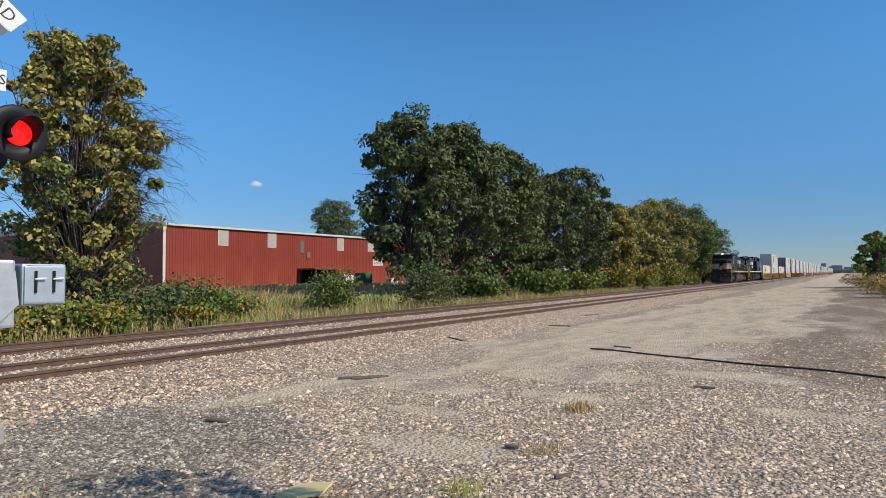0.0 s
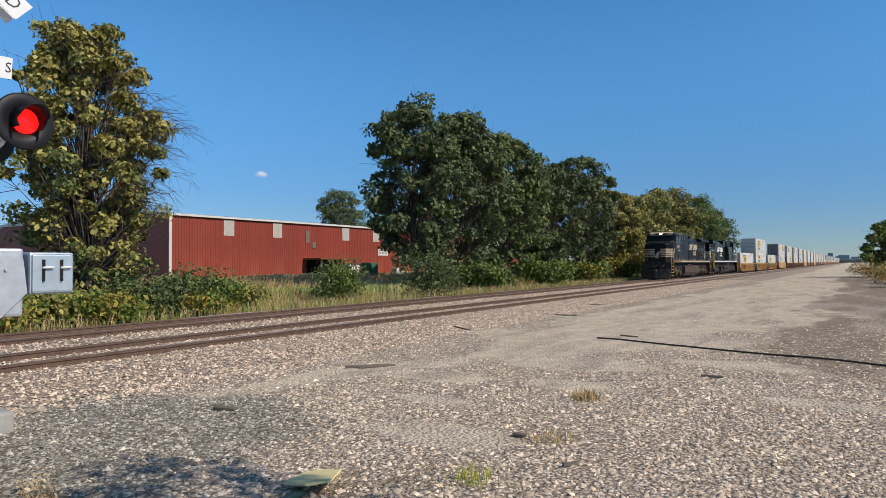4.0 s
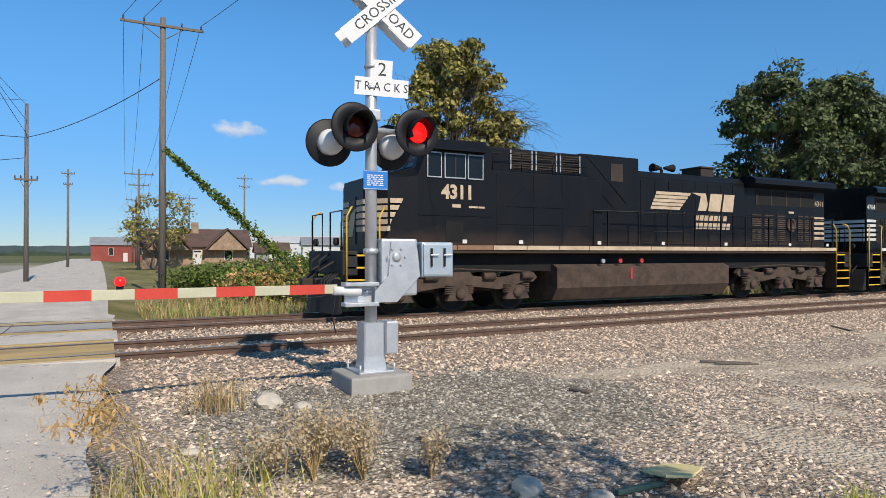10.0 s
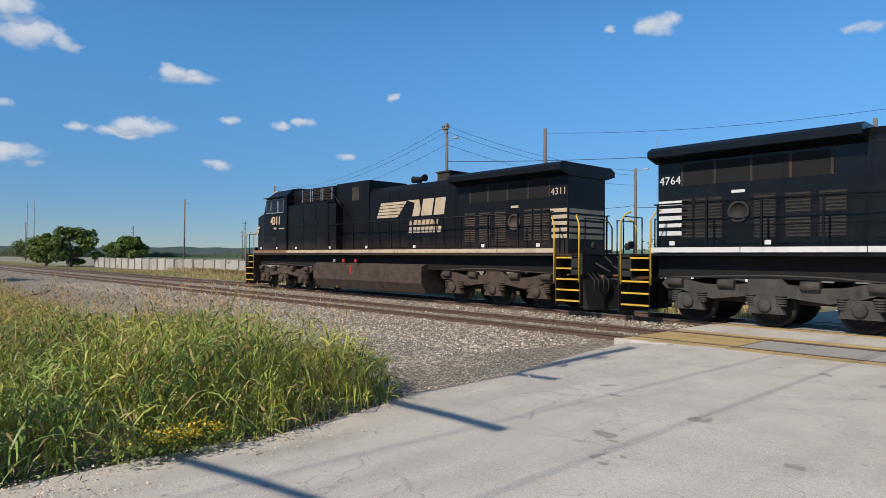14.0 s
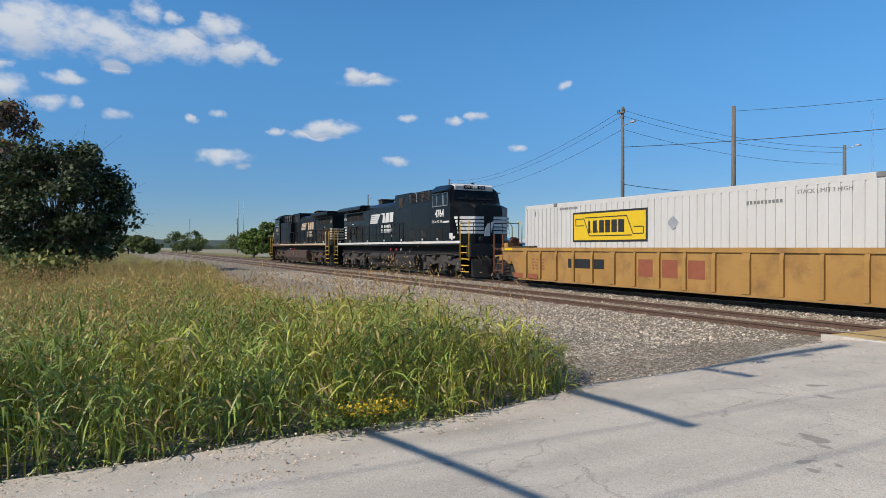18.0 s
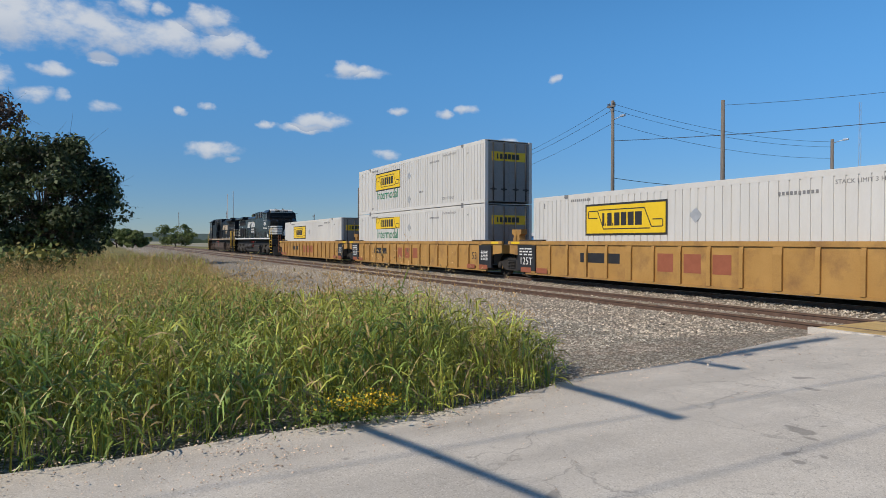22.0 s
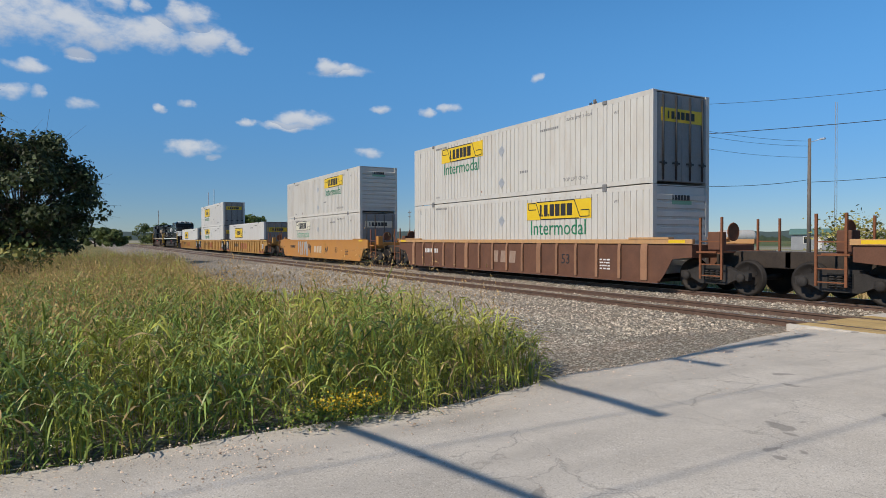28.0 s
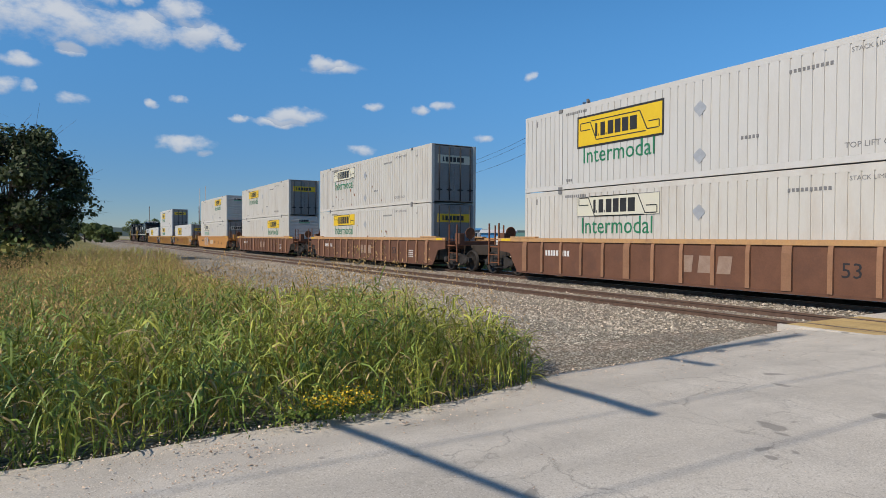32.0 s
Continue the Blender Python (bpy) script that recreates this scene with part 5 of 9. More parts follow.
def make_container(tone, logo_y, kind, word, rear, rear_panel, seed, z_logo=2.05, spots=0, label=""):
    """A 16 m box. rear: what its rear end shows, doors or a ribbed wall."""
    rng = random.Random(seed)
    c = empty("container", label=label, category="shipping container", group="containers on the train")
    for s in (1, -1):
        for k in range(3):
            part("side_panel", MESH["panel", tone, k], None, c, at=Matrix.Identity(4) if s > 0 else pose(0, CL, 0, 0, 0, 180))
    part("floor", MESH["floor", tone], None, c)
    part("roof", MESH["roof", tone], None, c)
    for s in (-1, 1):
        for z in (0.02, CH - 0.17):
            part("side_rail", MESH["rail", tone], None, c, at=(s * (CW - 0.03), 0, z))
        for y in (0.07, CL - 0.07):
            part("corner_post", MESH["post", tone], None, c, at=(s * (CW - 0.085), y, 0))
        for y in (2.08, 14.07):
            part("lift_post", MESH["frame40", tone], None, c, at=pose(s * (CW - 0.012), y, 0, 0, 0, 0 if s > 0 else 180))
            for z in (0.05, CH - 0.06):
                part("corner_casting", MESH["casting"], None, c, at=(s * (CW - 0.06), y, z))
        for y, z in ((8.0, 1.95), (8.0, 0.62)):
            part("placard_holder", MESH["diamond"], None, c, at=side_m(s, CW + 0.002, y, z))
        small = []
        for u, v, w in ((0.7, 2.45, 0.1), (2.35, 2.62, 1.1), (10.6, 2.35, 1.1), (2.4, 0.28, 0.4), (9.3, 0.9, 0.6)):
            uu = u if s > 0 else CL - u - w
            k = int(w / 0.11)
            small += letter_bars((uu - CL / 2) if s > 0 else uu - CL / 2, v, 0.09 if w > 0.3 else 0.2, max(1, k), 0.07, 0.04)
        shapes("stencil", small, M_small, c, side_m(s, CW + 0.003, CL / 2, 0), 0.003)
        text("stencil", "STACK LIMIT 3 HIGH", 0.15, M_small, c, side_m(s, CW + 0.003, 12.75 if s > 0 else 3.4, 2.58), 0.002)
        text("stencil", "WT", 0.14, M_small, c, side_m(s, CW + 0.003, 14.6 if s > 0 else 1.5, 2.42), 0.002)
        text("stencil", "TOP LIFT ONLY", 0.19, M_small, c, side_m(s, CW + 0.003, 12.6 if s > 0 else 3.5, 0.42), 0.002)
        ly = logo_y if s > 0 else CL - logo_y
        logo(c, s, ly, z_logo, kind, word)
        if spots:
            for _ in range(spots):
                yy, zz, r = rng.uniform(3, 13), rng.choice((0.3, 0.35, 0.7, 0.9, 1.2, 1.5)), rng.uniform(0.03, 0.10)
                bm = prism(B(), [(r * math.cos(a) * rng.uniform(0.6, 1.2), r * math.sin(a) * rng.uniform(0.6, 1.4)) for a in np.arange(0, 6.2, 0.7)], "Z", 0, 0.004)
                part("rust_patch", bm, M_rust, c, "", side_m(s, CW + 0.004, yy, zz))
    for e, yy in ((0, 0.0), (1, CL)):
        flip = Matrix.Identity(4) if e else Matrix.Rotation(math.pi, 4, "Z")
        doors = (rear == "doors") == bool(e)
        base = Matrix.Translation((0, yy, 0)) @ flip @ Matrix.Translation((0, -0.045 if doors else -0.03, 0))
        if doors:
            for x in (-0.61, 0.61):
                d = part("door", MESH["door"], None, c, at=base @ Matrix.Translation((x, 0, 0)))
                for xr in (-0.33, 0.25):
                    part("lock_rod", MESH["rod"], None, d, at=(xr, 0, 0))
                    part("door_handle", MESH["latch"], None, d, at=(xr, 0, 0))
            if e and rear_panel:
                shapes("door_panel", [rect(-0.95, 0, 0.95, 0.42)], M_logo_y if rear_panel == "yellow" else M_logo_p, c, end_m(1, 0, CL + 0.005, 1.95), 0.006)
                shapes("lettering", letter_shapes(1.4, 0.24), M_logo_k, c, end_m(1, 0, CL + 0.013, 2.16), 0.003)
        else:
            part("end_wall", MESH["ribbed_end", tone], None, c, at=Matrix.Translation((0, yy, 0)) @ (Matrix.Rotation(math.pi, 4, "Z") if e else Matrix.Identity(4)) @ Matrix.Translation((0, 0.06, 0)))
            if e:
                shapes("lettering", letter_shapes(0.9, 0.16), M_logo_k, c, end_m(1, 0, CL + 0.003, 2.5), 0.003)
                shapes("name_line", [rect(-0.45, 0, 0.45, 0.12)], M_logo_f, c, end_m(1, 0, CL + 0.003, 2.28), 0.003)
    return c


def bar_block(rows, w, h):
    """Rows of short bars in place of small print."""
    out = []
    for r in range(rows):
        v = -h / 2 + (r + 0.2) * h / rows
        n = 3 + (r * 7) % 3
        x = -w / 2
        for k in range(n):
            ww = w / n * (0.62 + 0.13 * ((r + k) % 3))
            out.append(rect(x, v, x + ww, v + h / rows * 0.5))
            x += w / n
    return out


def car_truck(parent, y, m, spin=True):
    t = part("truck", box(B(), -0.75, y - 0.2, 0.42, 0.75, y + 0.2, 0.72, 0.02), M_under, parent)
    for s in (-1, 1):
        out = [(y - 1.12, 0.62), (y - 0.75, 0.66), (y - 0.4, 0.82), (y + 0.4, 0.82), (y + 0.75, 0.66), (y + 1.12, 0.62), (y + 1.1, 0.42), (y + 0.72, 0.42), (y + 0.42, 0.28), (y - 0.42, 0.28), (y - 0.72, 0.42), (y - 1.1, 0.42)]
        sf = part("side_frame", prism(B(), out, "X", s * 0.93, s * 1.08), m, t)
        # black plate on the frame in place of its shaded window
        part("window_recess", box(B(), s * 1.078 if s > 0 else -1.088, y - 0.3, 0.38, 1.088 if s > 0 else -1.078, y + 0.3, 0.72), M_dark, sf)
        for d in (-0.18, 0.0, 0.18):
            bm = B()
            for k in range(5):
                lathe(bm, [(0.06, 0.38 + k * 0.06), (0.08, 0.395 + k * 0.06), (0.08, 0.41 + k * 0.06), (0.06, 0.425 + k * 0.06)], 8, "Z", (s * 1.08, y + d, 0))
            part("spring", bm, m, sf)
        for d in (-0.89, 0.89):
            bm = lathe(B(), [(0.13, 1.06 * s), (0.13, 1.14 * s), (0.08, 1.17 * s), (0.0, 1.17 * s)], 12, "X", (0, y + d, 0.48))
            part("bearing_cap", bm, m, sf)
    for d in (-0.89, 0.89):
        w = part("wheelset", WHEEL_C, None, t, at=(0, y + d, 0.48))
        if spin:
            rollers.append((w, 0.48, (0, y + d, 0.48)))


POSTS = {}


def make_well_car(skin, chord, post_m, smooth, trucks, spin, label, front_stub=2.3, rear_stub=2.3, decals=False, brown=False, lead=False, tail=False):
    """A deep well that a container sits in: side sheets between posts, a top chord, end platforms over the trucks."""
    w = empty("well_car", label=label, category="freight wagon", group="wagons of the train")
    X = 1.44
    y0, y1 = -0.35, CL + 0.35
    for s in (-1, 1):
        sheet = part("side_sheet", prism(B(), [(y0, 0.24), (y1, 0.24), (y1 + 0.25, 0.55), (y1 + 0.5, 0.95), (y1 + 1.2, 1.02), (y1 + 1.2, 1.40), (y0 - 1.2, 1.40), (y0 - 1.2, 1.02), (y0 - 0.5, 0.95), (y0 - 0.25, 0.55)], "X", s * (X - 0.055), s * (X - (0.0 if smooth else 0.035))), skin, w)
        part("top_chord", box(B(), s * (X - 0.10) if s > 0 else -X - 0.015, y0 - 1.25, 1.40, X + 0.015 if s > 0 else -X + 0.10, y1 + 1.25, 1.54, 0.008), chord, w)
        part("bottom_chord", box(B(), s * (X - 0.10) if s > 0 else -X - 0.01, y0 + 0.02, 0.20, X + 0.01 if s > 0 else -X + 0.10, y1 - 0.02, 0.275), skin, w)
        for y in (y0 - 0.4, y1 - 1.2):
            part("chord_cap", box(B(), s * (X - 0.22) if s > 0 else -X - 0.03, y, 1.541, X + 0.03 if s > 0 else -X + 0.22, y + 1.6, 1.60, 0.01), chord if not decals else M_under, w)
        if not smooth:
            for k in range(16):
                y = y0 + 0.55 + k * (y1 - y0 - 1.1) / 15
                wd = 0.06 if k % 5 else 0.13
                key = (post_m.name, wd)
                if key not in POSTS:
                    POSTS[key] = to_mesh(prism(B(), [(-0.01, 0.276), (0.075, 0.276), (0.075, 1.2), (0.04, 1.399), (-0.01, 1.399)], "Y", -wd, wd), "side_post", post_m)
                part("side_post", POSTS[key], None, w, at=pose(s * (X - 0.035), y, 0, 0, 0, 0 if s > 0 else 180))
        # marks: bars in place of the owner's letters, plain numbers where they can be read
        mk = M_stripe if brown else M_decal_k
        if decals:
            for yy, c in ((y0 + 0.05, "125T"), (y1 - 1.55, "53")):
                uy = yy if s > 0 else CL - yy - 1.4
                if c == "125T" and lead:
                    shapes("small_print", bar_block(4, 0.9, 0.5), M_decal_r, w, side_m(s, X - 0.034, yy + 1.4 if s > 0 else uy - 0.7, 0.88), 0.003)
                elif c == "125T":
                    p = shapes("weight_panel", [rect(-0.6, -0.52, 0.6, 0.52)], M_decal_k, w, side_m(s, X - 0.03, yy + 0.05 if s > 0 else uy + 0.7, 0.86), 0.075)
                    text("lettering", "125T", 0.42, M_stripe, w, side_m(s, X + 0.05, yy + 0.05 if s > 0 else uy + 0.7, 0.72), 0.004)
                    shapes("small_print", bar_block(3, 0.9, 0.35), M_stripe, w, side_m(s, X + 0.046, yy + 0.05 if s > 0 else uy + 0.7, 1.12), 0.003)
                elif tail:
                    shapes("placard", [rect(-0.22, -0.2, 0.22, 0.2)], M_stripe, w, side_m(s, X - 0.03, y1 - 0.25, 0.9), 0.075)
                    shapes("small_print", bar_block(3, 0.34, 0.26), M_decal_k, w, side_m(s, X + 0.046, y1 - 0.25, 0.9), 0.003)
                    text("lettering", "53", 0.46, M_decal_k, w, side_m(s, X - 0.034, y1 - 1.12, 0.85), 0.004)
                else:
                    shapes("weight_panel", [rect(-0.52, -0.5, 0.52, 0.5)], M_decal_k, w, side_m(s, X - 0.03, y1 - 0.05, 0.86), 0.075)
                    shapes("small_print", bar_block(7, 0.6, 0.45), M_stripe, w, side_m(s, X + 0.046, y1 - 0.1, 0.9), 0.003)
                    text("lettering", "53", 0.46, M_decal_k, w, side_m(s, X - 0.034, y1 - 1.12, 0.85), 0.004)
            for yy in (y0 + 0.1, y0 + 1.15, y1 - 1.3, y1 - 0.2):
                shapes("conspicuity_mark", [rect(-0.35, -0.1, 0.35, 0.1)], M_decal_r, w, side_m(s, X + 0.047, yy, 0.38), 0.004)
            shapes("lettering", letter_bars(-1.35, -0.28, 0.56, 3, 0.62, 0.40, 0.0), M_decal_r, w, side_m(s, X - 0.034, 8.0 if s > 0 else CL - 8.0, 0.88), 0.003)
            shapes("number_strip", [rect(-1.0, -0.17, 1.0, 0.17)], M_decal_k, w, side_m(s, X - 0.034, 4.0 if s > 0 else CL - 4.0, 0.95), 0.004)
        else:
            text("lettering", "53", 0.5, M_decal_k, w, side_m(s, X + 0.002 if smooth else X - 0.034, 12.2, 0.82), 0.004)
            shapes("lettering", letter_bars(-0.95, -0.24, 0.48, 3, 0.42, 0.20, 0.06), M_fade if brown else M_pale_mark, w, side_m(s, X + 0.002 if smooth else X - 0.034, 8.4, 0.84), 0.004)
            shapes("number_bars", letter_bars(-0.7, -0.1, 0.2, 9, 0.1, 0.05), M_stripe if not smooth else M_decal_k, w, side_m(s, X + 0.002 if smooth else X - 0.034, 2.1 if s > 0 else CL - 2.1, 1.0), 0.004)
            shapes("small_print", bar_block(4, 0.5, 0.4), M_stripe if not smooth else M_decal_k, w, side_m(s, X + 0.002 if smooth else X - 0.034, 14.2, 0.72), 0.004)
            if smooth:
                for yy, sc in ((4.0, 1.1), (5.3, 1.05), (6.4, 0.6), (10.2, 0.5)):
                    bm = B()
                    rng = random.Random(int(yy * 10))
                    for k in range(13 if sc > 1 else 7):
                        a = (rng.uniform(-0.5, 0.5) * sc, rng.uniform(-0.4, 0.4) * sc)
                        prism(bm, [(a[0], a[1]), (a[0] + 0.12, a[1] - 0.05), (a[0] + 0.22 * sc, a[1] + 0.45 * sc), (a[0] + 0.1 * sc, a[1] + 0.5 * sc)], "Z", 0, 0.003 + 0.0006 * k)
                    part("paint_scrawl", bm, M_alu if sc > 1 else M_decal_k, w, "sprayed paint scrawl", side_m(s, X + 0.002, yy, 0.72))
        for y in ((y0 - 0.9, y1 + 0.5) if not smooth else (y1 - 0.1,)):
            shapes("conspicuity_mark", [rect(-0.3, -0.045, 0.3, 0.045)], M_logo_y, w, side_m(s, X + 0.016, y + 0.2, 1.47), 0.004)
    part("well_floor", box(B(), -X + 0.11, y0 + 0.3, 0.22, X - 0.11, y1 - 0.3, 0.33), M_under, w)
    for e, ye, d in (("front", y0 - 1.2, -1), ("rear", y1 + 1.2, 1)):
        lo, hi = min(ye, ye - d * 1.15), max(ye, ye - d * 1.15)
        part("end_platform", box(B(), -X + 0.06, lo, 1.0, X - 0.06, hi, 1.38, 0.02), skin, w)
        stub = rear_stub if d > 0 else front_stub
        part("draft_sill", box(B(), -0.35, min(ye, ye + d * stub), 0.75, 0.35, max(ye, ye + d * stub), 1.2, 0.03), M_under if not decals else skin, w)
        if stub > 1.5:
            for s in (-1, 1):
                part("crossover_step", box(B(), s * 0.5 if s > 0 else -1.35, min(ye + d * 0.1, ye + d * 0.75), 1.15, 1.35 if s > 0 else -0.5, max(ye + d * 0.1, ye + d * 0.75), 1.2), M_rust if brown else skin, w)
                for yy in (0.2, 0.9):
                    part("ladder_rail", box(B(), s * 1.30 - 0.025, ye + d * yy - 0.03, 0.42, s * 1.30 + 0.025, ye + d * yy + 0.03, 2.15), M_rust, w)
                for k in range(4):
                    part("rung", box(B(), s * 1.3 - 0.012, min(ye + d * 0.2, ye + d * 0.9), 0.5 + k * 0.32, s * 1.3 + 0.012, max(ye + d * 0.2, ye + d * 0.9), 0.53 + k * 0.32), M_rust, w)
            part("brake_stand", box(B(), 0.7, ye + d * 0.4 - 0.2, 1.2, 1.0, ye + d * 0.4 + 0.2, 1.75, 0.03), skin, w)
            part("brake_wheel", lathe(B(), [(0.24, -0.015), (0.27, 0), (0.24, 0.015), (0.22, 0)], 18, "Y", (0.4, ye + d * 0.6, 1.75)), M_rust, w)
            part("coupler", box(B(), -0.14, min(ye + d * stub, ye + d * (stub + 0.55)), 0.75, 0.14, max(ye + d * stub, ye + d * (stub + 0.55)), 1.02, 0.04), M_under, w)
        else:
            for x in (-0.75, 0.55):
                part("connector_arm", prism(B(), [(ye, 1.38), (ye + d * 0.35, 1.38), (ye + d * 0.3, 2.0), (ye - d * 0.05, 2.05), (ye - d * 0.05, 1.85), (ye + d * 0.1, 1.8)], "X", x, x + 0.3), skin, w)
    for y in trucks:
        car_truck(w, y, M_truck2, spin)
    return w


lbl_y = "yellow steel well wagon with ribbed sides and black weight panels"
lbl_o = "orange smooth-sided well wagon with sprayed paint marks"
lbl_b = "rusty brown well wagon with upright side posts"
lbl_c = "white corrugated container with yellow name panel"
TOP = 0.36 + CH + 0.015
wag = [
    (make_well_car(M_well, M_well, M_well, False, (-1.75, CL + 1.85), True, lbl_y, 2.0, 0.5, True, lead=True), 48.2),
    (make_well_car(M_well, M_well, M_well, False, (CL + 1.85,), True, lbl_y, 0.5, 0.5, True), 67.95),
    (make_well_car(M_well, M_well, M_well, False, (CL + 1.75,), True, lbl_y, 0.5, 2.0, True, tail=True), 87.8),
    (make_well_car(M_well_o, M_well_o, M_well_o, True, (-2.0, CL + 2.0), True, lbl_o), 111.9),
    (make_well_car(M_well_b, M_chord_b, M_post_b, False, (-2.0, CL + 2.0), True, lbl_b, brown=True), 135.6),
    (make_well_car(M_well_b, M_chord_b, M_post_b, False, (-2.0, CL + 2.0), True, lbl_b, brown=True), 159.25),
    (make_well_car(M_well_b, M_chord_b, M_post_b, False, (-2.0, CL + 2.0), True, lbl_b, brown=True), 182.9),
]
for ob, off in wag:
    movers.append((ob, off, 0.0, 0))
loads = [
    ("white", 5.05, "framed", False, "doors", "yellow", 0, 48.2, 0), ("white", 4.9, "framed", True, "doors", "yellow", 1, 67.95, 0), ("white", 4.9, "yellow", True, "doors", "yellow", 0, 67.95, 0),
    ("white", 5.05, "framed", False, "doors", "yellow", 0, 87.8, 0), ("cream", 11.3, "yellow", True, "ribbed", "", 1, 111.9, 2), ("cream", 4.35, "faded", "faded", "doors", "pale", 0, 111.9, 0),
    ("cream", 4.75, "yellow", True, "doors", "yellow", 1, 135.6, 1), ("cream", 11.6, "yellow", True, "ribbed", "", 0, 135.6, 0), ("cream", 4.55, "faded", True, "doors", "pale", 1, 159.25, 9),
    ("cream", 4.55, "yellow", True, "doors", "yellow", 0, 159.25, 2), ("white", 4.85, "framed", True, "doors", "yellow", 1, 182.9, 0), ("cream", 4.8, "faded", True, "doors", "yellow", 0, 182.9, 0)]
made = []
for i, (tone, ly, kind, word, rear, rp, up, off, spots) in enumerate(loads):
    lab = {"framed": "white corrugated container with black-bordered yellow name panel", "yellow": "white corrugated container with yellow name panel", "faded": "off-white corrugated container with faded pale name panel"}[kind]
    if spots > 5:
        lab = "off-white corrugated container with rust spots and faded panel"
    zl = 1.93 if kind == "framed" else 2.27
    c = make_container(tone, ly, kind, word, rear, rp, 100 + i, zl, spots, lab)
    made.append(c)
    movers.append((c, off, TOP if up else 0.36, 0))
# the rest of the long train, far off: plainer wagons and boxes
def far_wagon(skin, label):
    w = empty("well_car", label=label, category="freight wagon", group="wagons of the train")
    for s in (-1, 1):
        part("side_sheet", prism(B(), [(-0.35, 0.24), (CL + 0.35, 0.24), (CL + 0.85, 0.95), (CL + 1.55, 1.02), (CL + 1.55, 1.4), (-1.55, 1.4), (-1.55, 1.02), (-0.85, 0.95)], "X", s * 1.38, s * 1.42), skin, w)
        part("top_chord", box(B(), s * 1.34 if s > 0 else -1.455, -1.6, 1.40, 1.455 if s > 0 else -1.34, CL + 1.6, 1.54), M_chord_b, w)
    part("well_floor", box(B(), -1.3, 0, 0.22, 1.3, CL, 0.33), M_under, w)
    for y in (-2.0, CL + 2.0):
        part("truck", box(B(), -1.0, y - 1.1, 0.1, 1.0, y + 1.1, 0.75, 0.05), M_under, w)
        part("end_platform", box(B(), -1.0, y - 0.8, 0.9, 1.0, y + 0.8, 1.35), skin, w)
    return w


def far_container(tone, kind):
    c = empty("container", label="white corrugated container with a small name panel", category="shipping container", group="containers on the train")
    for s in (1, -1):
        for k in range(3):
            part("side_panel", MESH["panel", tone, k], None, c, at=Matrix.Identity(4) if s > 0 else pose(0, CL, 0, 0, 0, 180))
    part("roof", MESH["roof", tone], None, c)
    for s in (-1, 1):
        for y in (0.07, CL - 0.07):
            part("corner_post", MESH["post", tone], None, c, at=(s * (CW - 0.085), y, 0))
        for z in (0.02, CH - 0.17):
            part("side_rail", MESH["rail", tone], None, c, at=(s * (CW - 0.03), 0, z))
    for y in (0.03, CL - 0.08):
        part("end_wall", box(B(), -CW + 0.1, y, 0.1, CW - 0.1, y + 0.05, CH - 0.05), M_white if tone == "white" else M_cream, c)
    shapes("name_panel", [rect(-1.8, -0.34, 1.8, 0.34)], M_logo_y if kind else M_logo_p, c, side_m(1, CW + 0.006, 4.7, 2.2))
    return c


fw = [far_wagon(M_well_b, lbl_b), far_wagon(M_well_o, lbl_o)]
fc = [far_container("white", 1), far_container("cream", 0), far_container("cream", 1)]
for k in range(30):
    off = 206.55 + k * 23.65
    src = fw[0 if k % 3 else 1]
    ob = copy_thing(src, Matrix.Identity(4))
    movers.append((ob, off, 0.0, 0))
    for up in (0, 1):
        if up and k in (9, 17):
            continue
        movers.append((copy_thing(fc[(k * 2 + up) % 3], Matrix.Identity(4)), off, TOP if up else 0.36, 0))
for ob in fw + fc:
    for o in (*ob.children_recursive, ob):
        bpy.data.objects.remove(o)


# ---- ties, crossing surface, stones ----
def tie_mesh():
    bm = box(B(), -1.3, -0.115, -0.36, 1.3, 0.115, -0.175, 0.012)
    me = bpy.data.meshes.new("tie")
    bm.to_mesh(me)
    bm.free()
    me.materials.append(M_tie)
    return me


TIE = tie_mesh()
rt = random.Random(4)
for tr, xc in ((track_near, XN), (track_far, XF)):
    far_v, far_f = [], []
    y = -120.0
    while y < 170:
        y += 0.535
        if -8.2 < y < 1.2:
            continue
        if -45 < y < 75:
            part("tie", TIE, None, tr, at=pose(xc + rt.uniform(-0.12, 0.12), y, ZR + rt.uniform(-0.012, 0.012), 0, 0, rt.uniform(-1.5, 1.5)))
        else:
            n = len(far_v)
            far_v += [(xc + sx * 1.3, y + sy * 0.115, ZR - 0.36 + (0.185 if k else 0)) for k in (0, 1) for sx, sy in ((-1, -1), (1, -1), (1, 1), (-1, 1))]
            far_f += [[n + i for i in q] for q in ((4, 5, 6, 7), (0, 1, 5, 4), (1, 2, 6, 5), (2, 3, 7, 6), (3, 0, 4, 7))]
    o = new("far_ties", np_mesh("far_ties", far_v, far_f, M_tie))
    o.parent = tr
    o["kind"] = "stuff"

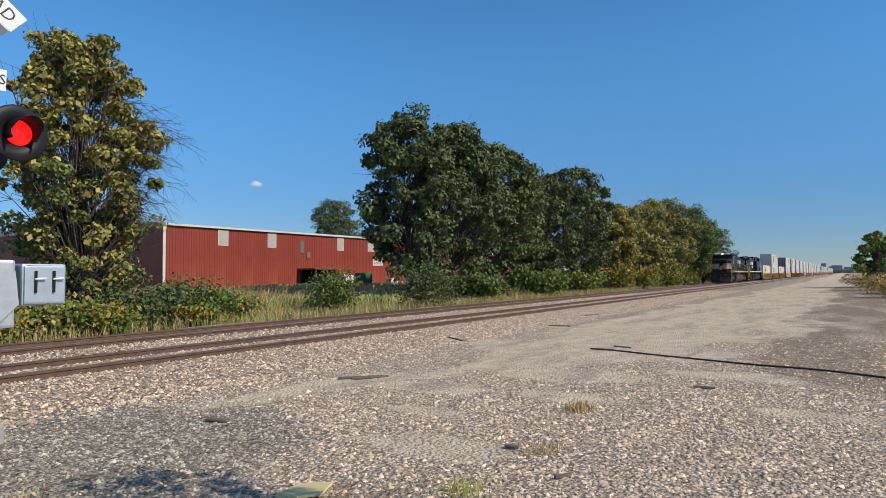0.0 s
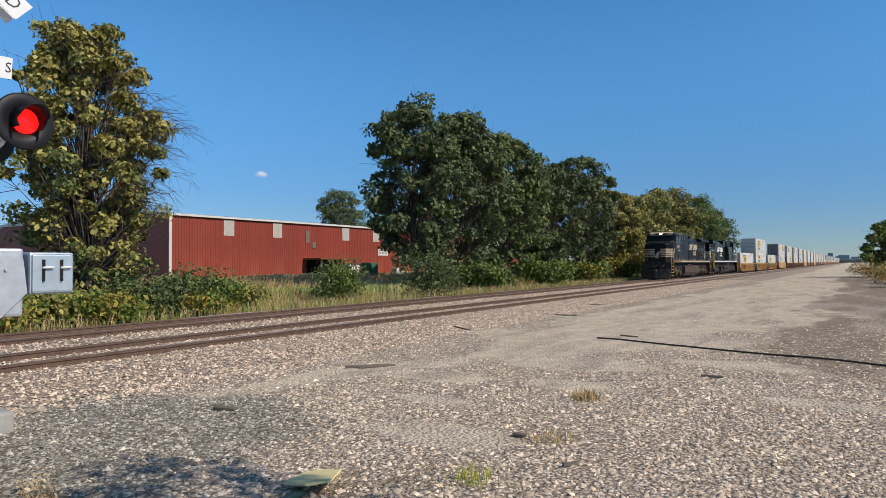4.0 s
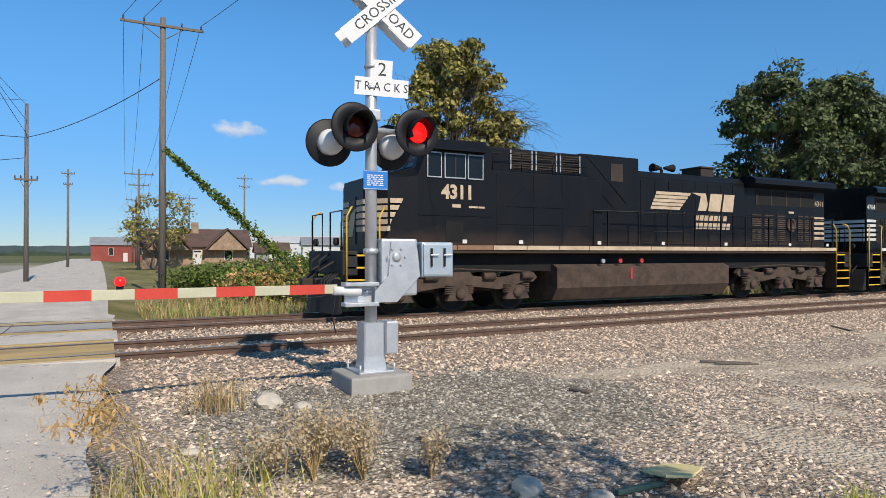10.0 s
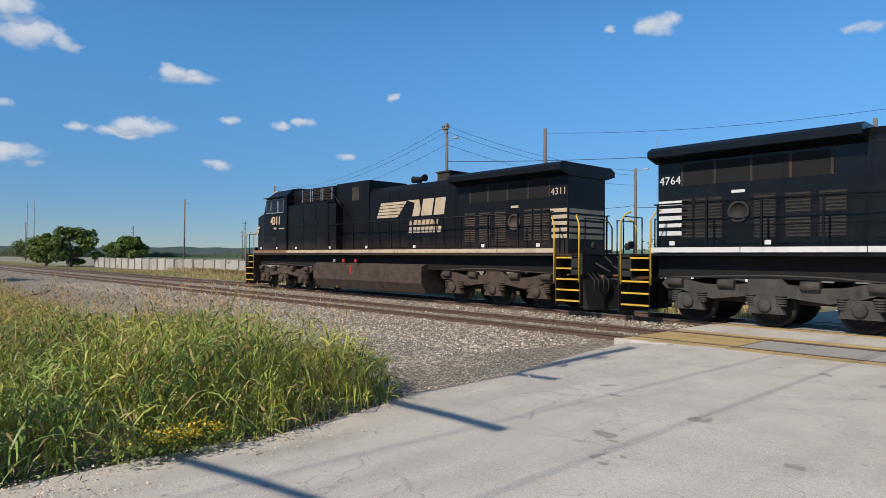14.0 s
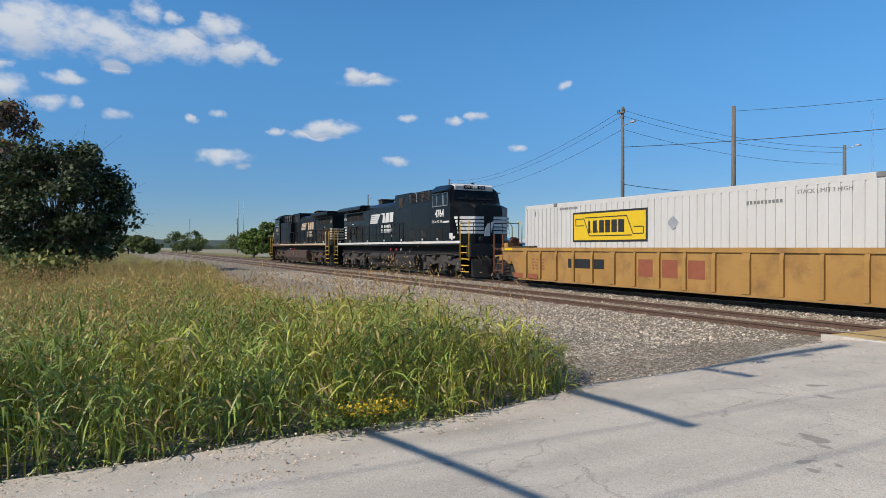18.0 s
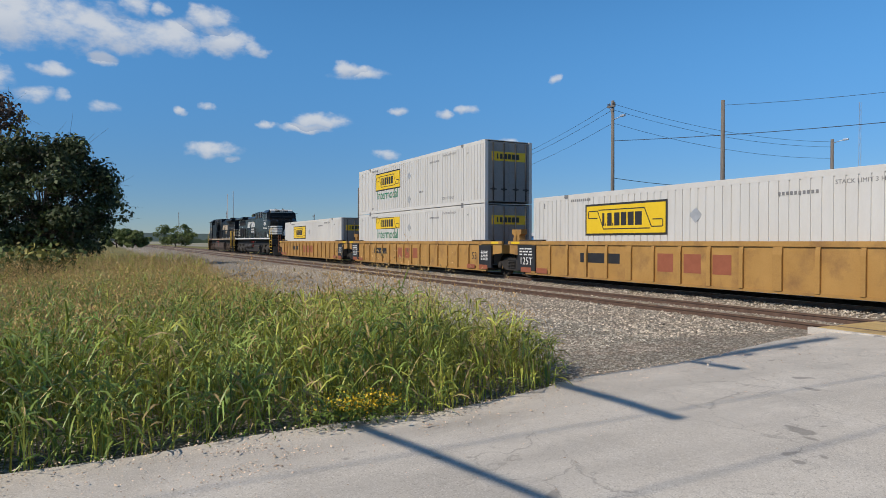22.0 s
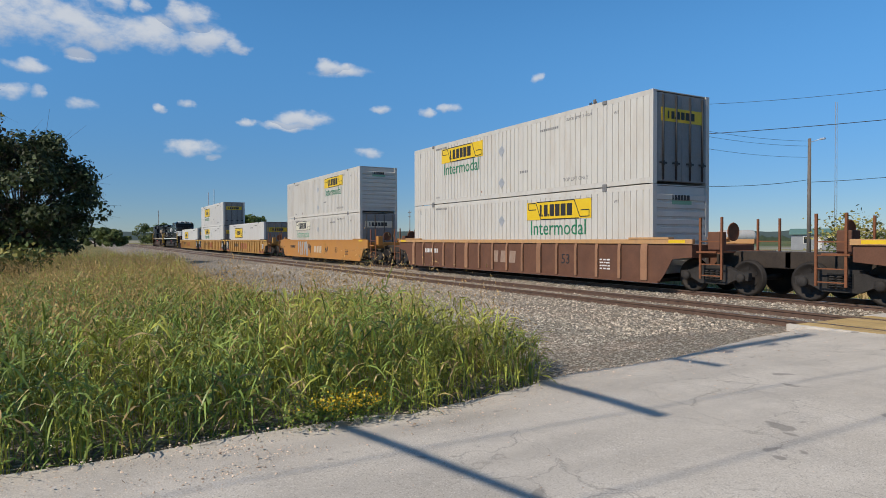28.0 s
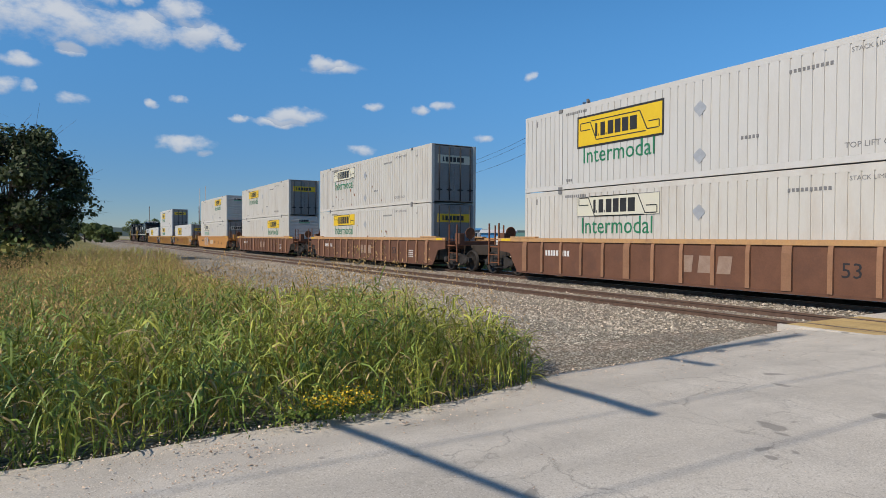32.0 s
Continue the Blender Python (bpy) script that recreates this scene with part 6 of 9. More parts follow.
M_slab = mat("crossing_slab", (0.34, 0.32, 0.29), (0.46, 0.44, 0.40), 0.85, scale=1.2, fine=90, bump=0.3, rand=0.10, stain=(0.25, 0.23, 0.2), stain_amt=0.4)
crossing = empty("grade_crossing", label="level crossing of concrete slabs and yellowed timber planks", category="level crossing", kind="structure")
for xc in (XN, XF):
    for k in range(4):
        a, b = -7.4 + k * 2.05, -7.4 + (k + 1) * 2.05 - 0.02
        part("slab", box(B(), xc - GAUGE / 2 + 0.11, a, ZR - 0.2, xc + GAUGE / 2 - 0.11, b, ZR - 0.002 - 0.006 * (k % 2), 0.012), M_plank if xc == XN and k in (0, 3) else M_slab, crossing)
        for s in (-1, 1):
            for j in range(2):
                x0 = xc + s * (GAUGE / 2 + 0.055 + j * 0.215)
                part("plank", box(B(), min(x0, x0 + s * 0.205), a, ZR - 0.2, max(x0, x0 + s * 0.205), b, ZR + 0.004 * j - 0.004 * ((k + j) % 2), 0.012), M_plank, crossing)
bm = B()
for x0, x1 in ((XN - GAUGE / 2 - 0.49, XF + GAUGE / 2 + 0.49), (XF - GAUGE / 2 - 0.49, -18.3), (-11.4, XN + GAUGE / 2 + 0.49)):
    if abs(x1 - x0) > 0.02:
        box(bm, min(x0, x1), -7.5, ZR - 0.2, max(x0, x1), 0.85, ZR - 0.004)
part("filler_pavement", bm, M_road, crossing)

M_stone = mat("lot_stone", (0.48, 0.375, 0.275), (0.87, 0.73, 0.58), 0.95, scale=9, fine=60, island=0.45, bump=0.3, spec=0.15)
M_stone_b = mat("ballast_stone", (0.46, 0.345, 0.25), (0.79, 0.64, 0.505), 0.95, scale=9, fine=60, island=0.45, bump=0.3, spec=0.15)
M_stone_m = mat("grey_ballast", (0.27, 0.228, 0.178), (0.68, 0.595, 0.48), 0.95, scale=9, fine=60, island=0.5, bump=0.3, spec=0.15)
M_stone_g = mat("grey_stone", (0.21, 0.19, 0.155), (0.65, 0.595, 0.495), 0.95, scale=9, fine=60, island=0.55, bump=0.3, spec=0.15)


def stones(name, pts, sizes, material, seed):
    """Low angular stones at the points, each its own shape and turn."""
    rng = np.random.default_rng(seed)
    n = len(pts)
    oct_v = np.array([(1, 0, 0), (-1, 0, 0), (0, 1, 0), (0, -1, 0), (0, 0, 0.68)], float)
    oct_v[:4, 2] = -0.25
    oct_f = np.array([(0, 2, 4), (2, 1, 4), (1, 3, 4), (3, 0, 4)])
    v = oct_v[None] * rng.uniform(0.55, 1.15, (n, 5, 1)) + rng.normal(size=(n, 5, 3)) * 0.16
    v *= sizes[:, None, None] * rng.uniform(0.7, 1.2, (n, 1, 3))
    a = rng.uniform(0, 2 * math.pi, n)
    c, s = np.cos(a)[:, None], np.sin(a)[:, None]
    x, y = v[..., 0] * c - v[..., 1] * s, v[..., 0] * s + v[..., 1] * c
    a = rng.uniform(-0.5, 0.5, n)
    c, s = np.cos(a)[:, None], np.sin(a)[:, None]
    x, z = x * c - v[..., 2] * s, x * s + v[..., 2] * c
    v = np.stack([x, y, z * 0.8], -1) + np.asarray(pts)[:, None, :]
    f = (oct_f[None] + (np.arange(n) * 5)[:, None, None]).reshape(-1, 3)
    o = new(name, np_mesh(name, v.reshape(-1, 3), f, material))
    return o


def scatter(n, x0, x1, y0, y1, seed, keep):
    rng = np.random.default_rng(seed)
    x, y = rng.uniform(x0, x1, n), rng.uniform(y0, y1, n)
    out = []
    for a, b, r in zip(x, y, rng.uniform(size=n)):
        if r < keep(a, b):
            out.append((a, b, ground_z(a, b)))
    return np.array(out)


def off_road(x, y):
    return not (-8.0 < y < 0.95 and x > -19)


def lot_density(x, y):
    if not off_road(x, y):
        return 0
    sand, grey, brown = lot_zones(x, y)
    k = min(1, 8.0 / math.hypot(x, y - 0.5)) ** 1.5
    return k * max(0.04, 1 - 1.1 * sand) * (1 - 0.55 * brown)


p = scatter(150000, -8.6, 4.5, 0.6, 24, 31, lot_density)
rng0 = np.random.default_rng(5)
g = np.array([lot_zones(q[0], q[1])[1] for q in p])
g = g + rng0.normal(size=len(p)) * 0.18 > 0.5
sz = np.minimum(0.045, 0.009 + rng0.gamma(1.7, 0.0062, len(p)))
tagged(stones("gravel", p[~g] + np.array((0, 0, 0.004)), sz[~g], M_stone, 6), "loose pale crushed gravel on the lot", "gravel", kind="stuff")
tagged(stones("gravel", p[g] + np.array((0, 0, 0.006)), sz[g] * 0.95, M_stone_g, 9), "mixed grey gravel heaped round the signal", "gravel", kind="stuff")
p = scatter(62000, -12.0, -8.0, -45, 70, 33, lambda x, y: off_road(x, y) * min(1, 22 / (10 + abs(y))))
p2 = scatter(26000, -15.95, -13.6, -40, 60, 34, lambda x, y: off_road(x, y) * min(1, 18 / (10 + abs(y))))
p3 = scatter(16000, -13.45, -12.05, -40, 60, 35, lambda x, y: off_road(x, y) * min(1, 18 / (10 + abs(y))))
p2[:, 2] += 0.03
p = np.concatenate([p, p2, p3])
south = p[:, 1] < -4
tagged(stones("ballast", p[~south] + np.array((0, 0, 0.012)), rng0.uniform(0.020, 0.048, (~south).sum()), M_stone_b, 7), "coarse pinkish-grey track ballast", "ballast", kind="stuff")
tagged(stones("ballast", p[south] + np.array((0, 0, 0.012)), rng0.uniform(0.020, 0.048, south.sum()), M_stone_m, 17), "coarse grey track ballast south of the road", "ballast", kind="stuff")
p = scatter(46000, -8.6, -3, -26, -6.2, 36, lambda x, y: off_road(x, y) * (1 if x < -3.2 - max(0, (-12 - y)) * 0.05 - 1.2 * (y > -7.5) else 0) * min(1, 9 / math.hypot(x, y)))
tagged(stones("gravel", p + np.array((0, 0, 0.006)), rng0.uniform(0.012, 0.036, len(p)), M_stone_g, 8), "grey crushed stone between road and track", "gravel", kind="stuff")
# loose chips on the road, thickest along its edges
rng = np.random.default_rng(44)
out = []
for x, k in zip(rng.uniform(-11.2, 3.0, 5200), rng.exponential(0.45, 5200)):
    y = road_edge(x, 0) + 0.06 + k
    if y < 0.3:
        out.append((x, y, ZR + 0.002))
for x, k in zip(rng.uniform(-11.2, 3.0, 3600), rng.exponential(0.30, 3600)):
    out.append((x, road_edge(x, 1) - 0.05 - k, ZR + 0.002))
for cx, cy in ((-1.48, -5.01), (-1.01, -4.8), (-1.14, -5.28)):
    out += [(cx + a * 0.16, cy + b_ * 0.07, ZR + 0.002) for a, b_ in rng.normal(size=(110, 2))]
p = np.array(out)
tagged(stones("road_chips", p, np.minimum(0.022, 0.003 + rng.gamma(1.5, 0.0026, len(p))), M_stone_b, 45), "small loose stone chips on the road edge", "gravel", kind="stuff")


# ---- crossing signal with gate; local: signs face +x, the gate reaches along -y ----
M_galv = mat("galvanised", (0.50, 0.52, 0.54), (0.64, 0.66, 0.68), 0.45, 0.55, scale=5, fine=60, stain=(0.36, 0.36, 0.36), stain_amt=0.4, stain_scale=3)
M_galv_b = mat("galvanised_box", (0.42, 0.50, 0.56), (0.54, 0.61, 0.66), 0.4, 0.4, scale=4, fine=50, stain=(0.40, 0.38, 0.34), stain_amt=0.4, stain_scale=5)
M_signw = mat("sign_white", (0.74, 0.74, 0.73), (0.80, 0.80, 0.79), 0.45, scale=3, fine=30)
M_ink = mat("sign_black", (0.012, 0.012, 0.012), (0.02, 0.02, 0.02), 0.5)
M_lampk = mat("lamp_black", (0.010, 0.010, 0.012), (0.019, 0.019, 0.021), 0.5, spec=0.25)
M_red_on = mat("lamp_red_lit", (0.30, 0.008, 0.008), (0.36, 0.012, 0.01), 0.3, emit=(1.0, 0.012, 0.010), emit_s=1.15)
M_red_off = mat("lamp_red_dark", (0.10, 0.012, 0.010), (0.14, 0.02, 0.015), 0.15)
M_armw = mat("arm_white", (0.50, 0.48, 0.32), (0.58, 0.56, 0.40), 0.5, scale=4, fine=40)
M_armr = mat("arm_red", (0.56, 0.045, 0.025), (0.64, 0.07, 0.04), 0.5, scale=4, fine=40)
M_blue = mat("sign_blue", (0.012, 0.17, 0.55), (0.02, 0.21, 0.62), 0.4)
M_conc = mat("concrete_block", (0.30, 0.285, 0.26), (0.42, 0.40, 0.37), 0.9, scale=3, fine=50, bump=0.4, stain=(0.28, 0.27, 0.25), stain_amt=0.5, stain_scale=2)


def lamp_unit(parent, y, z, face, lit):
    """A flasher: round black background, deep hood, red lens, pale housing behind. face: +1 looks along +x."""
    f = face
    x = f * 0.22
    bg_ = part("lamp_background", lathe(B(), [(0.0, x), (0.29, x), (0.305, x + f * 0.012), (0.29, x + f * 0.024), (0.13, x + f * 0.024), (0.13, x + f * 0.012)], 36, "X", (0, y, z)), M_lampk, parent)
    part("lens", lathe(B(), [(0.0, x + f * 0.075), (0.07, x + f * 0.07), (0.128, x + f * 0.045), (0.138, x + f * 0.026)], 24, "X", (0, y, z)), M_red_on if lit else M_red_off, bg_, "lit red lens" if lit else "dark red lens")
    bm = B()
    n = 22
    rows = []
    for k in range(n + 1):
        a = math.radians(-35 + 250 * k / n)
        c, s = math.cos(a), math.sin(a)
        d = 0.30 * (0.45 + 0.55 * max(0, s) ** 0.6) + 0.02
        row = []
        for r, xx in ((0.155, x + f * 0.025), (0.150, x + f * (0.025 + d)), (0.142, x + f * (0.025 + d)), (0.145, x + f * 0.025)):
            row.append(bm.verts.new((xx, y + r * c, z + r * s)))
        rows.append(row)
    for a, b in zip(rows, rows[1:]):
        for i in range(4):
            bm.faces.new((a[i], a[(i + 1) % 4], b[(i + 1) % 4], b[i])).smooth = True
    bmesh.ops.recalc_face_normals(bm, faces=bm.faces)
    part("lamp_hood", bm, M_lampk, bg_)
    part("lamp_housing", lathe(B(), [(0.0, x - f * 0.20), (0.10, x - f * 0.19), (0.16, x - f * 0.10), (0.17, x - f * 0.002)], 20, "X", (0, y, z)), M_signw, bg_, "pale lamp housing")


def make_signal(name, label, lit):
    g = empty(name, label=label, category="crossing signal", group="crossing signals")
    part("foundation", box(B(), -0.40, -0.40, -0.45, 0.40, 0.40, 0.10, 0.03), M_conc, g, "rough concrete foundation block")
    part("base_plate", box(B(), -0.24, -0.24, 0.10, 0.24, 0.24, 0.13, 0.01), M_galv, g)
    bm = loft([[(-w, -w, z), (w, -w, z), (w, w, z), (-w, w, z)] for w, z in ((0.15, 0.13), (0.135, 0.30), (0.13, 0.72))])
    part("pedestal", bm, M_galv, g)
    for a in (45, 135, 225, 315):
        d = Vector((math.cos(math.radians(a)), math.sin(math.radians(a)), 0))
        part("flange", prism(B(), [(-0.012, 0.13), (0.012, 0.13), (0.012, 0.72), (-0.012, 0.72)], "Y", 0.10, 0.19), M_galv, g, at=Matrix.Rotation(math.radians(a), 4, "Z"))
        part("anchor_bolt", tube(B(), (d.x * 0.32, d.y * 0.32, 0.10), (d.x * 0.32, d.y * 0.32, 0.22), 0.016, 0.016, 6), M_galv, g)
    part("conduit_box", box(B(), -0.02, 0.13, 0.33, 0.22, 0.29, 0.74, 0.02), M_galv, g)
    part("mast", tube(B(), (0, 0, 0.7), (0, 0, 5.2), 0.078, 0.070, 20), M_galv, g, "galvanised steel mast")
    part("mast_cap", lathe(B(), [(0.085, 5.18), (0.085, 5.3), (0.06, 5.34), (0, 5.35)], 16), M_galv, g)
    # gate mechanism, counterweight plate and battery box with two latches
    mech = part("gate_mechanism", box(B(), -0.22, 0.08, 1.05, 0.16, 0.58, 1.78, 0.03), M_galv, g, "galvanised gate mechanism case")
    part("mechanism_cover", prism(B(), [(0.56, 1.66), (0.20, 1.74), (0.16, 1.30), (-0.02, 1.12), (-0.02, 0.98), (0.28, 0.98), (0.60, 1.30)], "X", 0.165, 0.20), M_galv, mech)
    part("pivot_hub", lathe(B(), [(0.06, 0.20), (0.06, 0.215), (0.03, 0.225), (0, 0.225)], 16, "X", (0, 0.27, 1.55)), M_galv, mech)
    for k in range(6):
        a = k * math.pi / 3
        part("bolt", tube(B(), (0.20, 0.27 + 0.115 * math.cos(a), 1.55 + 0.115 * math.sin(a)), (0.222, 0.27 + 0.115 * math.cos(a), 1.55 + 0.115 * math.sin(a)), 0.016, 0.016, 6), M_galv, mech)
    bx = part("battery_box", box(B(), -0.14, 0.63, 1.28, 0.18, 1.10, 1.74, 0.03), M_galv_b, g, "grey-blue steel equipment box with two latches")
    part("box_door", box(B(), 0.18, 0.65, 1.30, 0.20, 1.08, 1.72, 0.02), M_galv_b, bx)
    for y in (0.76, 0.95):
        part("latch_bar", box(B(), 0.20, y - 0.012, 1.42, 0.222, y + 0.012, 1.66), M_lampk, bx)
        part("latch_handle", tube(B(), (0.225, y - 0.015, 1.57), (0.225, y + 0.10, 1.575), 0.013, 0.013, 8), M_signw, bx)
    for z in (1.12, 1.62):
        part("clamp", lathe(B(), [(0.082, z - 0.035), (0.10, z - 0.03), (0.10, z + 0.03), (0.082, z + 0.035)], 16), M_galv, g)
        for s in (-1, 1):
            part("clamp_bolt", tube(B(), (0.06, s * 0.11, z), (0.16, s * 0.11, z), 0.014, 0.014, 6), M_galv, g)
    part("arm_bracket", box(B(), 0.06, -0.42, 0.94, 0.24, 0.02, 0.985, 0.006), M_galv, g)
    part("arm_bracket", box(B(), 0.06, -0.42, 1.19, 0.24, 0.02, 1.235, 0.006), M_galv, g)
    part("bracket_back", box(B(), 0.06, -0.38, 0.985, 0.085, 0.02, 1.19), M_galv, g)
    part("arm_socket", tube(B(), (0.16, -0.55, 1.14), (0.16, -0.2, 1.12), 0.055, 0.055, 14), M_signw, g)
    # the lowered arm in bands
    arm = part("gate_arm", box(B(), 0.148, -5.53, 1.105, 0.172, -0.5, 1.215, 0.006), M_armw, g, "red and white striped gate arm, lowered")
    y = -0.66
    while y > -5.5:
        part("red_band", box(B(), 0.143, max(-5.51, y - 0.42), 1.103, 0.177, y, 1.217), M_armr, arm)
        y -= 0.82
    for k, y in enumerate((-5.43, -4.29, -2.86)):
        part("arm_lamp", lathe(B(), [(0.0, -0.05), (0.045, -0.045), (0.055, 0.0), (0.045, 0.045), (0.0, 0.05)], 16, "X", (0.16, y, 1.295)), M_red_on if k else M_red_off, arm, "red arm lamp")
        part("lamp_stem", box(B(), 0.145, y - 0.035, 1.215, 0.175, y + 0.035, 1.25), M_lampk, arm)
    part("cable", path_tube(B(), [(0.16, -0.5 - k * 0.2, 1.12 - 0.06 * math.sin(k * 0.9)) for k in range(8)], 0.008, 5), M_lampk, arm)
    part("cable", path_tube(B(), [(0.15, -0.52, 1.05), (0.16, -0.56, 0.8), (0.12, -0.5, 0.62)], 0.007, 5), M_lampk, g)
    # flashers
    part("cross_arm", tube(B(), (0, -0.42, 3.17), (0, 0.42, 3.17), 0.035, 0.035, 12), M_galv, g)
    for s in (-1, 1):
        lamp_unit(g, s * 0.42 + 0.12, 3.14, 1, lit and s > 0)
        lamp_unit(g, s * 0.42 - 0.06, 3.0, -1, lit and s < 0)
    part("junction_head", box(B(), -0.1, -0.1, 3.28, 0.1, 0.1, 3.42, 0.02), M_galv, g)
    # plates
    for f in (1, -1):
        turn = Matrix.Identity(4) if f > 0 else Matrix.Rotation(math.pi, 4, "Z")
        if f > 0:
            pl = part("track_count_plate", prism(B(), [(-0.343, 0), (0.343, 0), (0.343, 0.229), (0.13, 0.229), (0.13, 0.46), (-0.13, 0.46), (-0.13, 0.229), (-0.343, 0.229)], "X", 0.0, 0.006), M_signw, g, "white plate reading 2 TRACKS", pose(0.10, 0.10, 3.585, -2, 0, -14))
            text("lettering", "T R A C K S", 0.155, M_ink, pl, side_m(1, 0.008, 0, 0.115), 0.001, sx=0.86)
            text("lettering", "2", 0.24, M_ink, pl, side_m(1, 0.008, 0, 0.335), 0.001)
            bp = part("notice_plate", box(B(), -0.004, -0.155, -0.12, 0.004, 0.155, 0.12, 0.0), M_blue, g, "small blue notice plate with white print", pose(0.085, 0.03, 2.52, 0, 0, -10))
            shapes("print_bars", bar_block(6, 0.22, 0.15), M_signw, bp, side_m(1, 0.005, 0, 0), 0.001)
            shapes("print_border", [rect(-0.15, -0.115, 0.15, -0.11), rect(-0.15, 0.11, 0.15, 0.115)], M_signw, bp, side_m(1, 0.005, 0, 0), 0.001)
        for k, (ang, words, dx) in enumerate(((42, "CROSSING", 0.012), (-42, "RAIL    ROAD", 0.0))):
            bl = part("crossbuck_blade", box(B(), -0.004, -0.61, -0.114, 0.004, 0.61, 0.114), M_signw, g, "white crossbuck blade with black letters", turn @ pose(0.10 + dx, 0.10 if f > 0 else -0.10, 4.72, 0, 0, -14) @ Matrix.Rotation(radians(ang), 4, "X"))
            text("lettering", words, 0.185, M_ink, bl, side_m(1, 0.005, 0, 0), 0.001, sx=0.98)
    for z in (3.70, 3.97, 4.55, 4.9):
        part("sign_clamp", lathe(B(), [(0.074, z - 0.02), (0.09, z - 0.02), (0.09, z + 0.02), (0.074, z + 0.02)], 14), M_galv, g)
    return g


sig = make_signal("crossing_signal", "galvanised crossing signal with crossbuck, red flashers and lowered gate", True)
sig.matrix_basis = pose(-7.72, 3.64, -0.04)
copy_thing(sig, pose(-19.6, -7.45, -0.35, 0, 0, 180))


# ---- poles and wires ----
M_wood_pole = mat("pole_wood", (0.125, 0.108, 0.092), (0.22, 0.195, 0.17), 0.9, scale=3, fine=50, bump=0.5, stretch=(6, 6, 0.5))
M_wire = mat("wire", (0.02, 0.02, 0.022), (0.03, 0.03, 0.03), 0.6)
M_insul = mat("insulator", (0.06, 0.055, 0.05), (0.10, 0.09, 0.085), 0.3)


def make_pole(x, y, h, arms=(), r=0.15, lamp=None, label="weathered wooden utility pole", turn=0.0, material=None):
    """arms: (height, half length) of crossarms along local y."""
    p = empty("utility_pole", pose(x, y, -0.6, 0, 0, turn), label=label, category="utility pole", group="utility poles")
    m = material or M_wood_pole
    part("shaft", tube(B(), (0, 0, 0), (0, 0, h + 0.6), r, r * 0.68, 12), m, p)
    for z, w in arms:
        z += 0.6
        a = part("crossarm", box(B(), 0.08, -w, z - 0.06, 0.18, w, z + 0.06, 0.01), m, p)
        for yy in (-w * 0.93, -w * 0.45, w * 0.45, w * 0.93):
            part("insulator", lathe(B(), [(0.03, z + 0.06), (0.05, z + 0.1), (0.03, z + 0.14), (0.05, z + 0.18), (0.02, z + 0.24)], 8, "Z", (0.13, yy, 0)), M_insul, a)
        for s in (-1, 1):
            part("brace", tube(B(), (0.12, s * w * 0.5, z - 0.05), (0.02, 0, z - 0.65), 0.02, 0.02, 5), m, a)
    if lamp:
        z, d = lamp
        part("lamp_arm", tube(B(), (0, 0, z + 0.6), (0, d, z + 0.75), 0.03, 0.025, 6), M_galv, p)
        part("lamp_head", box(B(), -0.1, d - 0.15, z + 0.68, 0.1, d + 0.25, z + 0.82, 0.04), M_galv, p)
    return p


def make_wire(a, b, sag, r=0.012, n=14, name="overhead_wire"):
    pts = [Vector(a).lerp(Vector(b), k / n) - Vector((0, 0, 4 * sag * (k / n) * (1 - k / n))) for k in range(n + 1)]
    return tagged(part(name, path_tube(B(), pts, r, 5), M_wire), "thin black overhead wire sagging between poles", "wire", "overhead wires")


make_pole(-31.9, 2.9, 12.3, ((11.9, 1.75),), 0.17, turn=0, label="tall wooden utility pole with a crossarm, vine climbing its guy wire")
make_pole(-30.7, -33.4, 10.9, ((10.5, 0.35),), 0.15, lamp=(9.6, 0.9))
make_pole(-33.6, -27.0, 10.0, (), 0.16)
make_pole(-42.0, -80.0, 11.0, (), 0.15, lamp=(9.6, 1.2))
make_pole(-35.2, -94.0, 9.6, (), 0.13, lamp=(8.8, 1.0))
make_pole(-45.0, -3.55, 10.4, ((5.9, 0.6),), 0.14)
make_pole(-47.5, -8.2, 8.7, (), 0.17)
make_pole(-51.4, -31.0, 9.5, (), 0.17, lamp=(9.2, 1.0))
make_pole(-40.5, -10.1, 9.1, (), 0.17)
for x, y, h, w in ((-90, -3.5, 11.8, 0.7), (-84, 4.0, 11.5, 1.6), (-118, 5.0, 11, 1.6), (-150, 5.5, 11, 1.6), (-105, 20.0, 14, 1.2), (-135, 15.0, 13, 1.5)):
    make_pole(x, y, h, ((h - 0.6, w), (h - 1.9, w * 0.7)), 0.16)
for x, y, h in ((-95, -190, 11), (-78, -165, 11), (-110, -235, 11), (-60, -200, 10), (-40, -240, 12), (-30, -300, 14), (-100, -110, 11), (-95, -84, 10)):
    make_pole(x, y, h, ((h - 0.7, 1.2), (h - 2.0, 0.9)), 0.15, label="distant wooden utility pole with crossarms")
M_mast = mat("mast_steel", (0.30, 0.31, 0.33), (0.40, 0.41, 0.43), 0.6, 0.4)
for x, y, h in ((-58, -330, 26), (-54, -322, 24)):
    make_pole(x, y, h, (), 0.22, label="tall thin steel floodlight mast", material=M_mast)
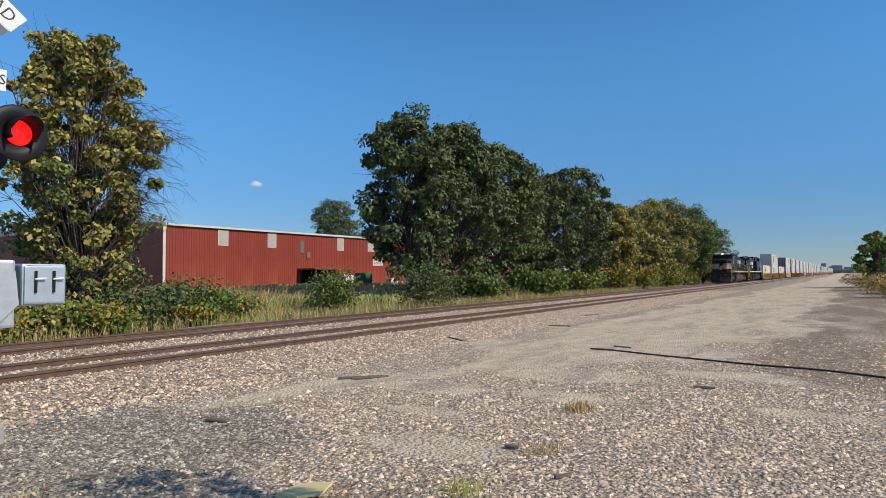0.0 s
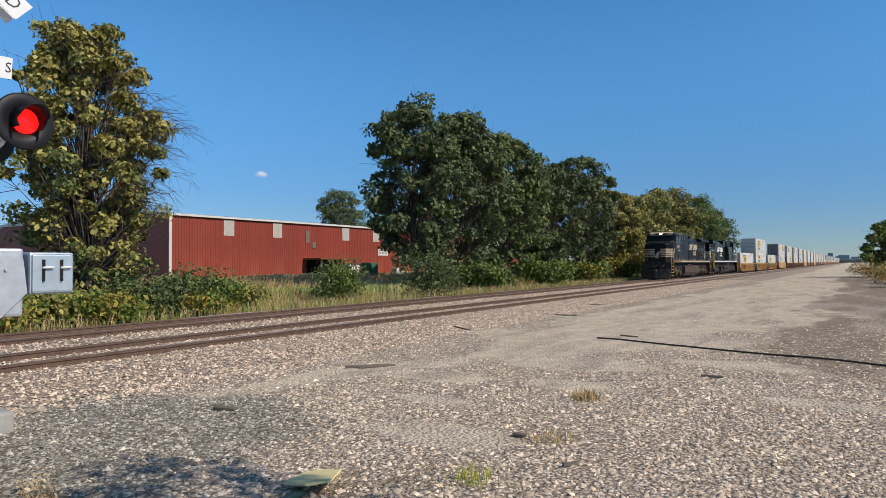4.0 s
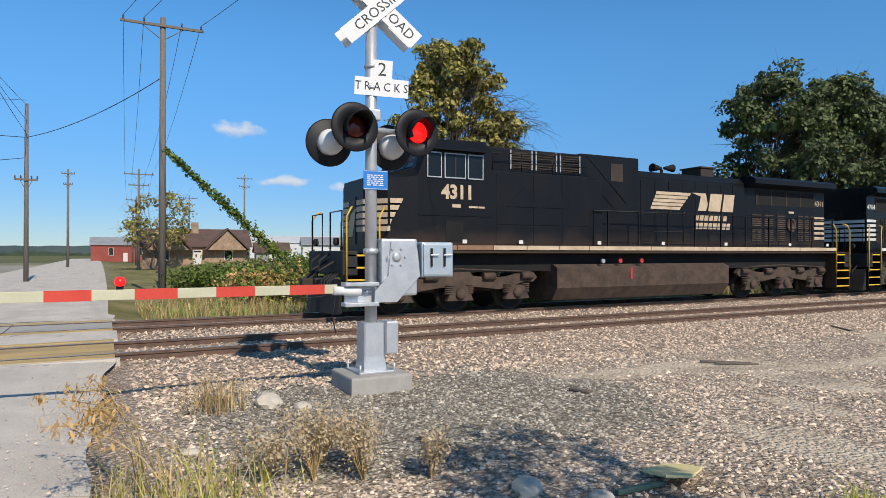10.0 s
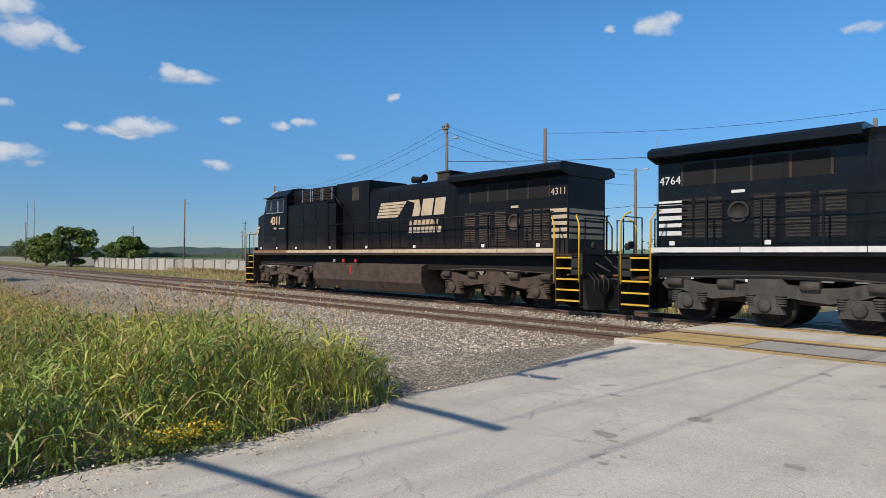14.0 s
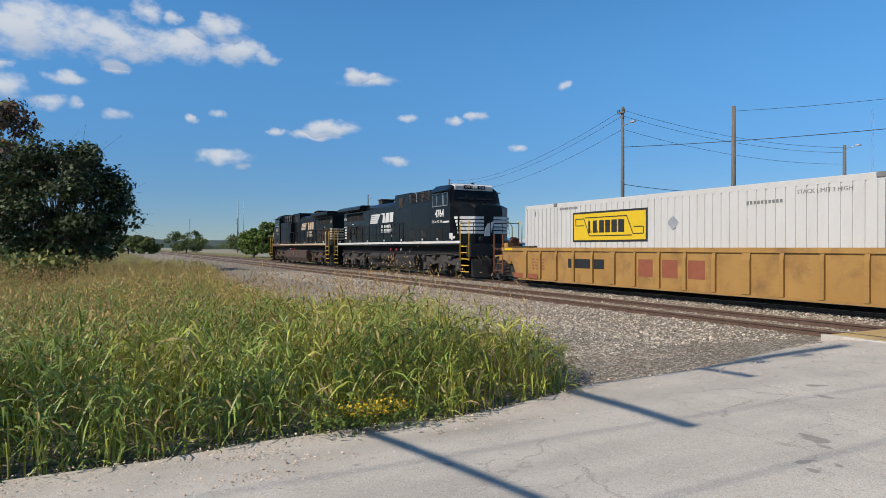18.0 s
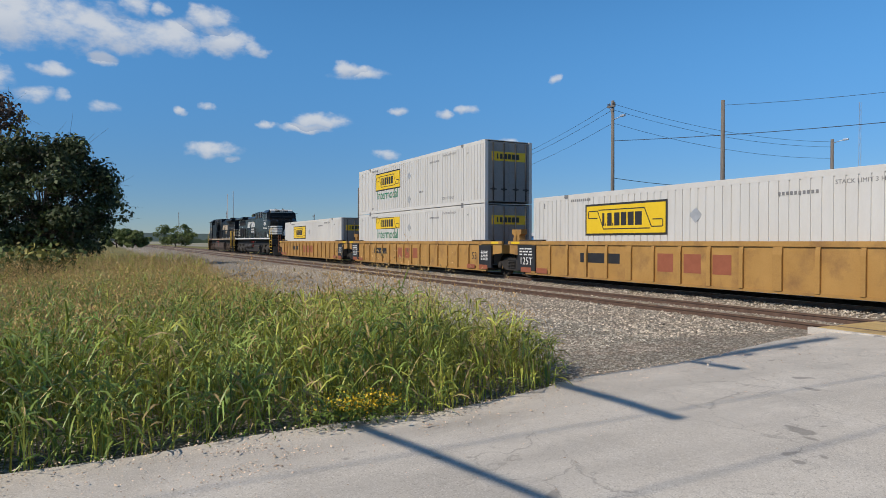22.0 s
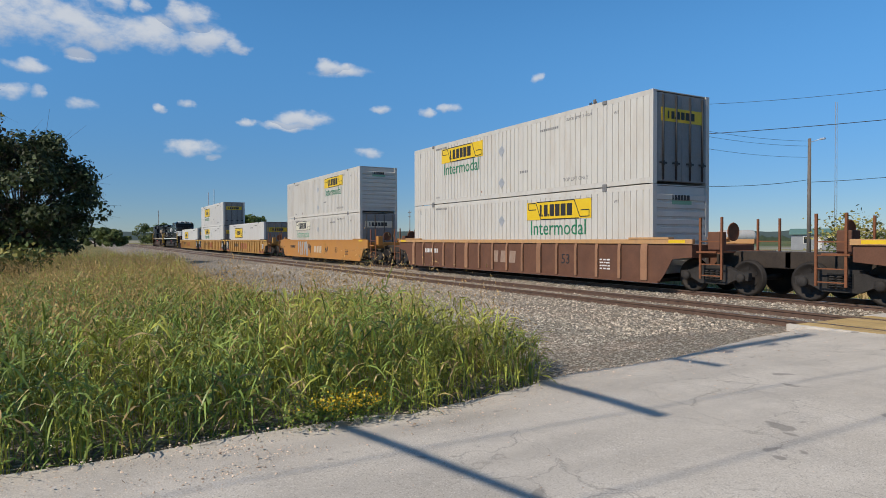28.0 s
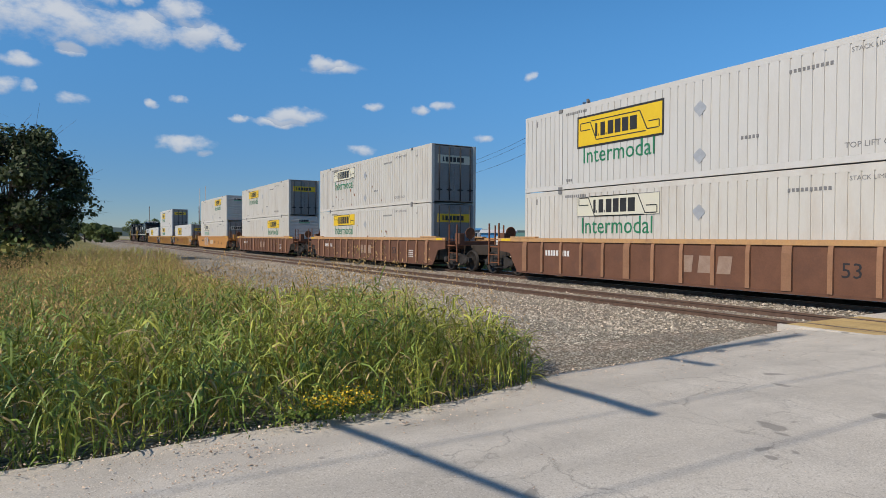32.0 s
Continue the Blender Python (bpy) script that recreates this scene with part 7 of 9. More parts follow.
# wires along the road line and over the crossing
for dy in (-1.63, -0.8, 0.8, 1.63):
    make_wire((-31.8, 2.9 + dy, 12.15), (-83.9, 4.0 + dy * 0.9, 11.2), 0.9)
    make_wire((-83.9, 4.0 + dy * 0.9, 11.2), (-117.9, 5.0 + dy * 0.9, 10.8), 0.6)
for dy in (-1.63, -0.8, 1.63):
    make_wire((-31.8, 2.9 + dy, 12.15), (3.0, 8.5 + dy, 12.4), 0.8)
for dz, dy in ((0.0, 0.0),):
    make_wire((-45, -3.55, 10.3 + dz), (2.9, -6.0 + dy, 11.2 + dz), 0.7)
make_wire((-45, -3.55, 8.4), (-30.7, -33.4, 8.2), 0.5, 0.02)
make_wire((-45, -3.55, 8.4), (-31.9, 2.9, 9.6), 0.4, 0.02)
for dz in (10.7, 10.3, 9.4):
    make_wire((-30.7, -33.4, dz), (-42.0, -80.0, dz + 0.1), 1.4)
    make_wire((-30.7, -33.4, dz), (-51.4, -31.0, dz - 1.4), 0.6)
make_wire((-33.6, -27.0, 9.7), (-45.0, -3.55, 10.6), 0.7)
make_wire((-30.7, -33.4, 5.7), (-51.4, -31.0, 6.2), 0.6, 0.02)
make_wire((-51.4, -31.0, 6.0), (-45, -3.55, 7.2), 0.7, 0.02)
# two extra wires, added only to cast soft shadow lines on the road
make_wire((14, -2.6, 9.6), (-45, -3.55, 8.6), 0.7, 0.013)
make_wire((14, -4.0, 10.0), (-45, -3.55, 9.4), 0.7, 0.012)
# poles beside the camera that cast the shadows on the road
road_pole = make_pole(2.9, -5.9, 11.2, (), 0.16, label="wooden utility pole with a rising lamp arm beside the road")
part("lamp_arm", tube(B(), (-0.1, 0.05, 4.47), (-0.1, 3.1, 5.03), 0.045, 0.035, 8), M_galv, road_pole)
part("lamp_head", box(B(), -0.22, 3.0, 4.97, 0.02, 3.6, 5.11, 0.04), M_galv, road_pole)
part("crossarm", box(B(), -0.16, -0.05, 6.66, -0.06, 1.98, 6.75, 0.01), M_wood_pole, road_pole)
part("crossarm", box(B(), -0.16, -0.05, 8.68, -0.06, 0.87, 8.77, 0.01), M_wood_pole, road_pole)
for z in (9.6, 10.5):
    part("insulator", lathe(B(), [(0.04, z), (0.09, z + 0.05), (0.05, z + 0.1), (0.09, z + 0.15), (0.03, z + 0.2)], 10, "Z", (0.0, 0.22, 0)), M_insul, road_pole)
# vine-covered guy wire
make_wire((-31.9, 2.9, 6.4), (-30.5, 8.8, 0.6), 0.1, 0.02, name="guy_wire")


# ---- the red warehouse ----
M_red = mat("red_siding", (0.24, 0.042, 0.026), (0.32, 0.064, 0.040), 0.5, scale=0.35, fine=6, stain=(0.34, 0.11, 0.06), stain_amt=0.55, stain_scale=0.3, rand=0.05)
M_trim = mat("white_trim", (0.62, 0.60, 0.56), (0.70, 0.68, 0.64), 0.6, scale=2, fine=20)
M_pane = mat("fibreglass_pane", (0.42, 0.40, 0.36), (0.52, 0.50, 0.45), 0.5, scale=3, fine=20)


def siding_mesh(w, h):
    """A strip of corrugated wall sheet w wide along y, facing +x."""
    bm = B()
    n = int(w / 0.25)
    line = []
    for i in range(n):
        a = i * w / n
        line += [(a, 0.0), (a + 0.05, 0.0), (a + 0.08, 0.03), (a + 0.17, 0.03), (a + 0.20, 0.0)]
    line.append((w, 0.0))
    lo, hi = [bm.verts.new((q[1], q[0], 0)) for q in line], [bm.verts.new((q[1], q[0], h)) for q in line]
    for i in range(len(line) - 1):
        bm.faces.new((lo[i], lo[i + 1], hi[i + 1], hi[i]))
    me = bpy.data.meshes.new("wall_sheet")
    bm.to_mesh(me)
    bm.free()
    me.materials.append(M_red)
    return me


wh = empty("warehouse", pose(-45.0, 31.6, 0), label="long red corrugated metal warehouse with white eaves", category="warehouse")
part("core", box(B(), -28, 0.02, -0.4, -0.02, 45, 5.45), M_red, wh)
SHEET = siding_mesh(3.0, 6.0)
for k in range(15):
    part("wall_sheet", SHEET, None, wh, at=(0, k * 3.0, -0.5))
part("eave", box(B(), -28.2, -0.15, 5.5, 0.22, 45.1, 5.68, 0.02), M_trim, wh, "white metal eave")
part("roof", loft([[(-28.2, y, 5.68), (-14, y, 6.6), (0.2, y, 5.69)] for y in (-0.15, 45.1)]), M_trim, wh)
part("corner_trim", box(B(), 0.035, -0.06, -0.5, 0.10, 0.16, 5.5), M_trim, wh)
for y in (5.2, 10.7, 20.2, 25.3):
    w = part("window", box(B(), 0.03, y, 4.15, 0.075, y + 0.95, 5.35), M_pane, wh, "pale fibreglass wall light")
    part("window_frame", box(B(), 0.028, y - 0.06, 4.09, 0.05, y + 1.01, 5.41), M_trim, w)
part("notice_board", box(B(), 0.035, 26.1, 2.55, 0.08, 27.9, 3.35, 0.01), M_trim, wh, "white notice board")
shapes("notice_bars", bar_block(3, 1.5, 0.55), M_small, wh, side_m(1, 0.082, 27.0, 2.95), 0.003)
for a, b, c, d in ((14.8, 15.3, 3.7, 4.9), (15.7, 16.2, 3.2, 3.8), (28.5, 30.4, 2.0, 2.2)):
    part("pipe_frame", box(B(), 0.035, a, c, 0.07, b, d), M_wood_pole if a < 20 else M_rust, wh)
dk = part("loading_dock", box(B(), 0.04, 14.6, -0.4, 2.2, 19.6, 0.75, 0.02), M_wood_pole, wh, "open timber loading dock")
part("dock_roof", box(B(), 0.04, 14.4, 2.05, 2.4, 20.0, 2.2, 0.02), M_rust, dk)
# black sheet on the uncut wall stands for the unlit inside
part("dock_opening", box(B(), 0.032, 15.0, 0.75, 0.05, 19.2, 2.05), M_dark, dk)
for y in (14.7, 16.3, 18.0, 19.7):
    part("dock_post", box(B(), 2.1, y - 0.08, -0.4, 2.25, y + 0.08, 2.05), M_wood_pole, dk)
M_green = mat("green_paint", (0.03, 0.13, 0.07), (0.05, 0.18, 0.10), 0.5)
tagged(part("waste_bin", box(B(), -41.9, 50.9, -0.1, -40.7, 52.3, 1.75, 0.04), M_green), "dark green metal waste bin by the loading dock", "waste bin")
for x, y, w, h in ((-41.5, 46.1, 0.9, 1.1), (-41.0, 47.4, 0.7, 1.6), (-41.6, 48.8, 0.9, 1.5), (-40.6, 54.4, 1.2, 1.2)):
    o = part("old_appliance", box(B(), x, y, -0.1, x + 0.7, y + w, h, 0.04), M_trim)
    tagged(o, "discarded pale appliance beside the loading dock", "appliance", "discarded appliances")
wh2 = empty("annexe", pose(-44.5, 77.2, 0), label="low rust-red annexe half hidden by trees", category="building")
part("wall", box(B(), -14, 0, -0.4, 0, 16, 4.2), M_red, wh2)
part("roof", loft([[(-14.2, y, 4.2), (-7, y, 5.2), (0.2, y, 4.2)] for y in (-0.2, 16.2)]), M_trim, wh2)


# ---- houses, sheds, yard things beyond the tracks ----
M_brickh = mat("house_stone", (0.26, 0.17, 0.11), (0.44, 0.32, 0.22), 0.9, scale=1.5, fine=6, bump=0.4)
M_shingle = mat("roof_brown", (0.085, 0.055, 0.045), (0.14, 0.09, 0.075), 0.9, scale=1, fine=8)
M_shed = mat("shed_metal", (0.60, 0.60, 0.58), (0.70, 0.70, 0.68), 0.5, 0.1, scale=0.5, fine=6)
M_shed_g = mat("roof_grey", (0.24, 0.25, 0.26), (0.34, 0.35, 0.36), 0.6, scale=0.5, fine=6)
M_tankw = mat("tank_white", (0.46, 0.45, 0.42), (0.56, 0.55, 0.52), 0.6, scale=0.8, fine=8, stain=(0.30, 0.24, 0.18), stain_amt=0.6, stain_scale=0.8)
M_bluew = mat("blue_wall", (0.06, 0.24, 0.50), (0.09, 0.30, 0.58), 0.5, scale=0.5, fine=6)
M_grnroof = mat("green_roof", (0.10, 0.20, 0.17), (0.15, 0.26, 0.22), 0.6)
M_glassd = mat("window_dark", (0.02, 0.025, 0.03), (0.03, 0.035, 0.04), 0.1)


def gable_house(name, x, y, turn, w, d, h, rise, wall, roof, label, windows=2, door=True, z=-0.4):
    """w along local y (facing +x), d deep; the ridge runs along y."""
    g = empty(name, pose(x, y, z, 0, 0, turn), label=label, category="house" if name == "house" else "building")
    part("wall", prism(B(), [(-d, 0), (0, 0), (0, h), (-d / 2, h + rise * 0.96), (-d, h)], "Y", -w / 2, w / 2), wall, g)
    for s in (0, 1):
        a, b = ((0.35, h - 0.15), (-d / 2, h + rise)) if s else ((-d - 0.35, h - 0.15), (-d / 2, h + rise))
        part("roof", prism(B(), [a, b, (b[0], b[1] + 0.16), (a[0], a[1] + 0.16)], "Y", -w / 2 - 0.3, w / 2 + 0.3), roof, g)
    for k in range(windows):
        yy = -w / 2 + (k + 0.7) * w / (windows + 0.4)
        wn = part("window", box(B(), 0.0, yy - 0.45, h * 0.4, 0.05, yy + 0.45, h * 0.8), M_glassd, g)
        part("window_frame", box(B(), -0.01, yy - 0.53, h * 0.4 - 0.08, 0.03, yy + 0.53, h * 0.8 + 0.08), M_trim, wn)
    if door:
        part("door", box(B(), 0.0, -0.45, 0.1, 0.06, 0.45, 2.1), M_trim, g)
    return g


hs = gable_house("house", -88, 11.0, -4, 13, 9, 2.9, 2.2, M_brickh, M_shingle, "small stone cottage with a brown shingle roof", 3)
for yy in (-3.4, 3.6):
    part("gable", prism(B(), [(yy - 2.4, 2.4), (yy + 2.4, 2.4), (yy, 5.0)], "X", -3.5, 1.2), M_brickh, hs)
    part("gable_roof", prism(B(), [(yy - 2.7, 2.35), (yy, 5.05), (yy, 5.25), (yy - 2.9, 2.4)], "X", -3.5, 1.5), M_shingle, hs)
    part("gable_roof", prism(B(), [(yy + 2.7, 2.35), (yy, 5.05), (yy, 5.25), (yy + 2.9, 2.4)], "X", -3.5, 1.5), M_shingle, hs)
part("chimney", box(B(), -4.0, -0.6, 4.0, -3.2, 0.3, 6.1, 0.03), M_brickh, hs)
gable_house("shed", -92, 21.5, -8, 4.5, 4, 2.2, 1.2, M_shed_g, M_shingle, "small grey wooden shed", 0)
gable_house("shed", -112, 38.0, -14, 13, 14, 3.6, 1.3, M_shed, M_shed_g, "pale metal machine shed with an open front", 0, False)
gable_house("shed", -150, 40.0, -14, 26, 14, 4.6, 1.5, M_shed, M_shed, "long white metal shed", 0, False)
gable_house("shed", -160, 26.0, -8, 16, 14, 5.2, 1.5, M_shed, M_shed, "white metal storage building", 1)
gable_house("site_office", -175, -43.0, 12, 26, 7, 3.4, 0.5, M_shed, M_shed_g, "long white portable office", 7)
gable_house("shed", -165, 4.5, 0, 14, 9, 4.0, 1.6, M_red, M_shed_g, "red metal barn far along the road", 2)
gable_house("shed", -106, -62.0, 30, 8, 6, 2.7, 0.7, M_shed_g, M_grnroof, "grey shed with a green roof", 2)
gable_house("site_office", -73.8, -119.3, 54, 8.5, 3.5, 3.6, 0.15, M_shed_g, M_bluew, "grey portable cabin with a blue roof", 5)
gable_house("site_office", -71.9, -102.6, 50, 6.5, 5, 2.9, 0.4, M_bluew, M_shed, "bright blue site container", 0)
gable_house("shed", -67.9, -86.9, 62, 4.6, 4, 1.9, 0.7, M_shed, M_grnroof, "white metal shed with a green roof", 0, False)
for x, y, t in ((-178, -70, 18), (-184, -84, 20), (-170, -58, 16)):
    o = empty("cargo_box", pose(x, y, -0.4, 0, 0, t), label="red steel storage container in a yard", category="container", group="red yard containers")
    part("body", box(B(), -2.4, -6.5, 0, 0, 6.5, 3.0, 0.03), M_armr, o)
    for k in range(12):
        part("rib", box(B(), 0.0, -6.2 + k * 1.1, 0.2, 0.04, -5.9 + k * 1.1, 2.8), M_armr, o)
for x, y, t, L_ in ((-118, -86, 62, 8), (-132, -72, 58, 8), (-128, -66, 70, 7), (-104, -98, 64, 8), (-136, -60, 30, 8)):
    o = empty("tank_wagon", pose(x, y, -0.3, 0, 0, t), label="white cylindrical tank wagon standing in a yard", category="tank wagon", group="parked tank wagons")
    part("tank", lathe(B(), [(0.0, -L_ / 2), (0.8, -L_ / 2 + 0.12), (1.2, -L_ / 2 + 0.5), (1.25, -L_ / 2 + 0.8), (1.25, L_ / 2 - 0.8), (1.2, L_ / 2 - 0.5), (0.8, L_ / 2 - 0.12), (0.0, L_ / 2)], 24, "Y", (0, 0, 2.3)), M_tankw, o)
    part("dome", lathe(B(), [(0.4, 3.45), (0.4, 3.8), (0.0, 3.85)], 14), M_tankw, o)
    part("frame", box(B(), -1.2, -L_ / 2, 0.9, 1.2, L_ / 2, 1.15), M_dark, o)
    for yy in (-L_ / 2 + 2, L_ / 2 - 2):
        part("truck", box(B(), -1.0, yy - 1.2, 0.1, 1.0, yy + 1.2, 0.9, 0.05), M_dark, o)
M_pipe = mat("black_pipe", (0.02, 0.02, 0.022), (0.04, 0.04, 0.042), 0.6)
for k, (x, y, z, L_, t) in enumerate(((-38, -17.0, 0.05, 9, 14), (-38.6, -16.6, 0.45, 8, 16), (-39.2, -18, 0.05, 10, 13), (-37.2, -24.5, 0.05, 8, 20), (-37.9, -25.2, 0.45, 7, 18))):
    o = part("pipe", lathe(B(), [(0.2, -L_ / 2), (0.25, -L_ / 2), (0.25, L_ / 2), (0.2, L_ / 2)], 14, "Y", (0, 0, 0)), M_pipe if k % 2 else M_rust)
    o.matrix_basis = pose(x, y, z - 0.2, 0, 0, t)
    tagged(o, "large steel pipe lying in the yard", "pipe", "pipes in the yard")
M_orange = mat("orange_paint", (0.70, 0.20, 0.02), (0.78, 0.26, 0.03), 0.5)
for x, y in ((-31.0, -15.6), (-31.6, -13.2), (-31.4, -17.8), (-31.2, -11.2), (-30.8, -20.4)):
    o = empty("bollard", pose(x, y, -0.5), label="white and orange marker post in the verge", category="marker post", group="marker posts")
    part("post", tube(B(), (0, 0, 0), (0, 0, 1.25), 0.07, 0.07, 10), M_trim, o)
    part("orange_band", tube(B(), (0, 0, 0.3), (0, 0, 0.6), 0.078, 0.078, 10), M_orange, o)
    part("base", box(B(), -0.2, -0.2, 0, 0.2, 0.2, 0.25, 0.03), M_orange, o)
# low concrete wall with weeds along the yard
M_wall = mat("old_concrete", (0.36, 0.33, 0.29), (0.50, 0.47, 0.42), 0.9, scale=0.7, fine=20, bump=0.4, stain=(0.20, 0.17, 0.12), stain_amt=0.7, stain_scale=0.5, rand=0.1)
yw = tagged(empty("yard_wall"), "low weathered concrete panel wall with weeds", "wall", kind="structure")
for k in range(28):
    y = -33 - k * 3.0
    part("wall_panel", box(B(), -29.3 - 0.06 * (k % 2), y - 2.92, -0.6, -29.1 - 0.06 * (k % 2), y, 0.95 + 0.06 * ((k * 7) % 3), 0.03), M_wall, yw)
    part("wall_post", box(B(), -29.4, y - 0.12, -0.6, -29.0, y + 0.08, 1.1, 0.02), M_wall, yw)
# lattice tower and guyed mast
tw = empty("lattice_tower", pose(-140, -53, -0.4), label="grey steel lattice tower", category="tower")
bm = B()
for sx, sy in ((-1, -1), (1, -1), (1, 1), (-1, 1)):
    tube(bm, (sx * 2.6, sy * 2.6, 0), (sx * 0.7, sy * 0.7, 21), 0.12, 0.09, 6)
part("legs", bm, M_mast, tw)
bm = B()
for k in range(9):
    z0, z1 = k * 2.3, (k + 1) * 2.3
    w0, w1 = 2.6 - 1.9 * z0 / 21, 2.6 - 1.9 * z1 / 21
    for a, b in (((-1, -1), (1, -1)), ((1, -1), (1, 1)), ((1, 1), (-1, 1)), ((-1, 1), (-1, -1))):
        tube(bm, (a[0] * w0, a[1] * w0, z0), (b[0] * w1, b[1] * w1, z1), 0.06, 0.06, 4)
        tube(bm, (b[0] * w0, b[1] * w0, z0), (a[0] * w1, a[1] * w1, z1), 0.06, 0.06, 4)
part("bracing", bm, M_mast, tw)
part("platform", box(B(), -1.6, -1.6, 20.6, 1.6, 1.6, 22.6, 0.1), M_mast, tw)
gm = empty("radio_mast", pose(-170, -95, -0.4), label="tall thin lattice radio mast", category="mast")
bm = B()
for k in range(3):
    a = k * 2.094
    tube(bm, (0.35 * math.cos(a), 0.35 * math.sin(a), 0), (0.25 * math.cos(a), 0.25 * math.sin(a), 37), 0.06, 0.05, 5)
for k in range(30):
    a, b = (k % 3) * 2.094, ((k + 1) % 3) * 2.094
    tube(bm, (0.33 * math.cos(a), 0.33 * math.sin(a), k * 1.23), (0.33 * math.cos(b), 0.33 * math.sin(b), (k + 1) * 1.23), 0.03, 0.03, 4)
part("mast_frame", bm, M_mast, gm)
# far hills, tree lines, skyline
# the haze of distance is tinted into the woods' colour
M_hill = mat("hill_woods", (0.045, 0.075, 0.075), (0.075, 0.105, 0.095), 1.0, scale=0.004, fine=0.05)
bm = B()
prev = None
for k in range(0, 181):
    a = radians(60 + k * 0.75)
    R = 2900
    h = 12 + 42 * (0.5 + 0.5 * noise.noise(Vector((k * 0.06, 3.3, 0)))) + 10 * noise.noise(Vector((k * 0.35, 8, 0)))
    if k * 0.75 < 25:
        h *= 0.35
    v = (bm.verts.new((-R * math.sin(a), R * math.cos(a), -20)), bm.verts.new((-(R + 120) * math.sin(a), (R + 120) * math.cos(a), h)), bm.verts.new((-(R + 500) * math.sin(a), (R + 500) * math.cos(a), h * 0.6)))
    if prev:
        bm.faces.new((prev[0], v[0], v[1], prev[1])).smooth = True
        bm.faces.new((prev[1], v[1], v[2], prev[2])).smooth = True
    prev = v
bmesh.ops.recalc_face_normals(bm, faces=bm.faces)
tagged(part("hills", bm, M_hill), "low blue-green wooded hills on the horizon", "hills", kind="structure")
# blue-grey holds the painted haze; the blocks' own colour is left out
M_city = mat("far_city", (0.24, 0.30, 0.37), (0.30, 0.36, 0.43), 0.9)
for x, w, h in ((-78, 16, 34), (-55, 12, 22), (-46, 34, 26), (-8, 26, 20), (-125, 44, 22), (60, 30, 18)):
    tagged(part("office_tower", box(B(), x, 2700, -10, x + w, 2740, h, 1), M_city), "hazy distant city office block", "building", "far skyline")

# ragged woods and hedgerows across the fields to the west
M_farwood = mat("far_woodland", (0.028, 0.044, 0.026), (0.055, 0.078, 0.042), 1.0, scale=0.05, fine=0.6)
wv, wf = [], []
for k in range(620):
    a = radians(64 + k * 0.18)
    R = 640 + 90 * fnoise(k * 0.02, 0, 1.0, 63)
    h = max(0.4, 3.6 + 4.2 * fnoise(k * 0.09, 0, 1.0, 64) + 2.2 * fnoise(k * 0.45, 0, 1.0, 65) + 1.1 * fnoise(k * 1.3, 0, 1.0, 66))
    for r_, z_ in ((R, -2), (R + 1, h * 0.7), (R + 6, h), (R + 20, -2)):
        wv.append((-r_ * math.sin(a), r_ * math.cos(a), z_))
for i in range(619):
    for k in range(3):
        wf.append([i * 4 + k, i * 4 + 1 + k, i * 4 + 5 + k, i * 4 + 4 + k])
tagged(new("hedgerow_woods", np_mesh("hedgerow_woods", wv, wf, M_farwood, True)), "ragged dark line of far hedgerow trees", "woods", kind="stuff")

# a low line of woods at the end of the lot
wx = np.linspace(-400, 900, 260)
wv, wf = [], []
for i, x in enumerate(wx):
    h = 7 + 3.5 * fnoise(x, 0, 0.02, 61) + 2.0 * fnoise(x, 0, 0.11, 62)
    wv += [(x, 1500, -2), (x, 1500, h * 0.75), (x, 1512, h), (x, 1540, -2)]
for i in range(len(wx) - 1):
    for k in range(3):
        wf.append([i * 4 + k, i * 4 + 4 + k, i * 4 + 5 + k, i * 4 + 1 + k])
tagged(new("far_woods", np_mesh("far_woods", wv, wf, M_hill, True)), "low dark line of distant woods", "woods", kind="stuff")


# ---- plants ----
def leaf_mat(name, c1, c2, isl=0.35):
    return mat(name, c1, c2, 0.6, scale=0.4, fine=3, island=isl, spec=0.3, translucent=0.18)


M_leaf = leaf_mat("leaf_green", (0.078, 0.110, 0.032), (0.185, 0.225, 0.075))
M_leaf_dark = leaf_mat("leaf_dark", (0.062, 0.086, 0.036), (0.145, 0.180, 0.075))
M_leaf_olive = leaf_mat("leaf_olive", (0.18, 0.172, 0.042), (0.45, 0.39, 0.12), 0.65)
M_leaf_yellow = leaf_mat("leaf_yellow", (0.24, 0.20, 0.035), (0.42, 0.32, 0.07), 0.45)
M_leaf_deep = leaf_mat("leaf_deep", (0.024, 0.036, 0.014), (0.066, 0.086, 0.034))
M_leaf_light = leaf_mat("leaf_light", (0.085, 0.14, 0.022), (0.19, 0.25, 0.05))
M_bark = mat("bark", (0.065, 0.050, 0.040), (0.15, 0.115, 0.09), 0.95, scale=3, fine=40, bump=0.7, bump_dist=0.02, stretch=(4, 4, 0.8))


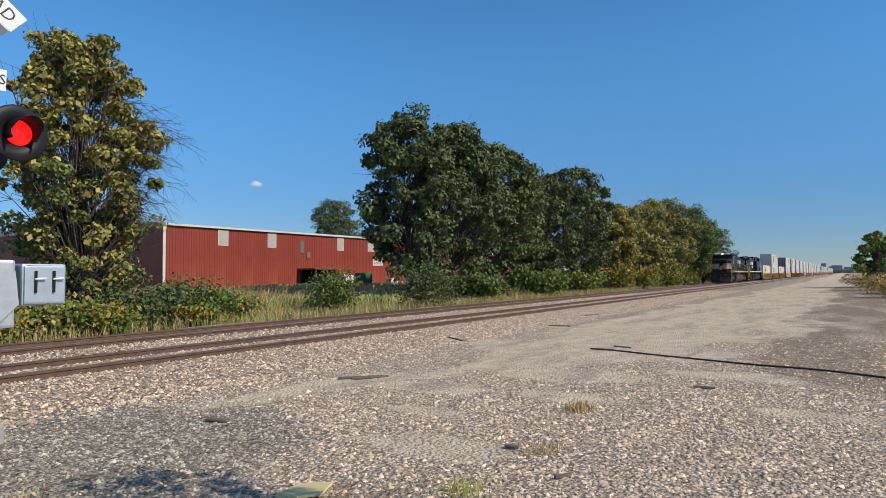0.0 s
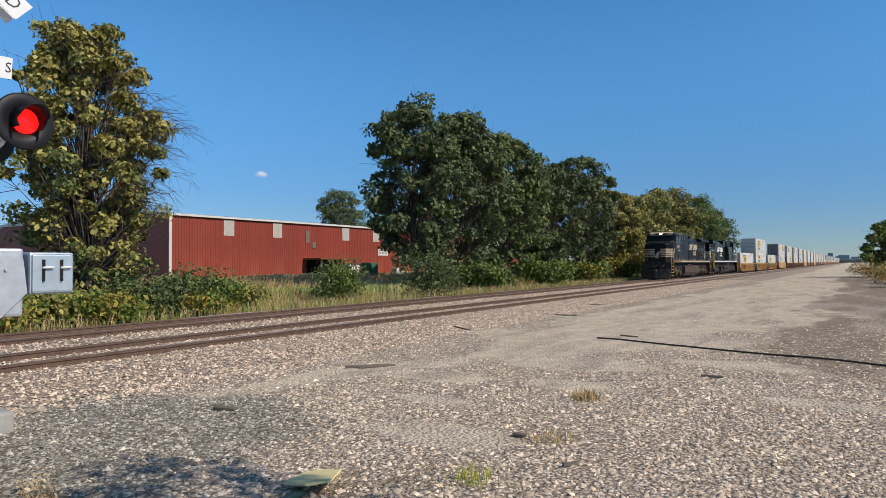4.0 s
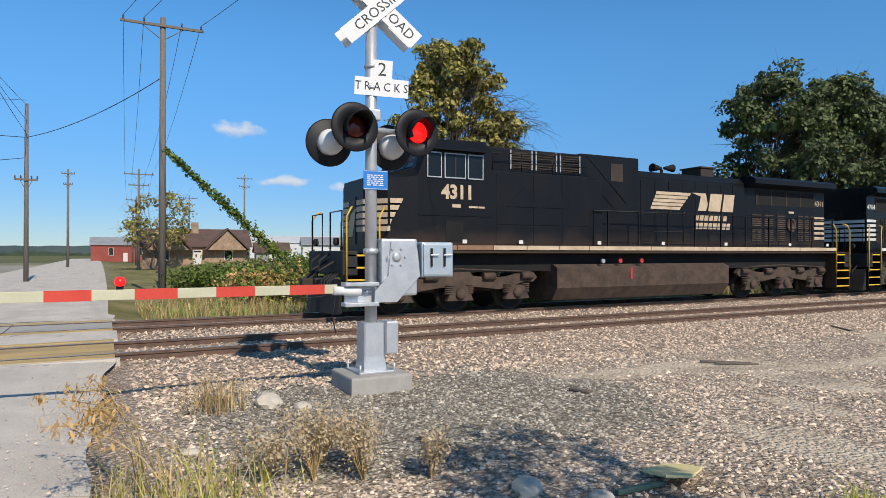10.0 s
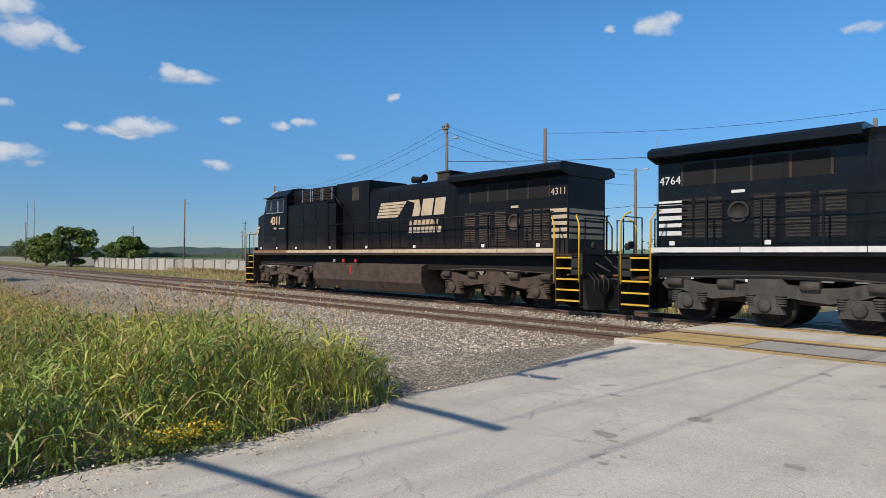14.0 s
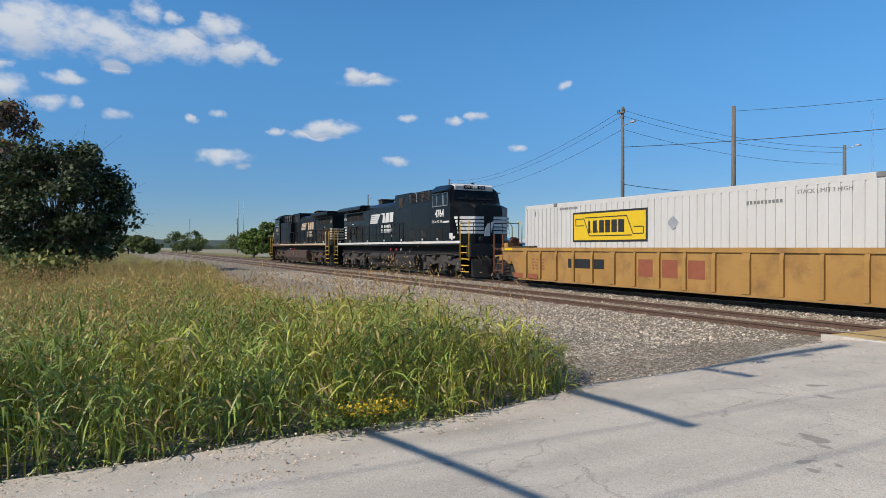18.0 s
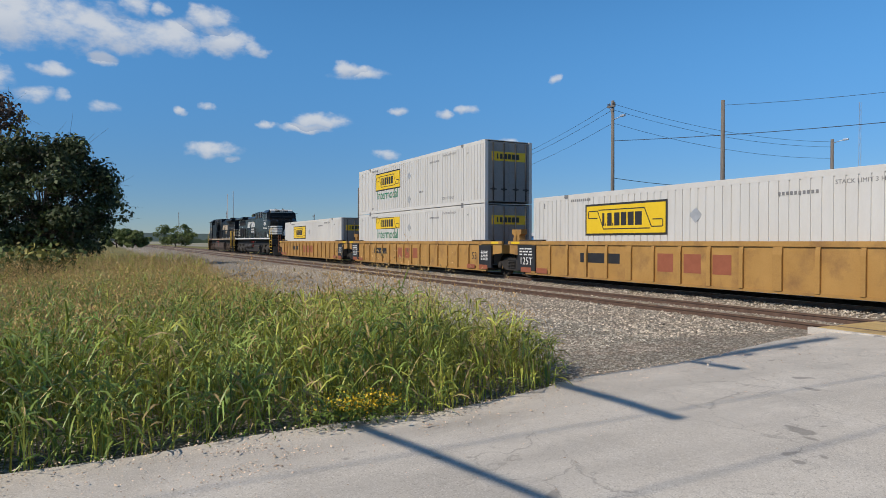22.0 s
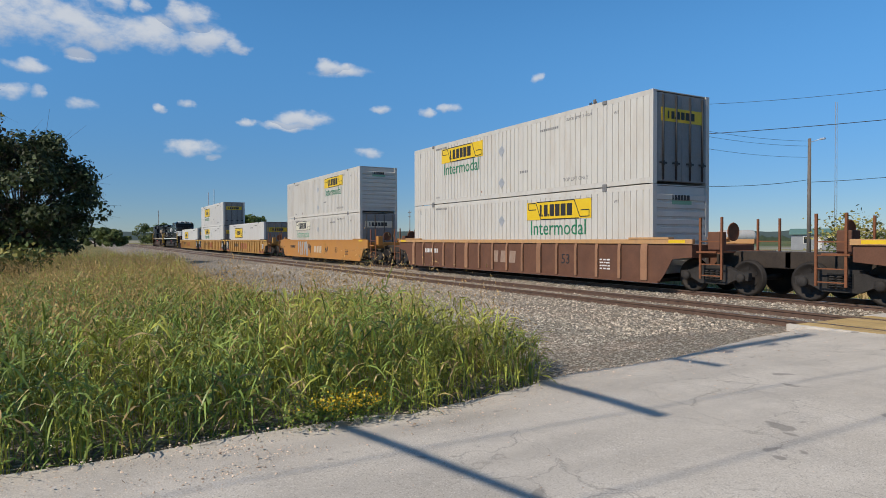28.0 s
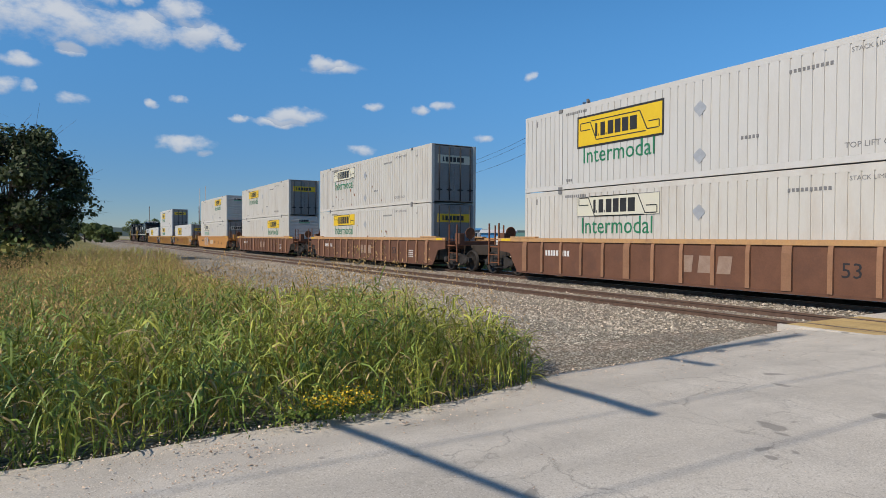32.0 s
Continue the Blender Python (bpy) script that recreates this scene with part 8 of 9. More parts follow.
def leaves_mesh(name, centres, size, material, rng, droop=0.0, long=1.5, flat=0.9, out=None):
    """Small folded leaves at the centres, most of them lying flat to the sky."""
    c = np.asarray(centres)
    n = len(c)
    nrm = rng.normal(size=(n, 3)) + np.array((0.25, 0, flat)) if out is None else rng.normal(size=(n, 3)) * 0.55 + out + np.array((0, 0, 0.35))
    nrm /= np.linalg.norm(nrm, axis=1)[:, None] + 1e-9
    d = np.cross(nrm, rng.normal(size=(n, 3)))
    d /= np.linalg.norm(d, axis=1)[:, None] + 1e-9
    d[:, 2] -= droop
    u = np.cross(nrm, d)
    s = size * rng.uniform(0.55, 1.35, n)[:, None]
    v = np.stack([c - d * s * long / 2, c + u * s / 2 + nrm * s * 0.14, c + d * s * long / 2, c - u * s / 2 + nrm * s * 0.14], 1).reshape(-1, 3)
    f = np.arange(4 * n).reshape(n, 4)
    return np_mesh(name, v, f, material)


def make_tree(name, at, height, spread, material, seed, n_leaf=14000, leaf=0.22, clumps=60, base=0.2, lean=(0, 0), second=None, label="", trunk=0.22,
              squash=1.0, hollow=0.35, group="", bare=0, rad=(0.13, 0.24), airy=0.0, bare_side=None):
    """A tapered trunk with limbs, and a crown of many small leaves in uneven clumps round the limb ends."""
    rng = np.random.default_rng(seed)
    t = empty(name, Matrix.Translation(at), label=label, category="tree", group=group)
    bm = B()
    top = Vector((lean[0], lean[1], height * 0.62))
    p, r = Vector((0, 0, -0.2)), trunk
    stem = [p.copy()]
    for i in range(1, 6):
        q = top * (i / 5) + Vector((rng.normal() * 0.15, rng.normal() * 0.15, 0)) * (height / 10)
        tube(bm, p, q, r, r * 0.8, 9, False)
        p, r = q, r * 0.8
        stem.append(q.copy())
    cl = []
    for i in range(clumps):
        a = rng.uniform(0, 2 * math.pi)
        h = base + (1 - base) * rng.beta(1.5, 1.25)
        w = spread * (math.sin(math.pi * min(1, 0.12 + 0.80 * (h - base) / (1 - base))) ** 0.7) * (hollow + (1 - hollow) * math.sqrt(rng.uniform())) * rng.uniform(0.75, 1.18)
        c = Vector((lean[0] * h + w * math.cos(a), lean[1] * h + w * math.sin(a) * squash, height * h * rng.uniform(0.94, 1.0)))
        cl.append(c)
        k = min(4, max(1, int(h * 5 * rng.uniform(0.4, 0.9))))
        s = stem[k]
        mid = s.lerp(c, 0.55) + Vector((rng.normal(), rng.normal(), rng.normal() + 0.6)) * 0.05 * height * 0.5
        tube(bm, s, mid, trunk * 0.22 * (1 - 0.12 * k), trunk * 0.10, 6, False)
        tube(bm, mid, c, trunk * 0.10, trunk * 0.04, 5, False)
        for _ in range(3):
            e = c + Vector(rng.normal(size=3)) * spread * 0.2
            tube(bm, mid.lerp(c, 0.7), e, trunk * 0.07, trunk * 0.02, 4, False)
    for i in range(bare):
        side = cl if bare_side is None else [q for q in cl if q.y > bare_side and 0.35 * height < q.z < 0.75 * height]
        c = side[i % len(side)]
        out = Vector((c.x, c.y, 0)).normalized()
        q = c.copy()
        for k in range(4):
            e = q + (out * 0.7 + Vector(rng.normal(size=3)) * 0.35 + Vector((0, 0, 0.25 - 0.33 * k))) * spread * 0.17
            tube(bm, q, e, trunk * 0.06 * (1 - k * 0.2), trunk * 0.06 * (0.8 - k * 0.2), 4, False)
            tube(bm, q, q.lerp(e, 0.6) + Vector(rng.normal(size=3)) * 0.25, trunk * 0.03, trunk * 0.015, 3, False)
            q = e
    part("trunk", bm, M_bark, t)
    per = max(1, n_leaf // clumps)
    pts, outs = [], []
    for c in cl:
        k = per if c.z > 0.45 * height else int(per * (1 - airy))
        q = rng.normal(size=(k, 3)) + np.array((0, 0, 0.35))
        q /= np.linalg.norm(q, axis=1)[:, None] + 1e-9
        size = spread * rng.uniform(*rad) * np.array([1.25, 1.25, 0.85]) * rng.uniform(0.8, 1.2, 3)
        pts.append(q * size * (rng.uniform(0.35, 1.0, (k, 1)) ** 0.5) * rng.uniform(0.85, 1.25, (k, 1)) + np.array(c))
        outs.append(q)
    pts, outs = np.concatenate(pts), np.concatenate(outs)
    keep = pts[:, 2] > 0.15
    pts, outs = pts[keep], outs[keep]
    pick = noise_pick(pts, rng, height if airy else 0) if second is not None else np.zeros(len(pts), bool)
    part("crown", leaves_mesh("crown", pts[~pick], leaf, material, rng, 0.25, out=outs[~pick]), None, t)
    if pick.any():
        part("crown", leaves_mesh("crown", pts[pick], leaf, second, rng, 0.25, out=outs[pick]), None, t)
    return t


def noise_pick(pts, rng, height=0):
    k = np.sin(pts[:, 0] * 1.7 + 1.3) * np.cos(pts[:, 1] * 1.9) + np.sin(pts[:, 2] * 1.5) * 0.6
    if height:
        k = k + 2.2 * (0.42 - pts[:, 2] / height)
    return k + rng.normal(size=len(pts)) * 0.5 > 0.55


make_tree("tree", (-25, 14.3, -0.3), 11.4, 2.75, M_leaf_olive, 1, 44000, 0.125, 250, 0.05, second=M_leaf, label="tall tree with olive and yellowing leaves and bare trailing twigs", bare=210, rad=(0.08, 0.18), airy=0.55, bare_side=0.3)
for i, (x, y, h, s, m, m2) in enumerate((
        (-82, 93, 15.5, 5.5, M_leaf_dark, M_leaf), (-26.5, 38.4, 13.3, 3.5, M_leaf_dark, M_leaf), (-26.5, 45.0, 13.9, 3.9, M_leaf_dark, M_leaf), (-26, 52.0, 13.2, 4.0, M_leaf, M_leaf_dark),
        (-26, 59.5, 12.0, 4.2, M_leaf_dark, M_leaf), (-25, 67.5, 13.4, 4.2, M_leaf_dark, M_leaf), (-25.5, 80.0, 10.8, 4.0, M_leaf_olive, M_leaf_yellow),
        (-25, 92.0, 11.0, 4.8, M_leaf_olive, M_leaf), (-25, 106.0, 13.4, 5.4, M_leaf_olive, M_leaf_dark), (-25, 124.0, 13.6, 5.8, M_leaf, M_leaf_light), (-26, 146.0, 13.0, 5.8, M_leaf, M_leaf_light))):
    make_tree("tree", (x, y, -0.1), h, s, m, 20 + i, 26000, 0.19, 170, 0.06, second=m2, label="leafy green tree in a dense row beside the track", group="trees along the track", rad=(0.10, 0.20))
make_tree("tree", (3.0, -50, -0.3), 8.4, 4.6, M_leaf_deep, 50, 28000, 0.17, 190, 0.03, second=M_leaf_dark, label="dense dark green tree beside the track", rad=(0.10, 0.19))


# ---- shrubs, grass, weeds ----
def make_shrub(x, y, h, w, material, seed, n=2600, leaf=0.14, second=None, label="dense green shrub beside the track", z=None, name="shrub", stems=9):
    rng = np.random.default_rng(seed)
    z = ground_z(x, y) if z is None else z
    s = empty(name, Matrix.Translation((x, y, z)), label=label, category="shrub", group="shrubs along the verge")
    bm = B()
    tips = []
    for k in range(stems):
        a = rng.uniform(0, 6.28)
        r = w * rng.uniform(0.2, 0.95)
        tip = Vector((r * math.cos(a), r * math.sin(a), h * rng.uniform(0.45, 0.95)))
        mid = Vector((tip.x * 0.4, tip.y * 0.4, tip.z * 0.55))
        tube(bm, (0, 0, -0.1), mid, 0.03, 0.02, 5, False)
        tube(bm, mid, tip, 0.02, 0.006, 4, False)
        tips += [tip, mid.lerp(tip, 0.5)]
    part("stems", bm, M_bark, s)
    pts = []
    per = n // len(tips)
    for t in tips:
        pts.append(rng.normal(size=(per, 3)) * np.array((w * 0.26, w * 0.26, h * 0.17)) + np.array(t) * np.array((1, 1, 0.85)))
    pts = np.concatenate(pts)
    pts[:, 2] = np.abs(pts[:, 2]) + 0.03
    if second is not None:
        pk = noise_pick(pts, rng)
        part("foliage", leaves_mesh("foliage", pts[pk], leaf, second, rng, 0.2), None, s)
        pts = pts[~pk]
    part("foliage", leaves_mesh("foliage", pts, leaf, material, rng, 0.2), None, s)
    return s


def blades(name, pts, h, w, material, seed, bend=0.5):
    """Grass blades: three-step tapering strips that lean over."""
    rng = np.random.default_rng(seed)
    pts = np.asarray(pts, float)
    n = len(pts)
    hh = h * rng.uniform(0.55, 1.2, n) if np.isscalar(h) else np.asarray(h) * rng.uniform(0.6, 1.15, n)
    a = rng.uniform(0, 2 * math.pi, n)
    lean = np.abs(rng.normal(size=n)) * bend * 0.6 + 0.05
    d = np.stack([np.cos(a), np.sin(a), np.zeros(n)], 1)
    side = np.stack([-np.sin(a + rng.normal(size=n) * 0.6), np.cos(a + rng.normal(size=n) * 0.6), np.zeros(n)], 1)
    rows = []
    for k, (f, ww) in enumerate(((0, 0.8), (0.4, 1.0), (0.75, 0.7), (1.0, 0.06))):
        up = f - 0.35 * lean * f * f
        c = pts + d * (hh * lean * f ** 1.8)[:, None] + np.array((0, 0, 1.0)) * (hh * up)[:, None]
        rows.append(c - side * (w * ww / 2))
        rows.append(c + side * (w * ww / 2))
    v = np.stack(rows, 1).reshape(-1, 3)
    base = np.arange(n)[:, None] * 8
    f = np.concatenate([base + np.array(q) for q in ((0, 1, 3, 2), (2, 3, 5, 4), (4, 5, 7, 6))])
    return np_mesh(name, v, f, material), v


M_grass = mat("grass_green", (0.24, 0.285, 0.038), (0.58, 0.56, 0.125), 0.5, scale=0.8, fine=3, island=0.5, spec=0.35, translucent=0.15)
M_grass_d = mat("grass_deep", (0.115, 0.195, 0.032), (0.37, 0.45, 0.11), 0.45, scale=0.8, fine=3, island=0.5, spec=0.4, translucent=0.12)
M_straw = mat("grass_straw", (0.40, 0.28, 0.12), (0.60, 0.46, 0.24), 0.7, scale=0.8, fine=3, island=0.35, spec=0.2, translucent=0.12)
M_seed = mat("seed_heads", (0.45, 0.285, 0.11), (0.66, 0.45, 0.21), 0.8, scale=0.8, fine=3, island=0.35, spec=0.1, translucent=0.15)


def arched(name, pts, z0, length, w, material, seed):
    """Broad grass leaves that leave a stem at height z0, rise and arch over."""
    rng = np.random.default_rng(seed)
    n = len(pts)
    L_ = length * rng.uniform(0.6, 1.3, n)
    a = rng.uniform(0, 2 * math.pi, n)
    d = np.stack([np.cos(a), np.sin(a), np.zeros(n)], 1)
    side = np.stack([-np.sin(a), np.cos(a), rng.normal(size=n) * 0.35], 1)
    rise, sag = rng.uniform(0.55, 1.05, n), rng.uniform(0.35, 1.15, n)
    out = np.sqrt(np.maximum(0.12, 1 - rise ** 2 * 0.8))
    start = pts + np.array((0, 0, 1.0)) * np.asarray(z0)[:, None]
    rows = []
    for f, ww in ((0, 0.5), (0.3, 1.0), (0.6, 0.9), (0.85, 0.5), (1.0, 0.05)):
        c = start + d * (L_ * out * f)[:, None] + np.array((0, 0, 1.0)) * (L_ * (rise * f - sag * f * f))[:, None]
        rows += [c - side * (w * ww / 2), c + side * (w * ww / 2)]
    v = np.stack(rows, 1).reshape(-1, 3)
    base = np.arange(n)[:, None] * 10
    f = np.concatenate([base + np.array(q) for q in ((0, 1, 3, 2), (2, 3, 5, 4), (4, 5, 7, 6), (6, 7, 9, 8))])
    return np_mesh(name, v, f, material)


def east_of_gravel(x, y):
    """How far a place lies inside the tall grass south of the road."""
    if y > -5.2:
        return -1
    lim = np.interp(-y, (5.2, 6.2, 7.2, 9, 12.5, 18, 30, 55), (-4.85, -5.0, -5.35, -5.0, -4.2, -3.7, -4.6, -7.5)) + 0.35 * fnoise(x, y, 0.6, 41)
    return min(x - lim, road_edge(x, 0) - 0.04 - y)


def grass_points(n, x0, x1, y0, y1, seed, fall=9.0):
    rng = np.random.default_rng(seed)
    out, hgt = [], []
    for x, y, r in zip(rng.uniform(x0, x1, n), rng.uniform(y0, y1, n), rng.uniform(size=n)):
        e = east_of_gravel(x, y)
        if e < 0:
            continue
        if r > min(1, fall / math.hypot(x, y)) ** 1.5:
            continue
        tuft = fnoise(x, y, 1.4, 57)
        if tuft < -0.15 and r > 0.40:
            continue
        out.append((x, y, ground_z(x, y) - 0.03))
        hgt.append(min(1.0, 0.55 + 0.5 * e) * (1 + 0.28 * fnoise(x, y, 0.5, 51) + 0.3 * tuft) * (1.03 if y > -14 else 0.95))
    return np.array(out), np.array(hgt)


field = empty("tall_grass", label="tall green grass with tan seed heads by the road", category="grass", kind="stuff")
rng = np.random.default_rng(70)
# upright stems and fine blades
p, h = grass_points(34000, -5.2, 9, -26, -5.2, 61)
me, _ = blades("green_blades", p, h * 0.95, 0.013, M_grass, 62, 0.55)
part("green_blades", me, None, field)["kind"] = "stuff"
# broad arching leaves, in patches of fresh and deep green
p, h = grass_points(125000, -5.7, 8, -22, -5.2, 63, 10)
pk = np.array([fnoise(q[0], q[1], 0.9, 77) for q in p]) + rng.normal(size=len(p)) * 0.18 - np.minimum(0.5, 0.14 * (p[:, 0] + 2.5)) > 0.02
for nm, k, m, sd in (("fresh_leaves", pk, M_grass, 64), ("deep_leaves", ~pk, M_grass_d, 65)):
    part(nm, arched(nm, p[k], h[k] * rng.beta(1.1, 1.2, k.sum()) * 0.88, 0.40, 0.0165, m, sd), None, field)["kind"] = "stuff"
# dry leaves and stalks among them, more towards the back
p, h = grass_points(42000, -8, 16, -60, -6.4, 66, 13)
me, _ = blades("straw_blades", p, h * 1.02, 0.011, M_straw, 67, 0.5)
part("straw_blades", me, None, field)["kind"] = "stuff"
p, h = grass_points(13000, -5.2, 9, -24, -5.3, 68, 11)
part("dry_leaves", arched("dry_leaves", p, h * rng.uniform(0.05, 0.8, len(p)), 0.40, 0.02, M_straw, 69), None, field)["kind"] = "stuff"
p, h = grass_points(34000, -9, 22, -75, -18, 72, 24)
me, _ = blades("back_blades", p, h * 0.9, 0.03, M_grass, 73, 0.8)
part("back_blades", me, None, field)["kind"] = "stuff"
# seed heads: loose tan sprays above the leaves
p, h = grass_points(30000, -5, 14, -48, -6.2, 71, 13)
k = np.array([fnoise(q[0], q[1], 0.45, 91) for q in p]) + np.minimum(0.6, (-p[:, 1] - 6.5) * 0.09) + rng.normal(size=len(p)) * 0.15 > 0.0
p, h = p[k], h[k]
c = np.repeat(p + np.stack([rng.normal(size=len(p)) * 0.08, rng.normal(size=len(p)) * 0.08, h * rng.uniform(0.80, 1.22, len(p))], 1), 20, 0)
c += rng.normal(size=c.shape) * np.array((0.05, 0.05, 0.12))
part("seed_heads", leaves_mesh("seed_heads", c, 0.0095, M_seed, rng, 0.6, 3.0, 0.0), None, field)["kind"] = "stuff"

# verge west of the tracks and south along the yard wall
verge = empty("verge_grass", label="rough tan and green verge grass beyond the tracks", category="grass", kind="stuff")


def verge_points(n, x0, x1, y0, y1, seed):
    rng = np.random.default_rng(seed)
    x, y = rng.uniform(x0, x1, n), rng.uniform(y0, y1, n)
    ok = ~((y > -8.3) & (y < 1.6))
    return np.array([(a, b, ground_z(a, b) - 0.03) for a, b in zip(x[ok], y[ok])])


for nm, m, n, box_, hh, ww, sd in (("green_blades", M_grass_d, 14000, (-25, -19.6, -75, 75), 0.46, 0.02, 81), ("straw_blades", M_straw, 34000, (-26, -19.8, -75, 75), 0.52, 0.018, 82), ("green_blades", M_grass_d, 6000, (-31, -25, 6, 75), 0.6, 0.05, 83),
                                  ("straw_blades", M_straw, 9000, (-44, -25, 24, 75), 0.6, 0.07, 84), ("straw_blades", M_straw, 7000, (-31, -26, -75, -9), 0.7, 0.05, 85)):
    me, _ = blades(nm, verge_points(n, *box_, sd), hh, ww, m, sd, 0.6)
    part(nm, me, None, verge)["kind"] = "stuff"

# shrubs and creepers along the far side
for i, (x, y, hgt, w, m, m2) in enumerate(((-21.6, 9.2, 1.1, 1.4, M_leaf_yellow, M_leaf_light), (-22.5, 11.4, 1.4, 1.6, M_leaf_olive, M_leaf_light), (-21.8, 13.6, 1.2, 1.5, M_leaf_light, M_leaf_yellow), (-22.4, 15.6, 1.9, 1.8, M_leaf, M_leaf_dark),
                                      (-22.8, 17.8, 1.9, 1.8, M_leaf_light, M_leaf), (-23.6, 20.2, 1.3, 1.5, M_leaf_olive, M_leaf_light), (-21.2, 17.0, 0.9, 1.1, M_leaf_yellow, M_leaf_light), (-24.0, 7.6, 1.2, 1.5, M_leaf_olive, M_leaf_light), (-26.5, 6.5, 1.5, 1.6, M_seed, M_leaf_light),
                                      (-28.5, 9.0, 1.8, 2.0, M_leaf, M_leaf_light), (-30, 6.6, 1.7, 1.8, M_leaf_light, M_leaf), (-27, 11.5, 2.0, 2.0, M_leaf, M_leaf_dark), (-31.5, 10.5, 1.8, 2.2, M_leaf_light, M_leaf), (-33, 4.8, 1.6, 1.8, M_leaf_light, M_leaf),
                                      (-21.3, 33.0, 2.9, 2.2, M_leaf_dark, M_leaf), (-23.5, 27.0, 2.2, 1.5, M_leaf, M_leaf_light), (-22.6, 42.5, 2.3, 2.0, M_leaf, M_leaf_light), (-22.5, 52.0, 2.4, 2.1, M_leaf_light, M_leaf), (-22.4, 62.0, 2.2, 2.2, M_leaf_light, M_leaf_yellow),
                                      (-22.5, 74.0, 3.0, 2.6, M_leaf_yellow, M_leaf_light), (-22.5, 86.0, 3.2, 2.8, M_leaf_yellow, M_leaf_light), (-22.5, 99.0, 3.0, 2.6, M_leaf_light, M_leaf_yellow), (-22.8, 112.0, 3.2, 3.0, M_leaf_light, M_leaf_yellow), (-22.8, 128.0, 3.2, 3.0, M_leaf_yellow, M_leaf))):
    make_shrub(x, y, hgt * 0.9, w, m, 200 + i, 3800 if y < 40 else 2600, 0.105 if y < 40 else 0.2, m2)
# south: bushes by the dark tree, far trees along the line, trees by the yard
make_shrub(5.6, -33, 2.0, 2.4, M_leaf, 240, 3200, 0.14, M_leaf_dark, "rounded green bush in the tall grass", -0.4)
make_shrub(2.6, -31, 1.5, 1.8, M_leaf, 241, 2400, 0.14, M_leaf_olive, "rounded green bush in the tall grass", -0.4)
make_shrub(-44, -22.5, 3.2, 2.6, M_leaf_olive, 242, 3000, 0.14, M_leaf, "grey-green bush in the yard", -0.4)
M_leaf_brown = leaf_mat("leaf_brown", (0.12, 0.075, 0.05), (0.2, 0.14, 0.10))
make_tree("tree", (8.5, -58, -0.3), 13.0, 4.2, M_leaf_brown, 51, 9000, 0.22, 60, 0.2, second=M_leaf_olive, label="thinning brown-leaved tree behind a dark tree", bare=25)
make_tree("tree", (14.5, -56, -0.3), 10.0, 4.6, M_leaf_dark, 52, 12000, 0.26, 60, 0.08, second=M_leaf_brown, label="dark tree with some brown leaves beside a house")
for i, (x, y, hgt, s) in enumerate(((-26, -118, 6.2, 4.0), (-24, -126, 5.2, 3.2), (-33, -112, 4.6, 3.0), (-7, -175, 4.6, 3.6), (-4, -200, 5, 4.0), (-22, -230, 7, 6), (-45, -260, 7, 7), (-70, -250, 6, 6))):
    make_tree("tree", (x, y, -0.3), hgt, s, M_leaf_light if i < 3 else M_leaf, 260 + i, 5000, 0.32, 40, 0.05, second=M_leaf, label="small green tree beside the distant track", group="small far trees")
make_tree("tree", (-84, 6.0, -0.4), 9.0, 4.5, M_leaf_olive, 270, 1800, 0.25, 40, 0.3, label="nearly bare spreading tree beside the cottage", bare=40)
make_tree("tree", (3.2, 84, -0.3), 6.0, 2.6, M_leaf_light, 271, 8000, 0.2, 45, 0.1, second=M_leaf_olive, label="young green tree at the edge of the lot")
for i, (x, y, hgt, w) in enumerate(((2.9, 62, 1.7, 2.4), (4.0, 52, 1.7, 2.4), (5.0, 44, 1.6, 2.2), (2.4, 72, 1.6, 2.2), (6.2, 36, 1.5, 2.2))):
    make_shrub(x, y, hgt, w, M_seed, 280 + i, 2600, 0.10, M_leaf_olive, "dry brown brush at the edge of the lot", -0.2)
# the tree behind the camera whose shade falls on the lot
make_tree("tree", (4.0, 4.1, -0.2), 5.9, 1.0, M_leaf, 290, 1500, 0.075, 60, 0.74, lean=(-2.2, -0.1), label="small leaning tree beside the lot", trunk=0.09, rad=(0.14, 0.30), bare=20)
# creeper on the guy wire
rng = np.random.default_rng(300)
k = rng.uniform(0, 1, 2600)
c = np.array((-31.9, 2.9, 6.4)) + k[:, None] * np.array((1.4, 5.9, -5.8)) + rng.normal(size=(2600, 3)) * (0.06 + 0.10 * k[:, None])
cv = empty("creeper", label="green creeper climbing a guy wire", category="climbing plant")
part("foliage", leaves_mesh("foliage", c, 0.10, M_leaf_light, rng, 0.3), None, cv)

M_dryweed = mat("dry_weed", (0.52, 0.40, 0.25), (0.72, 0.60, 0.42), 0.8, scale=0.8, fine=3, island=0.3, spec=0.1, translucent=0.3)
